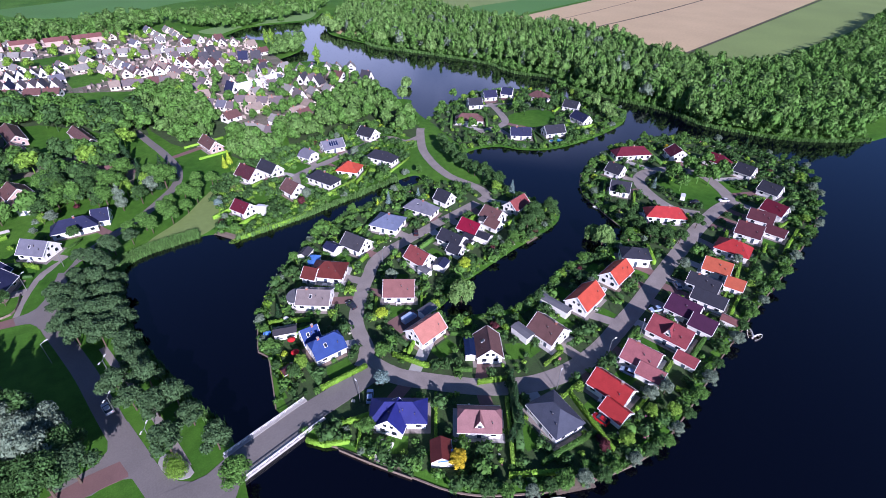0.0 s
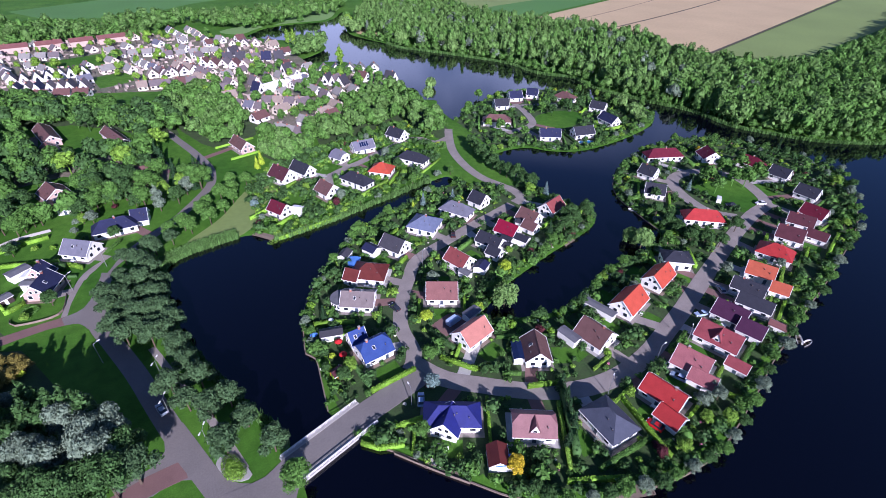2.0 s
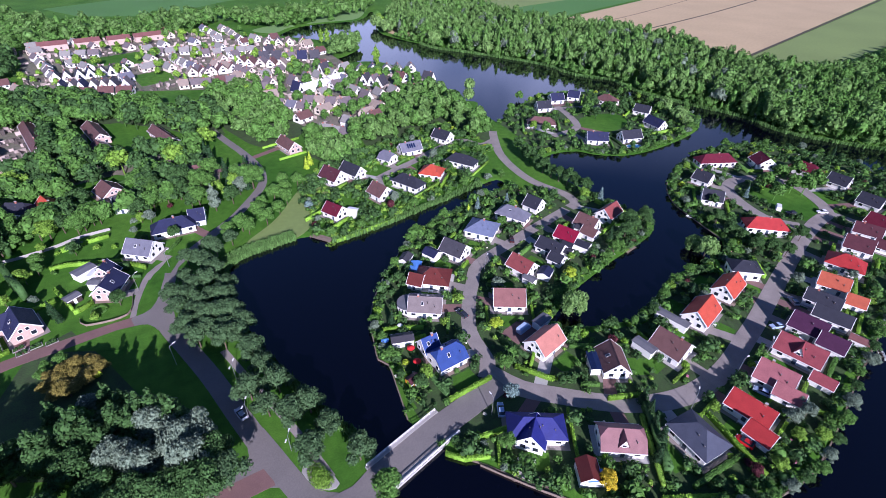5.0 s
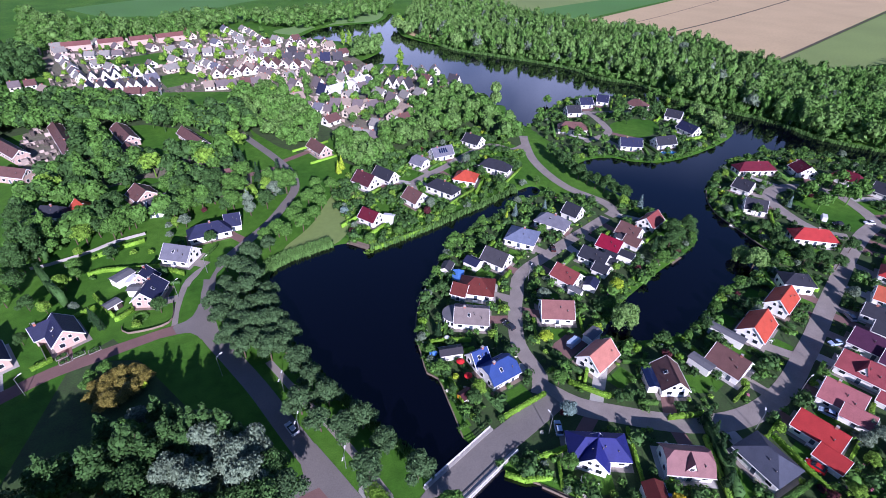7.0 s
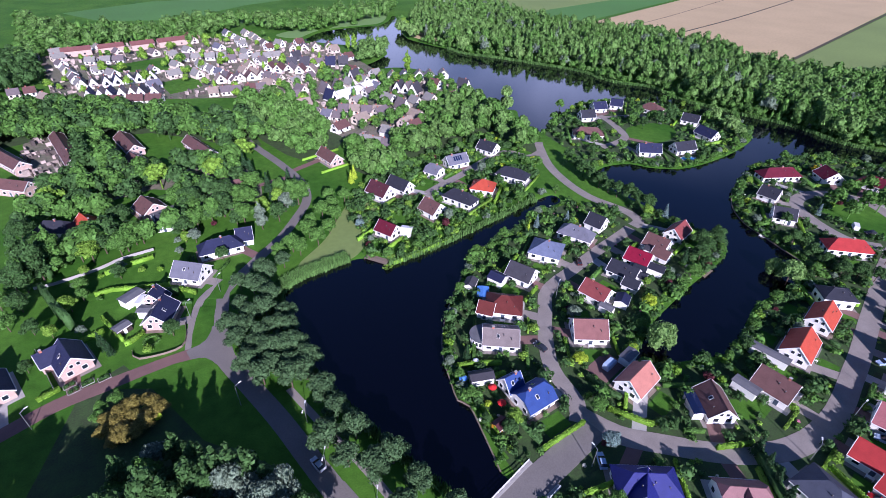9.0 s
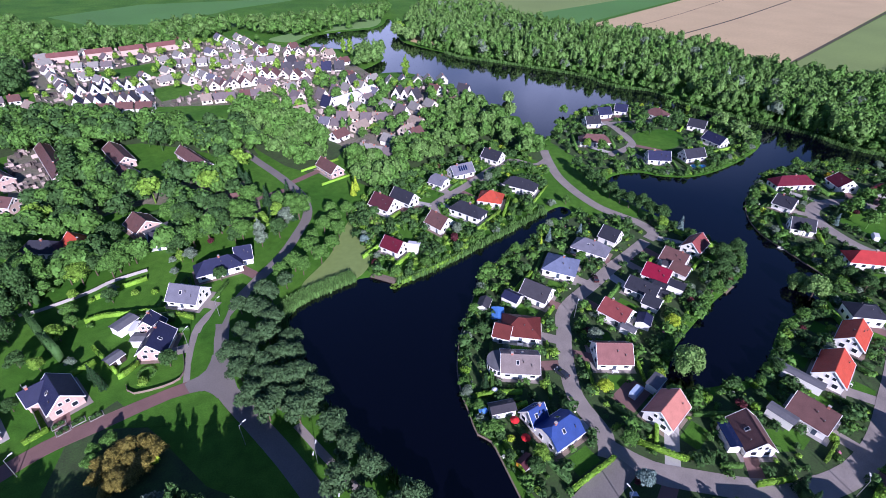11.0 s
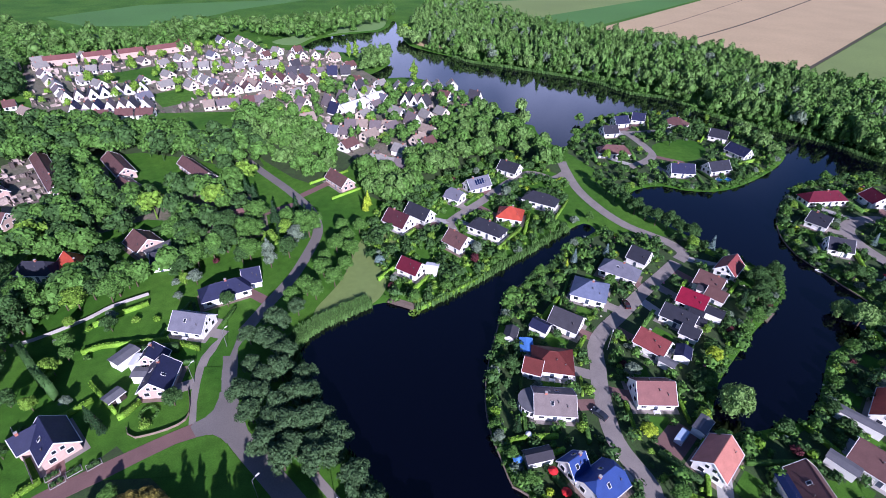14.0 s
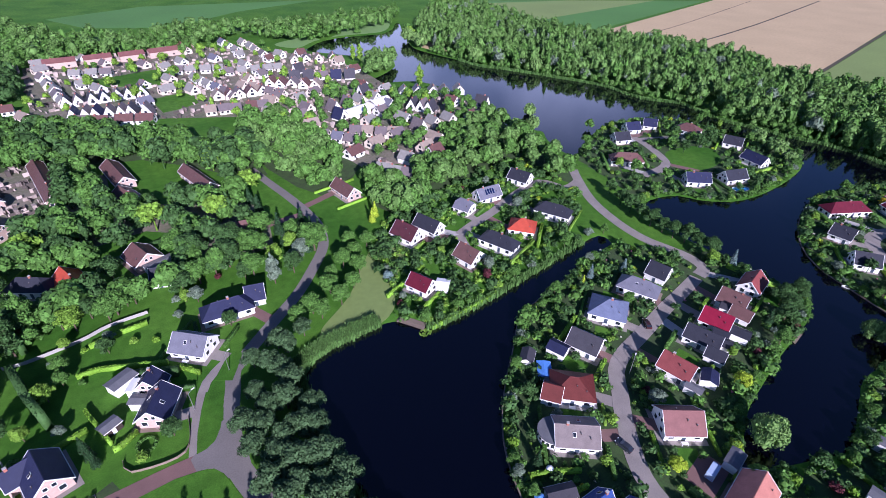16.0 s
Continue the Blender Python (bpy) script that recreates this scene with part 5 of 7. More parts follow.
def pad(name, x, y, rot, L, W, z, material, label, category):
    c, s = math.cos(radians(rot)), math.sin(radians(rot))
    ring = [(x + u * c - v * s, y + u * s + v * c) for u, v in ((-L / 2, -W / 2), (L / 2, -W / 2), (L / 2, W / 2), (-L / 2, W / 2))]
    return patch(name, ring, z, material, label, category, thick=0.02)


LOOP_LAWN = [(224.5, 100), (246.2, 97.3), (251.5, 79.9), (242.7, 70.1), (222.1, 68.1), (217, 79.1), (219.4, 91.8)]
ISLE_LAWN = [(220.4, 201.7), (239.4, 201.7), (247, 193), (237.3, 181.4), (220.1, 179.3), (211.6, 187.8)]

patch("lawn", LOOP_LAWN, 0.019, GRASS, "mown lawn with trees inside the street's loop", "lawn", rounded=True, thick=0.02)
patch("lawn", ISLE_LAWN, 0.019, GRASS, "mown lawn in the middle of the small peninsula", "lawn", rounded=True, thick=0.02)
for ring in (LOOP_LAWN, ISLE_LAWN):
    TAKEN.append((sum(p[0] for p in ring) / len(ring), sum(p[1] for p in ring) / len(ring), 0, 27, 22))

# drives and terraces: each plot is paved round the house and out to the street
NEAR = [p for p in PLOTS if p[1] < 262 and p[3] > 6.6 and p[0] > -70]
LAWNS = []
for k, (hx, hy, rot, L, W) in enumerate(NEAR):
    best = None
    for line, w in ROAD_LINES[:10]:
        dd = np.hypot(line[:, 0] - hx, line[:, 1] - hy)
        j = int(dd.argmin())
        if best is None or dd[j] < best[0]:
            best = (dd[j], line[j])
    d, q = best
    pave = (PAVER, REDPAVE, CONCRETE)[k % 3] if k % 4 else REDPAVE
    if d < 34:
        an = math.atan2(q[1] - hy, q[0] - hx)
        off = (L / 2 - 1.2) * (1 if k % 2 else -1)
        ox, oy = hx + math.cos(radians(rot)) * off, hy + math.sin(radians(rot)) * off
        mx_, my_ = (ox + q[0]) / 2, (oy + q[1]) / 2
        ln = math.hypot(q[0] - ox, q[1] - oy)
        hd = math.degrees(math.atan2(q[1] - oy, q[0] - ox))
        pad("driveway", mx_, my_, hd, ln, 3.4, 0.026 + 0.0004 * (k % 7), pave, "paved drive between house and street", "driveway")
        TAKEN.append((mx_, my_, hd, ln, 3.0))
        back = (hx + math.cos(an) * -(W / 2 + 3.5), hy + math.sin(an) * -(W / 2 + 3.5))
    else:
        back = (hx + 8, hy)
    pad("terrace", hx, hy, rot, L + 2.4, W + 2.4, 0.02 + 0.0004 * (k % 5), (PAVER, CONCRETE, PAVER, TIMBER)[k % 4], "paved terrace round a house", "terrace")
    for s_ in (-1, 1):
        lx, ly = hx - math.sin(radians(rot)) * s_ * (W / 2 + 4.2), hy + math.cos(radians(rot)) * s_ * (W / 2 + 4.2)
        if clear_of(lx, ly, 1.0, 0.5, 4.0) and (k + s_) % 3:
            lw = 5.0 + (k % 3)
            pad("lawn", lx, ly, rot, lw, 4.6, 0.016 + 0.0004 * (k % 6), GRASS, "small mown garden lawn", "lawn")
            LAWNS.append((lx, ly, rot, lw, 4.6))
            TAKEN.append((lx, ly, rot, lw - 1.0, 3.8))


# ---- where sheds and vehicles stand ----
RED = mat("red_canvas", (0.55, 0.02, 0.02), 0.8, 0.15)
YELLOW = mat("yellow_boards", (0.75, 0.36, 0.02), 0.7, 0.15)
BLUECAN = mat("light_blue_sheet", (0.1, 0.25, 0.6), 0.4, 0.2)
TURQ = mat("pool_water", (0.05, 0.32, 0.62), 0.1, 0.15)
SHEDS = [
    (46.5, 94.0, 162, 6.0, 3.2, 2.2, 0.7, ROOFM["char"], TRIM, "dark-roofed white garden shed on the lawn"),
    (42.4, 80.1, 10, 3.0, 2.6, 1.6, 0.7, ROOFM["darkbr"], YELLOW, "yellow wooden playhouse with a dark roof"),
    (85.4, 79.6, 12, 4.9, 2.9, 2.5, 0.3, LEAD, WHITE, "flat-roofed white garage beside a house"),
    (65.2, 127.4, 40, 4.5, 3.5, 2.3, 0.9, ROOFM["char"], WHITE, "white garden shed with a dark roof"),
    (65.9, 121.4, 55, 5.0, 3.4, 2.3, 0.2, BLUECAN, WHITE, "low building under a light blue sheet roof"),
    (102.0, 97.0, 30, 4.5, 4.0, 2.3, 0.8, ROOFM["navyd"], WHITE, "small shed with a blue-black roof"),
    (-29.0, 173.1, 32, 6.1, 3.9, 2.8, 0.3, LEAD, WHITE, "white garden room with a flat grey roof"),
    (-32.5, 160.3, 30, 4.0, 3.0, 2.2, 0.4, LEAD, DARKWOOD, "dark timber garden shed with a flat roof"),
    (-26.2, 169.4, 60, 3.6, 3.0, 2.6, 0.3, TRIM, WHITE, "white lean-to with a pale roof"),
    (-37.0, 219.3, 12, 9.0, 4.0, 2.7, 0.3, LEAD, WHITE, "long flat-roofed white extension of a house"),
    (-14.5, 222.6, 20, 9.0, 4.5, 2.6, 0.3, LEAD, WHITE, "flat dark-roofed extension behind a garden"),
    (-26.0, 164.4, 150, 3.4, 2.9, 2.6, 0.3, LEAD, WHITE, "white garden porch with a flat grey roof"),
    (62.8, 38.0, 60, 5.0, 4.5, 2.6, 1.4, ROOFM["rust"], WHITE, "red-roofed boathouse at the water's edge"),
    (63.4, 36.2, 60, 2.4, 4.0, 2.4, 0.3, BLUECAN, WHITE, "glazed lean-to with a blue sheet roof"),
    (103.6, 57.0, 96, 6.0, 3.0, 2.6, 0.3, LEAD, WHITE, "flat-roofed white garage beside the house"),
    (120.0, 60.4, 102, 9.6, 2.7, 2.6, 0.3, LEAD, WHITE, "flat-roofed white outbuilding beside a house"),
    (87.0, 60.2, 59, 6.0, 2.6, 2.5, 0.3, SOLAR, WHITE, "glass-roofed garden room beside the house"),
    (132.4, 110.4, 111, 5.5, 4.0, 2.5, 0.6, ROOFM["char"], WHITE, "grey-roofed outbuilding beside the house"),
    (124.5, 102.7, 111, 5.5, 4.2, 2.5, 1.0, ROOFM["slate"], WHITE, "slate-roofed summer house by the water"),
    (116.6, 103.1, 111, 5.0, 4.0, 2.4, 0.8, ROOFM["slate"], WHITE, "slate-roofed outbuilding beside the house"),
    (74.5, 125.3, 112, 5.0, 4.5, 2.5, 1.2, ROOFM["navyd"], WHITE, "dark-roofed garage wing beside the house"),
    (95.2, 96.9, 104, 4.0, 2.6, 2.3, 0.4, LEAD, WHITE, "white garden shed beside the house"),
    (120.0, 105.4, 111, 4.0, 3.0, 2.3, 0.8, ROOFM["slate"], WHITE, "small slate-roofed shed beside the house"),
    (159.4, 27.0, 105, 4.5, 3.2, 2.3, 0.9, ROOFM["taupe"], WHITE, "small brown-roofed garden house"),
    (61.7, 165.6, 137, 4.0, 4.0, 2.6, 0.4, TRIM, WHITE, "white glazed porch beside the house"),
]

CARS = [
    (67.6, 95.3, 100, (0.03, 0.035, 0.045), "dark grey", "car"),
    (56.8, 61.3, 60, (0.35, 0.45, 0.6), "light blue", "car"),
    (139, 58.2, 15, (0.75, 0.75, 0.74), "white", "car"),
    (146.4, 43.1, 160, (0.4, 0.5, 0.65), "light blue", "car"),
    (118.6, 31.3, 110, (0.4, 0.5, 0.65), "pale blue", "car"),
    (100.7, 25, 100, (0.5, 0.02, 0.02), "red", "car"),
    (231.3, 71.8, 150, (0.75, 0.75, 0.74), "white", "car"),
    (218.9, 77.7, 150, (0.03, 0.03, 0.035), "black", "car"),
    (162.5, 46.7, 60, (0.3, 0.31, 0.33), "grey", "car"),
    (79.6, 80.6, 12, (0.45, 0.6, 0.8), "pale blue", "van"),
    (218.1, 82.8, 30, (0.78, 0.78, 0.76), "white", "van"),
    (105.8, 120, 60, (0.05, 0.02, 0.02), "dark red", "car"),
    (1.8, 92.4, 104, (0.42, 0.46, 0.52), "silver", "car"),
]

for row in SHEDS:
    TAKEN.append(row[:5])
for row in CARS:
    TAKEN.append((*row[:3], 8, 5.5))
pad("driveway", 78.6, 81.0, 12, 9.5, 6.5, 0.03, REDPAVE, "brown paved yard beside a house", "driveway")


# ---- hedges ----
def hedge(a, b_, wide=0.9, high=1.4, leafy="hedge", label="clipped bright green garden hedge"):
    a, b_ = Vector((*a, 0)), Vector((*b_, 0))
    ln = (b_ - a).length
    if ln < 1.2:
        return
    r = np.random.default_rng(int(ln * 100) + int(abs(a.x) * 10))
    n_ = int(ln * 26)
    p = np.stack([r.uniform(0, ln, n_), r.uniform(-wide / 2, wide / 2, n_), r.uniform(0.1, high, n_)], 1)
    face = r.integers(0, 4, n_)
    nrm = np.zeros((n_, 3))
    for k, (ax, val, nv) in enumerate(((1, -wide / 2, (0, -1, 0)), (1, wide / 2, (0, 1, 0)), (2, high, (0, 0, 1)), (2, high, (0, 0, 1)))):
        p[face == k, ax] = val
        nrm[face == k] = nv
    nrm += r.normal(scale=0.45, size=(n_, 3))
    nrm /= np.linalg.norm(nrm, axis=1)[:, None]
    t_ = np.cross(nrm, r.normal(size=(n_, 3)))
    t_ /= np.linalg.norm(t_, axis=1)[:, None]
    u = np.cross(nrm, t_)
    s_ = r.uniform(0.12, 0.26, (n_, 1))
    quad = np.stack([p - t_ * s_, p + u * s_ * 0.7, p + t_ * s_, p - u * s_ * 0.7], 1).reshape(-1, 3)
    cv, cf = box(0, -wide / 2 + 0.06, -0.35, ln, wide / 2 - 0.06, high - 0.05)
    ob = put("hedge", fast_mesh("hedge", np.concatenate([quad, np.array(cv)]), np.concatenate([np.arange(n_ * 4).reshape(-1, 4), np.array(cf) + n_ * 4]), LEAVES[leafy]), None)
    ob.matrix_basis = Matrix.Translation((a.x, a.y, min(ground_z(a.x, a.y), ground_z(b_.x, b_.y)) + 0.02)) @ Matrix.Rotation(math.atan2(b_.y - a.y, b_.x - a.x), 4, "Z")
    TAKEN.append(((a.x + b_.x) / 2, (a.y + b_.y) / 2, math.degrees(math.atan2(b_.y - a.y, b_.x - a.x)), ln, wide + 0.3))
    return tagged(ob, label, "hedge", "garden hedges")


def hedge_line(pts, **kw):
    for a, b_ in zip(pts, pts[1:]):
        hedge(a, b_, **kw)


HEDGE_LINES = [
    [(-37.5, 169), (-32.7, 155.9)],
    [(-39.1, 182), (-34.5, 182.1), (-25.2, 178.5), (-18.4, 175.7)],
    [(-16, 172.5), (-11.8, 167.6)],
    [(-32.4, 153.7), (-30.8, 154), (-27.3, 156.5)],
    [(49.3, 151.6), (60.3, 152.7), (72.4, 154.2), (75.7, 155.1)],
    [(-36.0, 192.4), (-29.7, 194.4), (-21.4, 195.2)],
    [(43.6, 101.1), (48.9, 98.9), (54.5, 95.9)],
    [(47.4, 93.5), (53.3, 92.6)],
    [(47.4, 70.2), (60.7, 70.8)],
    [(39, 58.5), (42, 55), (47.3, 52.6)],
    [(47.4, 57.7), (56.1, 56.1)],
    [(72.8, 40.4), (68.5, 38.8)],
    [(41.8, 86.9), (41, 78.3)],
    [(108.2, 66.5), (106.6, 55.1)],
    [(124.6, 20.7), (127.4, 16.8)],
    [(100.2, 34.3), (96.8, 17.6)],
    [(72.6, 26), (83.7, 19.9)],
    [(83, 77.4), (72.2, 68.5)],
    [(68.5, 70.7), (74.1, 62.2), (78.2, 61.3)],
    [(82.3, 50.2), (90.8, 46.5)],
]
TALL_HEDGES = [
    [(-52.2, 189.5), (-48.3, 177.1), (-44.5, 167.8)],
    [(-28.2, 175.5), (-16.4, 170.3)],
    [(88.6, 43.9), (82.1, 34.2), (78.7, 29.3)],
    [(-56.3, 212.8), (-50.9, 198.8)],
]

for line in HEDGE_LINES:
    hedge_line(line)
for line in TALL_HEDGES:
    hedge_line(line, wide=1.8, high=5.4 if line[0][0] < -51 else 2.6, leafy="dark", label="tall dark green boundary hedge")

# hedges between neighbouring plots, where there is room
for k, (hx, hy, rot, L, W) in enumerate(NEAR):
    c, s = math.cos(radians(rot)), math.sin(radians(rot))
    for e in (-1, 1):
        ux, uy = hx + c * e * (L / 2 + 2.4), hy + s * e * (L / 2 + 2.4)
        run = []
        for v in np.arange(-10, 10.1, 1.0):
            x, y = ux - s * v, uy + c * v
            if clear_of(x, y, 0.9, 0.8, 1.2):
                run.append((x, y))
            else:
                if len(run) > 3:
                    break
                run = []
        if len(run) > 3 and (k + e) % 4:
            hedge(run[0], run[-1], 0.7 + 0.2 * (k % 3), 1.0 + 0.3 * (k % 3), ("hedge", "bright", "mid", "dark")[k % 4], ("clipped bright green garden hedge", "bright yellow-green garden hedge", "mid green garden hedge", "dark green garden hedge")[k % 4])

# ---- trees that stand out ----
TREE_ROWS = [
    ("broad", "silver", -23.1, 87.9, 1.74, 0, 0.68),
    ("broad", "silver", -14.5, 91.6, 1.89, 1, 0.68),
    ("broad", "silver", -11.2, 82.4, 2.04, 2, 0.68),
    ("broad", "silver", -19.9, 86.3, 1.74, 0, 0.68),
    ("broad", "silver", -17.5, 82.3, 1.89, 1, 0.68),
    ("broad", "silver", -9.8, 78.9, 2.04, 2, 0.68),
    ("broad", "silver", -12.2, 88, 1.74, 0, 0.68),
    ("broad", "silver", -27.8, 109.8, 0.92, 0, 1),
    ("broad", "olive", -35.3, 125.6, 0.46, 0, 1.35),
    ("broad", "olive", -31.4, 128.6, 0.50, 1, 1.35),
    ("broad", "olive", -29.3, 122.2, 0.54, 2, 1.35),
    ("broad", "olive", -36, 120.2, 0.46, 0, 1.35),
    ("broad", "olive", -27, 127.1, 0.50, 1, 1.35),
    ("broad", "olive", -33, 119.4, 0.54, 2, 1.35),
    ("broad", "olive", -37.7, 124, 0.46, 0, 1.35),
    ("shrub", "lime", -30.5, 125, 1.47, 0, 1),
    ("shrub", "lime", -28.6, 126.2, 1.60, 1, 1),
    ("shrub", "lime", -27.5, 123.6, 1.73, 2, 1),
    ("shrub", "lime", -31.8, 126.8, 1.47, 0, 1),
    ("broad", "mid", -38.3, 132.3, 0.39, 0, 1.3),
    ("broad", "mid", -38.8, 129, 0.42, 1, 1.3),
    ("broad", "mid", -34.8, 133.2, 0.45, 2, 1.3),
    ("broad", "dark", -46.5, 104, 0.97, 0, 1),
    ("broad", "dark", -38.6, 101.6, 1.05, 1, 1),
    ("broad", "dark", -31.9, 100, 1.13, 2, 1),
    ("broad", "dark", -26.5, 100.7, 0.97, 0, 1),
    ("broad", "mid", -42.7, 104.6, 0.87, 0, 1),
    ("broad", "mid", -35, 104, 0.95, 1, 1),
    ("broad", "mid", -30, 105.9, 1.03, 2, 1),
    ("broad", "mid", -22.8, 97.8, 0.87, 0, 1),
    ("tall", "dark", -23.6, 107.4, 0.97, 0, 1),
    ("tall", "dark", -33.8, 106.5, 1.05, 1, 1),
    ("tall", "dark", -20, 101.5, 1.13, 2, 1),
    ("tall", "dark", -14, 96, 0.97, 0, 1),
    ("broad", "dark", -8.9, 73, 1.85, 0, 0.8),
    ("broad", "bank", -4.6, 74.6, 1.45, 1, 1),
    ("broad", "dark", -14.8, 74, 1.85, 2, 0.8),
    ("broad", "dark", -19.5, 75.6, 1.85, 0, 0.8),
    ("broad", "dark", -25.9, 83.4, 1.45, 1, 1),
    ("broad", "dark", -29.8, 90, 1.57, 2, 1),
    ("broad", "dark", -34.8, 94.9, 1.33, 0, 1),
    ("broad", "bank", -1.7, 131.6, 0.98, 0, 1),
    ("broad", "bank", -2.5, 120.8, 1.06, 1, 1),
    ("broad", "bank", 8, 126.2, 1.14, 2, 1),
    ("broad", "bank", 4.9, 120.3, 0.98, 0, 1),
    ("broad", "bank", 5.6, 135.8, 1.06, 1, 1),
    ("broad", "bank", 9.1, 108.6, 1.14, 2, 1),
    ("broad", "bank", 9.9, 101.7, 0.98, 0, 1),
    ("broad", "bank", 11.8, 94.6, 1.06, 1, 1),
    ("broad", "bank", 5.2, 95.6, 1.14, 2, 1),
    ("broad", "bank", 7.7, 88.7, 0.98, 0, 1),
    ("broad", "bank", 16.5, 84.6, 1.06, 1, 1),
    ("broad", "bank", 12, 83.7, 1.14, 2, 1),
    ("broad", "bank", 18.5, 76.7, 0.98, 0, 1),
    ("broad", "bank", 21.9, 67, 1.06, 1, 1),
    ("broad", "bank", 12.6, 72.3, 1.14, 2, 1),
    ("broad", "bank", -3, 140.7, 0.98, 0, 1),
    ("broad", "bank", 4.5, 145.4, 1.06, 1, 1),
    ("broad", "bank", 4.7, 127, 1.14, 2, 1),
    ("broad", "bank", 0.6, 122.7, 0.98, 0, 1),
    ("broad", "bank", 7.5, 117, 1.06, 1, 1),
    ("broad", "bank", 3.4, 116.3, 1.14, 2, 1),
    ("broad", "bank", -1, 151.6, 0.83, 0, 1),
    ("broad", "bank", 4, 159, 0.90, 1, 1),
    ("broad", "mid", 29.5, 181.5, 0.97, 2, 1),
    ("broad", "mid", 37, 180.4, 0.83, 0, 1),
    ("broad", "mid", 41.9, 187.1, 0.90, 1, 1),
    ("broad", "mid", 21.5, 175.3, 0.97, 2, 1),
    ("broad", "mid", 16.5, 173.7, 0.83, 0, 1),
    ("broad", "mid", 23.2, 172, 0.90, 1, 1),
    ("broad", "mid", 30.6, 174.9, 0.97, 2, 1),
    ("broad", "bank", 16.2, 167.6, 0.83, 0, 1),
    ("broad", "bank", 8.4, 166.5, 0.90, 1, 1),
    ("broad", "bank", 10.2, 163.5, 0.97, 2, 1),
    ("broad", "bank", 0.9, 162.7, 0.83, 0, 1),
    ("broad", "bank", -5.2, 136.5, 0.95, 0, 1),
    ("broad", "bank", -5.5, 143.5, 1.02, 1, 1),
    ("broad", "bank", 8.2, 134, 1.09, 2, 1),
    ("broad", "bank", 9, 141, 0.95, 0, 1),
    ("broad", "bank", 7.5, 150.5, 1.02, 1, 1),
    ("broad", "bank", 9.3, 120.5, 1.09, 2, 1),
    ("broad", "bank", -4.5, 126.5, 1.09, 2, 1),
    ("broad", "bank", 0.5, 145.5, 0.95, 0, 1),
    ("broad", "bank", 0.8, 134.6, 1.02, 1, 1),
    ("broad", "bank", 1.2, 128.5, 1.09, 2, 1),
    ("broad", "bank", 6.5, 155.2, 0.95, 0, 1),
    ("tall", "dark", -16.5, 95.5, 1.35, 0, 1.1),
    ("tall", "dark", -29, 98, 1.40, 1, 1.15),
    ("tall", "dark", -21.5, 96.5, 1.30, 2, 1.1),
    ("tall", "dark", -18.5, 93, 1.20, 1, 1.1),
    ("tall", "dark", -26, 95, 1.25, 0, 1.1),
    ("tall", "dark", -35.5, 97, 1.30, 2, 1.2),
    ("tall", "dark", -43, 98.5, 1.30, 1, 1.2),
    ("broad", "mid", -59.5, 333.2, 1.25, 0, 1.15),
    ("broad", "dark", -49.5, 332.8, 1.45, 1, 1.15),
    ("broad", "mid", -41.9, 326, 1.10, 2, 1.15),
    ("tall", "dark", -39.8, 282.7, 1.35, 0, 1.4),
    ("tall", "dark", -41, 296, 1.35, 1, 1.4),
    ("broad", "mid", -31.1, 279.7, 1.45, 2, 1.15),
    ("broad", "mid", -29.5, 253.6, 1.10, 0, 1.15),
    ("broad", "dark", -24.7, 239.8, 1.35, 1, 1.15),
    ("broad", "mid", -18.2, 257.5, 1.25, 2, 1.15),
    ("broad", "bright", -12.9, 249.2, 1.45, 0, 1.15),
    ("broad", "dark", -4.5, 246.1, 1.10, 1, 1.15),
    ("broad", "mid", 7.3, 256.1, 1.35, 2, 1.15),
    ("broad", "mid", -8.5, 227.5, 1.25, 0, 1.15),
    ("broad", "dark", -4.4, 220.8, 1.45, 1, 1.15),
    ("broad", "mid", 0.6, 209.6, 1.10, 2, 1.15),
    ("broad", "bright", -51.9, 248.2, 1.35, 0, 1.15),
    ("broad", "dark", -42.3, 242.6, 1.25, 1, 1.15),
    ("broad", "mid", -4.8, 207.4, 1.16, 2, 1.15),
    ("broad", "mid", -8.4, 312.7, 1.10, 0, 1.15),
    ("broad", "dark", -3.5, 304.8, 1.35, 1, 1.15),
    ("broad", "mid", 5.8, 304.9, 1.25, 2, 1.15),
    ("broad", "bright", 15.5, 291.7, 1.45, 0, 1.15),
    ("broad", "dark", -28.6, 223.8, 1.10, 1, 1.15),
    ("broad", "mid", -37.6, 251.8, 1.35, 2, 1.15),
    ("broad", "mid", -52.9, 209.6, 1.25, 0, 1.15),
    ("broad", "dark", -60, 197, 1.16, 1, 1.15),
    ("broad", "mid", -63, 188, 0.88, 2, 1.15),
    ("broad", "bright", -39, 202.5, 1.08, 0, 1.15),
    ("broad", "dark", -35, 206, 1.00, 1, 1.15),
    ("broad", "mid", -28.4, 204, 1.16, 2, 1.15),
    ("broad", "mid", -23.4, 206.8, 0.88, 0, 1.15),
    ("broad", "dark", -9.9, 204.7, 1.08, 1, 1.15),
    ("broad", "mid", 2, 232, 1.25, 2, 1.15),
    ("broad", "bright", 9, 244, 1.45, 0, 1.15),
    ("broad", "dark", 16, 236, 1.10, 1, 1.15),
    ("broad", "mid", 14, 214, 1.35, 2, 1.15),
    ("broad", "mid", 20, 226, 1.25, 0, 1.15),
    ("broad", "dark", 8, 221, 1.45, 1, 1.15),
    ("broad", "mid", -58, 240, 1.10, 2, 1.15),
    ("broad", "bright", 24, 262, 1.35, 0, 1.15),
    ("broad", "dark", 19, 275, 1.25, 1, 1.15),
    ("broad", "mid", 33.5, 207.1, 1.45, 2, 1.15),
    ("broad", "mid", 11.2, 203.2, 1.10, 0, 1.15),
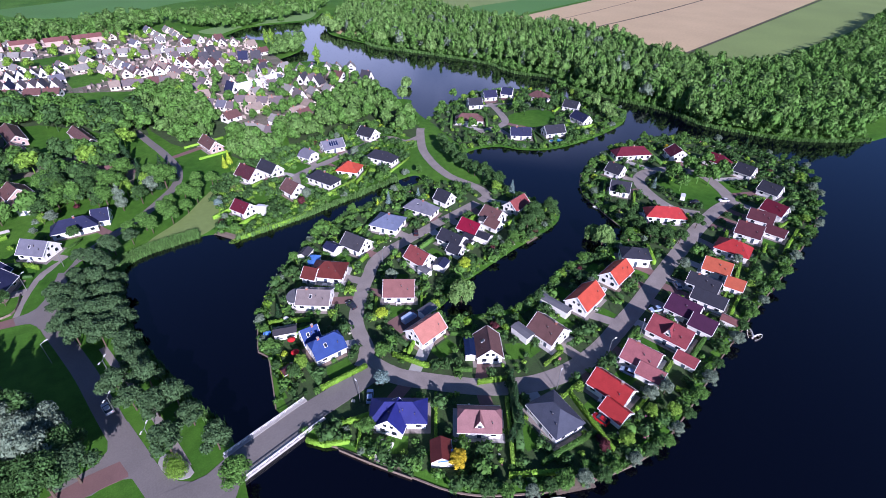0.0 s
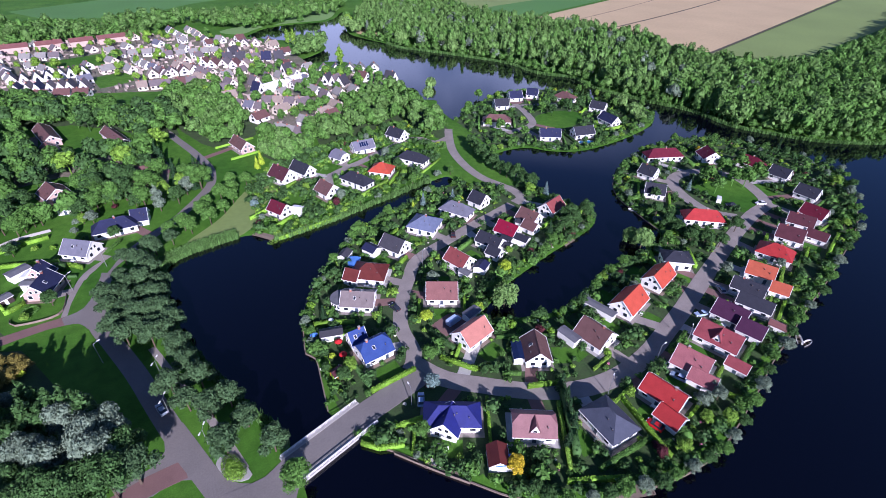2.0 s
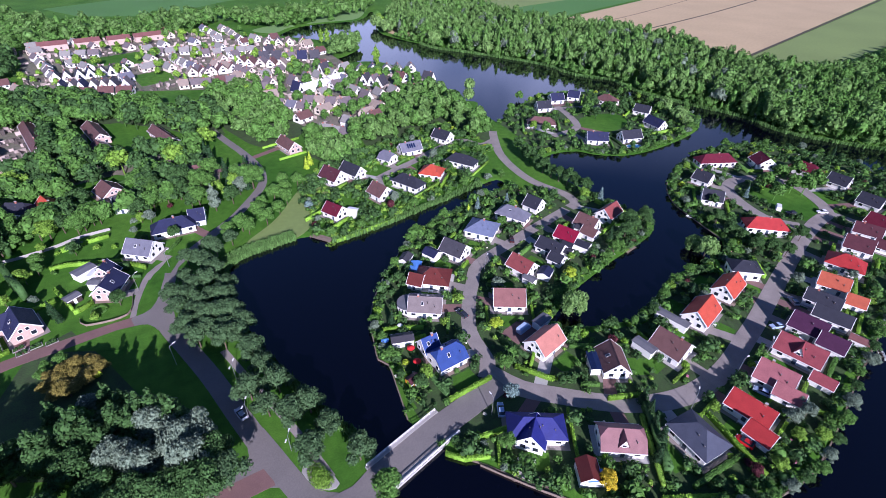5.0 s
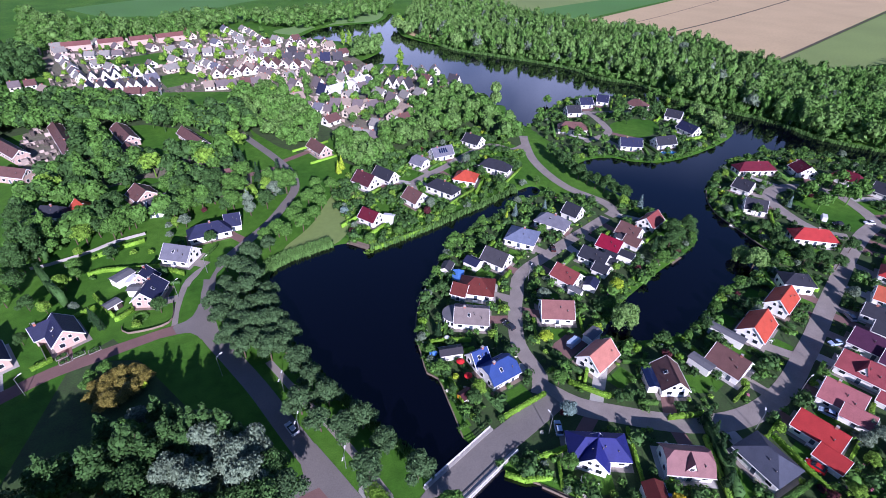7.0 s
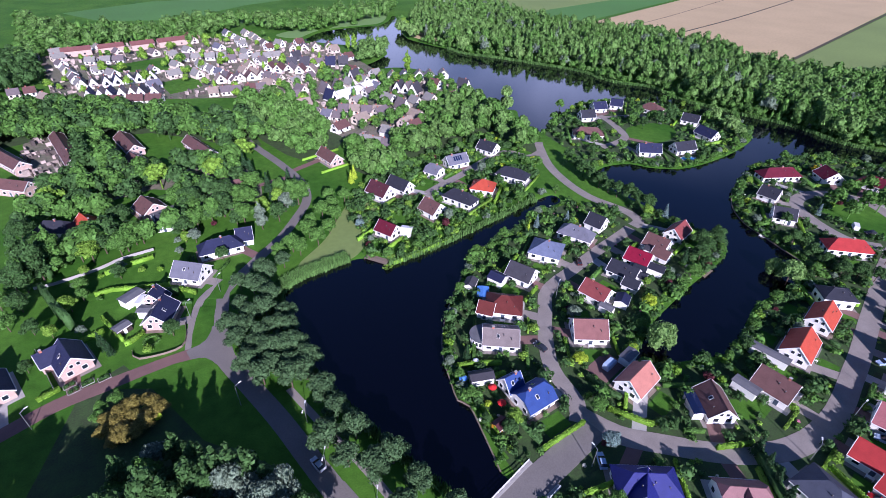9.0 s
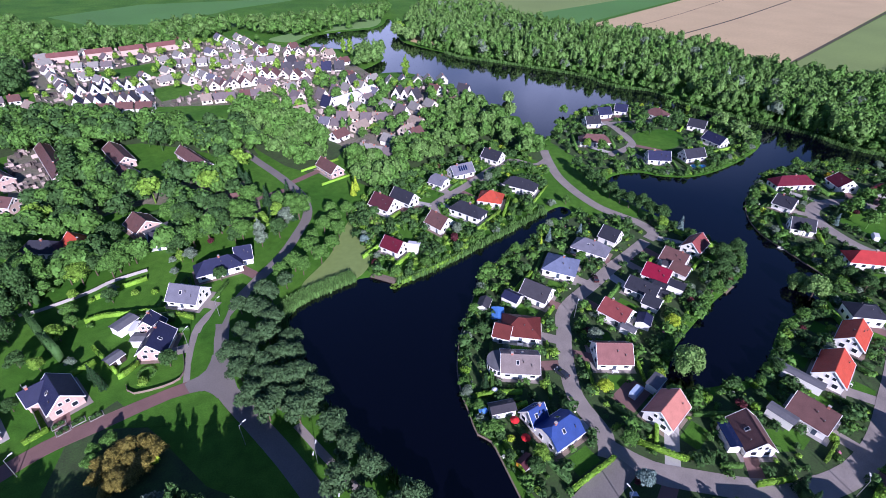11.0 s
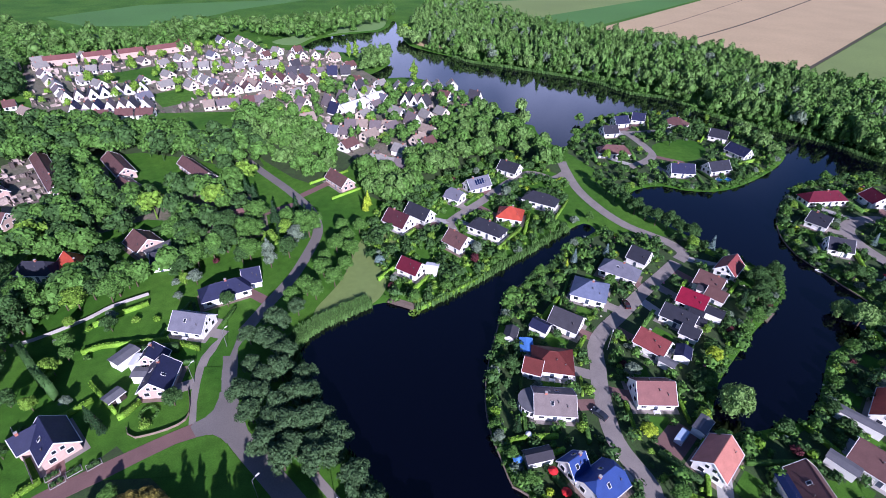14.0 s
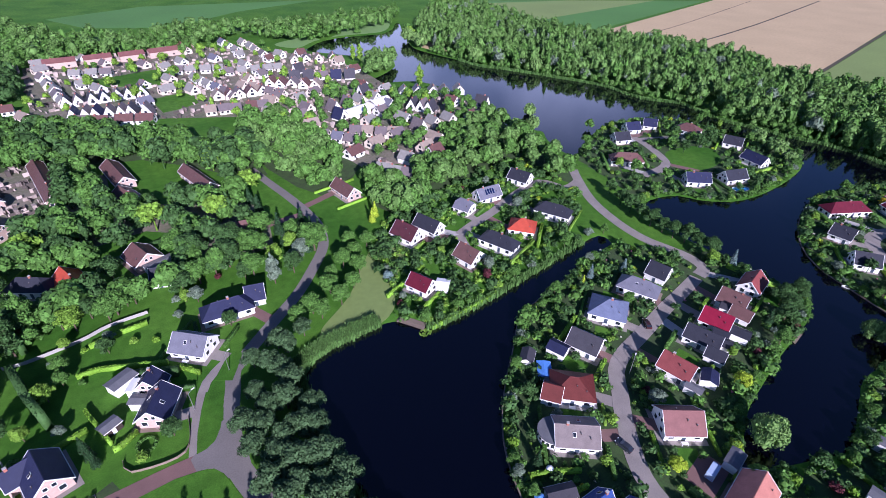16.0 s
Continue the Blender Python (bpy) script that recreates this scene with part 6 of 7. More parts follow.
    ("broad", "dark", 5.4, 212, 1.35, 1, 1.15),
    ("broad", "silver", -7, 84, 1.95, 1, 0.68),
    ("tall", "dark", -11.5, 92, 1.35, 0, 1.2),
    ("tall", "dark", -8.6, 88, 1.25, 1, 1.2),
    ("broad", "dark", -5.6, 79.5, 1.65, 2, 0.8),
    ("tall", "dark", -14, 94.5, 1.4, 2, 1.2),
    ("broad", "olive", -33.5, 123.2, 0.40, 0, 1.4),
    ("broad", "olive", -31.2, 125, 0.44, 1, 1.4),
    ("broad", "olive", -34.2, 128, 0.48, 2, 1.4),
    ("broad", "olive", -29, 125, 0.40, 0, 1.4),
    ("broad", "olive", -31, 121, 0.44, 1, 1.4),
    ("broad", "olive", -34.6, 122, 0.48, 2, 1.4),
    ("broad", "olive", -28.2, 129, 0.40, 0, 1.4),
    ("broad", "olive", -36.8, 127.2, 0.44, 1, 1.4),
    ("broad", "olive", -26.2, 124.6, 0.48, 2, 1.4),
    ("broad", "olive", -32.8, 130, 0.40, 0, 1.4),
    ("broad", "dark", -57.5, 184, 0.9, 0, 1.1),
    ("broad", "mid", -60, 176, 0.8, 1, 1.1),
    ("fir", "fir", -35.6, 151.6, 0.6, 0, 1),
    ("fir", "fir", -36.6, 154.2, 0.65, 1, 1),
    ("fir", "fir", -37.8, 157, 0.6, 2, 1),
    ("broad", "mid", -42, 181, 0.6, 2, 1.1),
    ("broad", "dark", -54, 171, 0.7, 1, 1.1),
    ("willow", "willow", 222, 486, 1.70, 0, 1.2),
    ("willow", "willow", 226, 472, 1.50, 1, 1.2),
    ("willow", "willow", 222, 460, 1.50, 0, 1.1),
    ("broad", "bright", 229, 495, 1.50, 0, 1),
    ("broad", "mid", 233, 507, 1.50, 1, 1),
    ("willow", "willow", 238, 400, 1.60, 1, 1),
    ("tall", "mid", 236, 418, 1.30, 0, 1.2),
    ("broad", "silver", 246, 380, 1.30, 2, 1),
    ("willow", "willow", 261, 352, 1.50, 0, 1),
    ("tall", "mid", 252, 366, 1.20, 1, 1.2),
    ("fir", "mid", 178, 545, 1.30, 0, 1.1),
    ("fir", "mid", 196, 541, 1.60, 1, 1.1),
    ("broad", "mid", 160, 536, 1.00, 1, 1),
    ("fir", "mid", 146, 532, 1.30, 2, 1.1),
    ("willow", "willow", 196, 282, 1.20, 0, 1),
    ("willow", "willow", 270, 172, 1.20, 0, 1.1),
    ("willow", "willow", 275, 186, 1.20, 1, 1.1),
    ("willow", "willow", 180.8, 261.1, 1.15, 0, 1),
    ("willow", "willow", 97.8, 79.2, 1.25, 1, 1),
    ("willow", "willow", 161.2, 82.7, 1.01, 0, 1),
    ("willow", "willow", 160.9, 77.5, 1.20, 0, 1),
    ("broad", "dark", 160.1, 184.7, 0.87, 0, 1),
    ("broad", "dark", 156.3, 175.3, 0.95, 1, 1),
    ("broad", "dark", 155.1, 169.1, 1.03, 2, 1),
    ("broad", "dark", 153.9, 163.2, 0.91, 0, 1),
    ("broad", "dark", 153.6, 157.6, 0.99, 1, 1),
    ("broad", "dark", 153.6, 152, 0.87, 2, 1),
    ("broad", "dark", 154, 147.4, 0.95, 0, 1),
    ("broad", "dark", 155.1, 143, 1.03, 1, 1),
    ("broad", "dark", 155.1, 137.9, 0.91, 2, 1),
    ("broad", "dark", 155.8, 133, 0.99, 0, 1),
    ("broad", "dark", 149.6, 101.1, 0.87, 0, 1),
    ("broad", "dark", 158.4, 103.7, 0.95, 1, 1),
    ("broad", "dark", 150.9, 104.7, 1.03, 2, 1),
    ("broad", "dark", 143.3, 99.4, 0.91, 0, 1),
    ("broad", "mid", 32, 186.8, 0.85, 0, 1),
    ("broad", "mid", 38.4, 192.6, 0.92, 1, 1),
    ("broad", "mid", 45.1, 203.4, 0.82, 2, 1),
    ("broad", "mid", 44, 195.5, 0.88, 0, 1),
    ("broad", "mid", 50.6, 200.3, 0.78, 1, 1),
    ("broad", "mid", 230.7, 96.6, 1.06, 0, 1),
    ("broad", "mid", 236.6, 88.2, 1.15, 1, 1),
    ("broad", "mid", 239.6, 84.5, 1.24, 2, 1),
    ("broad", "mid", 223.5, 88, 1.10, 0, 1),
    ("broad", "mid", 249.5, 85, 1.20, 1, 1),
    ("broad", "mid", 243.4, 97.8, 1.06, 2, 1),
    ("broad", "mid", 253.4, 95.3, 1.15, 0, 1),
    ("broad", "dark", 231.1, 206.4, 0.83, 0, 1),
    ("broad", "dark", 228.5, 197.2, 0.90, 1, 1),
    ("broad", "dark", 242.2, 198.4, 0.97, 2, 1),
    ("broad", "dark", 243.2, 213.8, 0.86, 0, 1),
    ("broad", "dark", 252.9, 198.9, 0.94, 1, 1),
    ("broad", "dark", 195.1, 98.2, 0.74, 0, 1),
    ("broad", "dark", 184.3, 89.1, 0.80, 1, 1),
    ("broad", "dark", 182.2, 66, 0.86, 2, 1),
    ("broad", "dark", 185.5, 62.2, 0.77, 0, 1),
    ("broad", "dark", 200.7, 65.2, 0.83, 1, 1),
    ("broad", "dark", 179.9, 75.8, 0.74, 2, 1),
    ("broad", "dark", 178.6, 69.6, 0.80, 0, 1),
    ("broad", "dark", 179.5, 80.9, 0.86, 1, 1),
    ("broad", "lime", 72.9, 85.6, 0.51, 0, 1.15),
    ("broad", "lime", 108.2, 91.9, 0.62, 0, 1.15),
    ("fir", "lime", 101.7, 143, 0.60, 0, 1),
    ("broad", "bluegreen", 48, 178.2, 0.55, 0, 1),
    ("broad", "bluegreen", 61.3, 63, 0.66, 0, 1),
    ("broad", "yellow", 64.9, 34.3, 0.57, 0, 1.3),
    ("broad", "lime", 89.7, 81.4, 0.37, 0, 1),
    ("broad", "yellow", 254.9, 117.7, 0.55, 0, 1),
    ("tall", "bright", 151.2, 446.1, 1.10, 0, 1),
    ("tall", "bright", 153.9, 438.7, 1.20, 1, 1),
    ("tall", "bright", 163.5, 360.5, 1.30, 2, 1),
    ("fir", "fir", 22.1, 251.9, 0.92, 0, 1),
    ("fir", "fir", 23.2, 242.9, 1.00, 1, 1),
    ("fir", "fir", 25.7, 223.8, 1.08, 2, 1),
    ("fir", "fir", 25.2, 215, 0.96, 0, 1),
    ("fir", "fir", 34.5, 223.6, 1.04, 1, 1),
    ("fir", "fir", 36, 217.9, 0.92, 2, 1),
    ("fir", "fir", 31.1, 207.1, 1.00, 0, 1),
    ("fir", "fir", 37.4, 212.4, 1.08, 1, 1),
    ("fir", "fir", 87.5, 41.7, 0.69, 0, 1),
    ("fir", "fir", 85, 38.5, 0.75, 1, 1),
    ("fir", "fir", 83.1, 35, 0.81, 2, 1),
    ("fir", "fir", 78.9, 32.4, 0.72, 0, 1),
    ("fir", "fir", 88.9, 44.9, 0.78, 1, 1),
    ("broad", "copper", 95.1, 19.2, 0.46, 0, 1),
    ("shrub", "yellow", 52.2, 93.1, 0.74, 0, 1),
    ("broad", "copper", 76.9, 162.4, 0.55, 0, 1),
    ("fir", "lime", 59.4, 214.3, 0.74, 0, 1),
    ("fir", "lime", 62.3, 217.9, 0.80, 1, 1),
    ("broad", "silver", 122.9, 24.3, 0.55, 0, 1),
    ("broad", "silver", 120.7, 21.5, 0.60, 1, 1),
    ("broad", "silver", 115.4, 22.8, 0.65, 2, 1),
    ("broad", "bright", 111.9, 19.2, 0.55, 0, 1),
    ("broad", "bright", 116.6, 16.3, 0.60, 1, 1),
    ("broad", "mid", 23.5, 56.4, 1.06, 0, 1),
    ("shrub", "silver", 48.4, 48.9, 1.10, 0, 1),
    ("broad", "mid", -50.9, 215.5, 0.92, 0, 1),
    ("broad", "mid", -42.2, 204.5, 1.00, 1, 1),
    ("broad", "mid", -30.6, 202.1, 1.08, 2, 1),
    ("broad", "mid", -25.7, 206.9, 0.96, 0, 1),
    ("broad", "dark", -54.9, 212, 1.20, 0, 1),
    ("broad", "dark", -50.6, 206.6, 1.30, 1, 1),
    # big trees added mostly out of view, for the wide shadow they cast
    ("broad", "dark", -50, 88, 2.30, 0, 0.9),
    ("broad", "dark", -44, 82, 2.20, 1, 0.9),
    ("broad", "dark", -58, 96, 2.30, 2, 0.9),
    ("broad", "dark", -37, 77, 2.10, 0, 0.9),
    ("broad", "dark", -64, 104, 2.20, 1, 0.9),
    ("broad", "dark", -30, 71, 2.00, 2, 0.9),
    ("broad", "dark", -72, 112, 2.20, 0, 0.9),
    ("broad", "mid", -24.4, 502.2, 0.78, 0, 1),
    ("broad", "mid", -3.3, 484.7, 0.85, 1, 1),
    ("broad", "mid", 19.4, 450.7, 0.92, 2, 1),
    ("broad", "mid", 23, 426.7, 0.82, 0, 1),
    ("broad", "mid", 23.8, 464.3, 0.88, 1, 1),
    ("broad", "mid", 59.9, 533.3, 0.78, 2, 1),
    ("broad", "mid", 99.6, 520.9, 0.85, 0, 1),
    ("broad", "mid", 94.2, 492.4, 0.92, 1, 1),
    ("broad", "mid", 59.4, 466.9, 0.82, 2, 1),
    ("broad", "mid", 48, 357.5, 0.88, 0, 1),
    ("broad", "mid", 59.4, 357, 0.78, 1, 1),
    ("broad", "mid", 71.9, 358.5, 0.85, 2, 1),
    ("broad", "bright", 21.5, 423.3, 0.74, 0, 1),
    ("broad", "bright", 61.9, 337.2, 0.80, 1, 1),
    ("broad", "bright", 41.1, 355.7, 0.86, 2, 1),
    ("broad", "bright", 65.2, 508.7, 0.77, 0, 1),
    ("broad", "bright", 120.3, 348.9, 0.83, 1, 1),
    ("broad", "mid", 190.8, 230.3, 0.78, 0, 1),
    ("broad", "mid", 210.3, 246.3, 0.85, 1, 1),
    ("broad", "mid", 234, 208.6, 0.92, 2, 1),
    ("broad", "mid", 242.7, 203.7, 0.82, 0, 1),
    ("broad", "mid", 226.2, 203.8, 0.88, 1, 1),
    ("broad", "mid", 277.2, 199, 0.78, 2, 1),
    ("broad", "mid", 271.4, 187.7, 0.85, 0, 1),
    ("broad", "mid", 186.3, 193.4, 0.92, 1, 1),
    ("broad", "mid", 192.6, 180.6, 0.82, 2, 1),
    ("broad", "mid", 287.4, 225.6, 0.88, 0, 1),
    ("broad", "mid", 275, 221.2, 0.78, 1, 1),
    ("broad", "mid", 182.7, 221.6, 0.85, 2, 1),
    ("willow", "willow", 265.4, 162.5, 0.92, 0, 1),
    ("broad", "bright", 212.2, 237.6, 0.55, 0, 1),
    ("broad", "bright", 284.4, 213.3, 0.60, 1, 1),
]

def grove(rows, leafy, label):
    """Far trees of one leaf colour, past counting, as one mesh of crowns and stems."""
    V, Q, off = [], [], 0
    for form, _, x, y, s, v, w in rows:
        r = np.random.default_rng(v + len(form))
        crown, quads = sprays(lobes_for(form, r), 420, 0.42, r, 0.9 if form == "willow" else 0.0)
        tv, tf = limb((0, 0, -0.3), (0, 0, 4.5), 0.22, 0.12)
        pts = np.concatenate([crown, np.array([tuple(p) for p in tv])])
        qs = np.concatenate([quads, np.array(tf) + len(crown)])
        an = (x * 12.9 + y * 7.3) % 6.28
        c, sn = math.cos(an) * s * w, math.sin(an) * s * w
        V.append(np.stack([pts[:, 0] * c - pts[:, 1] * sn + x, pts[:, 0] * sn + pts[:, 1] * c + y, pts[:, 2] * s + ground_z(x, y) - 0.06 * s], 1))
        Q.append(qs + off)
        off += len(pts)
    tagged(put("trees", fast_mesh("trees", np.concatenate(V), np.concatenate(Q), LEAVES[leafy]), None), label, "trees", kind="stuff")


def far_off(x, y):
    return math.hypot(x, y - 25) > 205


for form, leafy, x, y, s, v, w in TREE_ROWS:
    if not far_off(x, y):
        tree(form, leafy, x, y, s, v, wide=w)
for leafy in sorted({row[1] for row in TREE_ROWS if far_off(row[2], row[3])}):
    grove([row for row in TREE_ROWS if row[1] == leafy and far_off(row[2], row[3])], leafy, f"{LEAF_WORDS[leafy]} trees along the far shores and streets")

# trees standing at the water's edge of the outer shore
edge = smooth(SHORE_SOUTH[6:26], 13.0)
for k, p in enumerate(edge):
    q = p + rng.uniform(-0.5, 0.5, 2)
    if cell(*q):
        tree("broad", ("dark", "mid", "silver")[k % 3], q[0], q[1], rng.uniform(0.4, 0.6), k % 3, wide=1.2, group="shore trees")
for line, step in ((SHORE_A_WEST[1:14], 8.0), (SHORE_SOUTH[26:43], 7.0), (SHORE_A_EAST[0:9], 9.0), (SHORE_A_EAST[16:30], 8.0), (SHORE_WEST[17:24], 8.0)):
    pl = smooth(line, step)
    for k, p in enumerate(pl):
        ins = [p + np.array(o) for o in ((2.4, 0), (-2.4, 0), (0, 2.4), (0, -2.4))]
        ins = [q for q in ins if clear_of(q[0], q[1], 0.5, 0.5, 0.9)]
        if ins:
            q = ins[k % len(ins)]
            if k % 3:
                tree("shrub", ("mid", "bright", "dark", "silver")[k % 4], q[0], q[1], rng.uniform(1.2, 2.0), k % 2)
            else:
                tree("broad", ("mid", "bright", "dark")[k % 3], q[0], q[1], rng.uniform(0.4, 0.7), k % 3)

# garden trees and shrubs
for ring, count in ((ISLES[0], 190), (ISLES[1], 50), (MIDLAND, 70), (WESTLAND, 24)):
    for x, y in scatter(ring, 2.8, rng, 4000, count, road_gap=0.8, house_gap=1.2, shore_gap=1.0):
        r = rng.random()
        if r < 0.2:
            tree("broad", ("mid", "bright", "dark", "silver")[rng.integers(4)], x, y, rng.uniform(0.4, 0.75), int(rng.integers(3)))
        elif r < 0.27:
            tree("fir", ("fir", "bluegreen", "fir", "dark")[rng.integers(4)], x, y, rng.uniform(0.4, 0.8), 0)
        else:
            tree("shrub", ("mid", "bright", "dark", "hedge", "lime", "silver", "mid", "dark", "bright", "copper", "hedge")[rng.integers(11)], x, y, rng.uniform(0.8, 1.7), int(rng.integers(2)))


def planting(ring, count, leafy, seed, label, low=0.5, high=1.3, gap=0.4, within=99.0):
    """Dense low planting that nobody could count."""
    r = np.random.default_rng(seed)
    ring = np.array(ring, float)
    lo, hi = ring.min(0), ring.max(0)
    bases = [sprays(lobes_for("shrub", r), 60, 0.24, r, one=True, core=(6, 4)) for _ in range(4)]
    V, Q, off, made = [], [], 0, 0
    for x, y in r.uniform(lo, hi, (count * (6 if within > 50 else 40), 2)):
        if made >= count:
            break
        if not inside(np.array(x), np.array(y), ring) or not clear_of(x, y, gap, 0.5 + gap, 0.2) or shore_map[cell(x, y)] > within:
            continue
        v, q = bases[r.integers(4)]
        s_, an = r.uniform(low, high), r.uniform(0, 6.28)
        c, sn = math.cos(an) * s_, math.sin(an) * s_
        V.append(np.stack([v[:, 0] * c - v[:, 1] * sn + x, v[:, 0] * sn + v[:, 1] * c + y, v[:, 2] * s_ + ground_z(x, y) - 0.08], 1))
        Q.append(q + off)
        off += len(v)
        made += 1
    if V:
        ob = put("planting", fast_mesh("planting", np.concatenate(V), np.concatenate(Q), LEAVES[leafy]), None)
        tagged(ob, label, "planting", kind="stuff")


planting(ISLES[0], 480, "mid", 41, "dense mid green garden planting")
planting(ISLES[0], 480, "dark", 42, "dense dark green garden planting", 0.6, 1.6)
planting(ISLES[0], 280, "bright", 43, "bright green garden planting", 0.4, 1.0)
planting(ISLES[0], 60, "bloom", 47, "white flowering garden planting", 0.25, 0.6)
planting(ISLES[0], 50, "pink", 48, "pink flowering garden planting", 0.25, 0.5)
planting(ISLES[0], 260, "dark", 49, "tall dark green garden bushes", 1.2, 2.3, 1.3)
planting(ISLES[0], 150, "mid", 53, "tall green garden bushes", 1.2, 2.5, 1.3)
planting(ISLES[1], 110, "dark", 54, "tall dark bushes on the small peninsula", 1.2, 2.5, 1.3)
planting(MIDLAND, 160, "dark", 55, "tall dark green bushes round the houses", 1.2, 2.6, 1.3)
planting(ISLES[0], 300, "mid", 56, "green bushes along the water's edge", 0.6, 1.5, 0.4, 3.2)
planting(ISLES[0], 220, "dark", 59, "dark bushes along the water's edge", 0.6, 1.6, 0.4, 3.2)
planting(ISLES[1], 150, "mid", 60, "bushes along the small peninsula's shore", 0.5, 1.4, 0.4, 3.2)
planting(ISLES[1], 260, "mid", 44, "dense green planting on the small peninsula", 0.6, 1.8)
planting(MIDLAND, 420, "mid", 45, "dense green planting round the houses", 0.6, 1.7)
planting(MIDLAND, 200, "bright", 46, "bright green planting along the shore", 0.6, 1.4)


def clear_wood(x, y):
    """Room for a tree: clear of roads and shores, and of the front of houses."""
    return clear_of(x, y, 1.5, 2.0, 1.5) and clear_of(x + 2.5, y + 3.5, -9, 1.5, -9) if cell(x, y) else True


forest("woods", WOOD_BAND, 4.6, 9, 14, "dense green band of trees behind the village", 51, ("mid",), 150, 4000, 420, clear_wood)
forest("woods", WOOD_BAND, 6.0, 9, 15, "darker trees in the band behind the village", 52, ("dark",), 80, 3000, 420, clear_wood)
forest("woods", WOOD_BAND_FAR, 7.0, 6, 10, "green trees among the older houses", 57, ("mid",), 95, 5000, 300, clear_wood)
forest("woods", OLD_QUARTER, 9.0, 5, 9, "scattered bright green trees among the older houses", 58, ("bright",), 85, 5000, 240, clear_wood)
forest("woods", WOOD_SPIT, 5.0, 9, 15, "dense green trees on a spit in the lake", 60, ("copse",), 30, 1500, 300)
forest("woods", WOOD_LEFT, 5.5, 8, 13, "dense dark trees beyond the older houses", 59, ("dark",), 120, 4000, 300, clear_wood)
WOOD_COURTS = [(-62.6, 258), (-45.6, 249), (-32.5, 233), (-6.4, 224.8), (8, 208), (-22.7, 203.5), (-45, 203.3), (-57.5, 196)]
for k, (ring, most) in enumerate(((WOOD_WEST, 62), (WOOD_COURTS, 30), (WOOD_MID, 80), (WOOD_MID_EAST, 44), (WOOD_CAUSEWAY, 90))):
    forest("woods", ring, 4.8, 7, 13, "leafy trees crowding round the houses", 70 + k, ("mid",), int(most * 0.55), 3000, 460, clear_wood)
    forest("woods", ring, 4.8, 7, 13, "more leafy trees crowding round the houses", 80 + k, ("dark",) if k < 2 else ("copse",), int(most * 0.45), 3000, 460, clear_wood)
for ring, gap, lo, hi, most in ((WOOD_SIDE, 6.0, 1.0, 1.5, 8), (YARD_TREES, 7.0, 0.8, 1.1, 8)):
    for k, (x, y) in enumerate(scatter(ring, gap, rng, 1500, most, road_gap=1.6, house_gap=2.2, shore_gap=1.5)):
        tree("tall" if rng.random() < 0.18 else "broad", GREENS[rng.integers(len(GREENS))], x, y, rng.uniform(lo, hi), int(rng.integers(3)))


# ---- meadow strip by the north-west shore ----
patch("meadow", MEADOW_STRIP, 0.02, MEADOW, "dry olive green meadow beside the reeds", "meadow", True)

# ---- reeds along the north-west shore ----
def reed_belt(pts, wide, count, seed):
    r = np.random.default_rng(seed)
    line = smooth(pts, 1.0)
    tg = np.gradient(line, axis=0)
    tg /= np.linalg.norm(tg, axis=1)[:, None]
    k = r.integers(0, len(line), count)
    p = line[k] + np.stack([-tg[k][:, 1], tg[k][:, 0]], 1) * r.uniform(-0.6, wide, (count, 1)) + r.normal(scale=0.4, size=(count, 2))
    h = r.uniform(0.9, 1.8, count)
    an = r.uniform(0, 6.28, count)
    w = r.uniform(0.08, 0.2, count)
    dx, dy = np.cos(an) * w, np.sin(an) * w
    lx, ly = r.normal(scale=0.25, size=(2, count))
    z0 = np.full(count, -0.55)
    q = np.stack([np.stack([p[:, 0] - dx, p[:, 1] - dy, z0], 1), np.stack([p[:, 0] + dx, p[:, 1] + dy, z0], 1),
                  np.stack([p[:, 0] + dx * 0.5 + lx, p[:, 1] + dy * 0.5 + ly, z0 + h + 0.5], 1), np.stack([p[:, 0] - dx * 0.5 + lx, p[:, 1] - dy * 0.5 + ly, z0 + h + 0.4], 1)], 1)
    ob = put("reeds", fast_mesh("reeds", q.reshape(-1, 3), np.arange(count * 4).reshape(-1, 4), LEAVES["reed"]), None)
    return tagged(ob, "belt of pale green reeds along the shore", "reeds", kind="stuff")


reed_belt(SHORE_WEST[9:15], 4.2, 9000, 61)
reed_belt(SHORE_WEST[3:10], 1.2, 3000, 62)
reed_belt(SHORE_WEST[17:23], 1.5, 2500, 63)
reed_belt(SHORE_EAST[4:22], 1.5, 6000, 64)


# ---- quay edging round the peninsulas ----
def revetment(pts, label):
    p = smooth(pts, 2.0)
    tg = np.gradient(p, axis=0)
    tg /= np.linalg.norm(tg, axis=1)[:, None]
    nn = np.stack([-tg[:, 1], tg[:, 0]], 1) * 0.16
    vs, fs = [], []
    for a, b_ in zip(p - nn, p + nn):
        vs += [(*a, -0.05), (*b_, -0.05), (*a, -1.0), (*b_, -1.0)]
    for k in range(0, len(vs) - 4, 4):
        fs += [(k, k + 1, k + 5, k + 4), (k, k + 4, k + 6, k + 2), (k + 1, k + 3, k + 7, k + 5)]
    tagged(put("quay_edge", mesh_of("quay_edge", vs, fs), TIMBER), label, "quay", kind="structure")


revetment(SHORE_A_WEST[2:], "weathered timber edging along the waterline")
revetment(SHORE_SOUTH[:22], "weathered timber edging along the waterline")
revetment(SHORE_SOUTH[28:36], "weathered timber edging along the waterline")


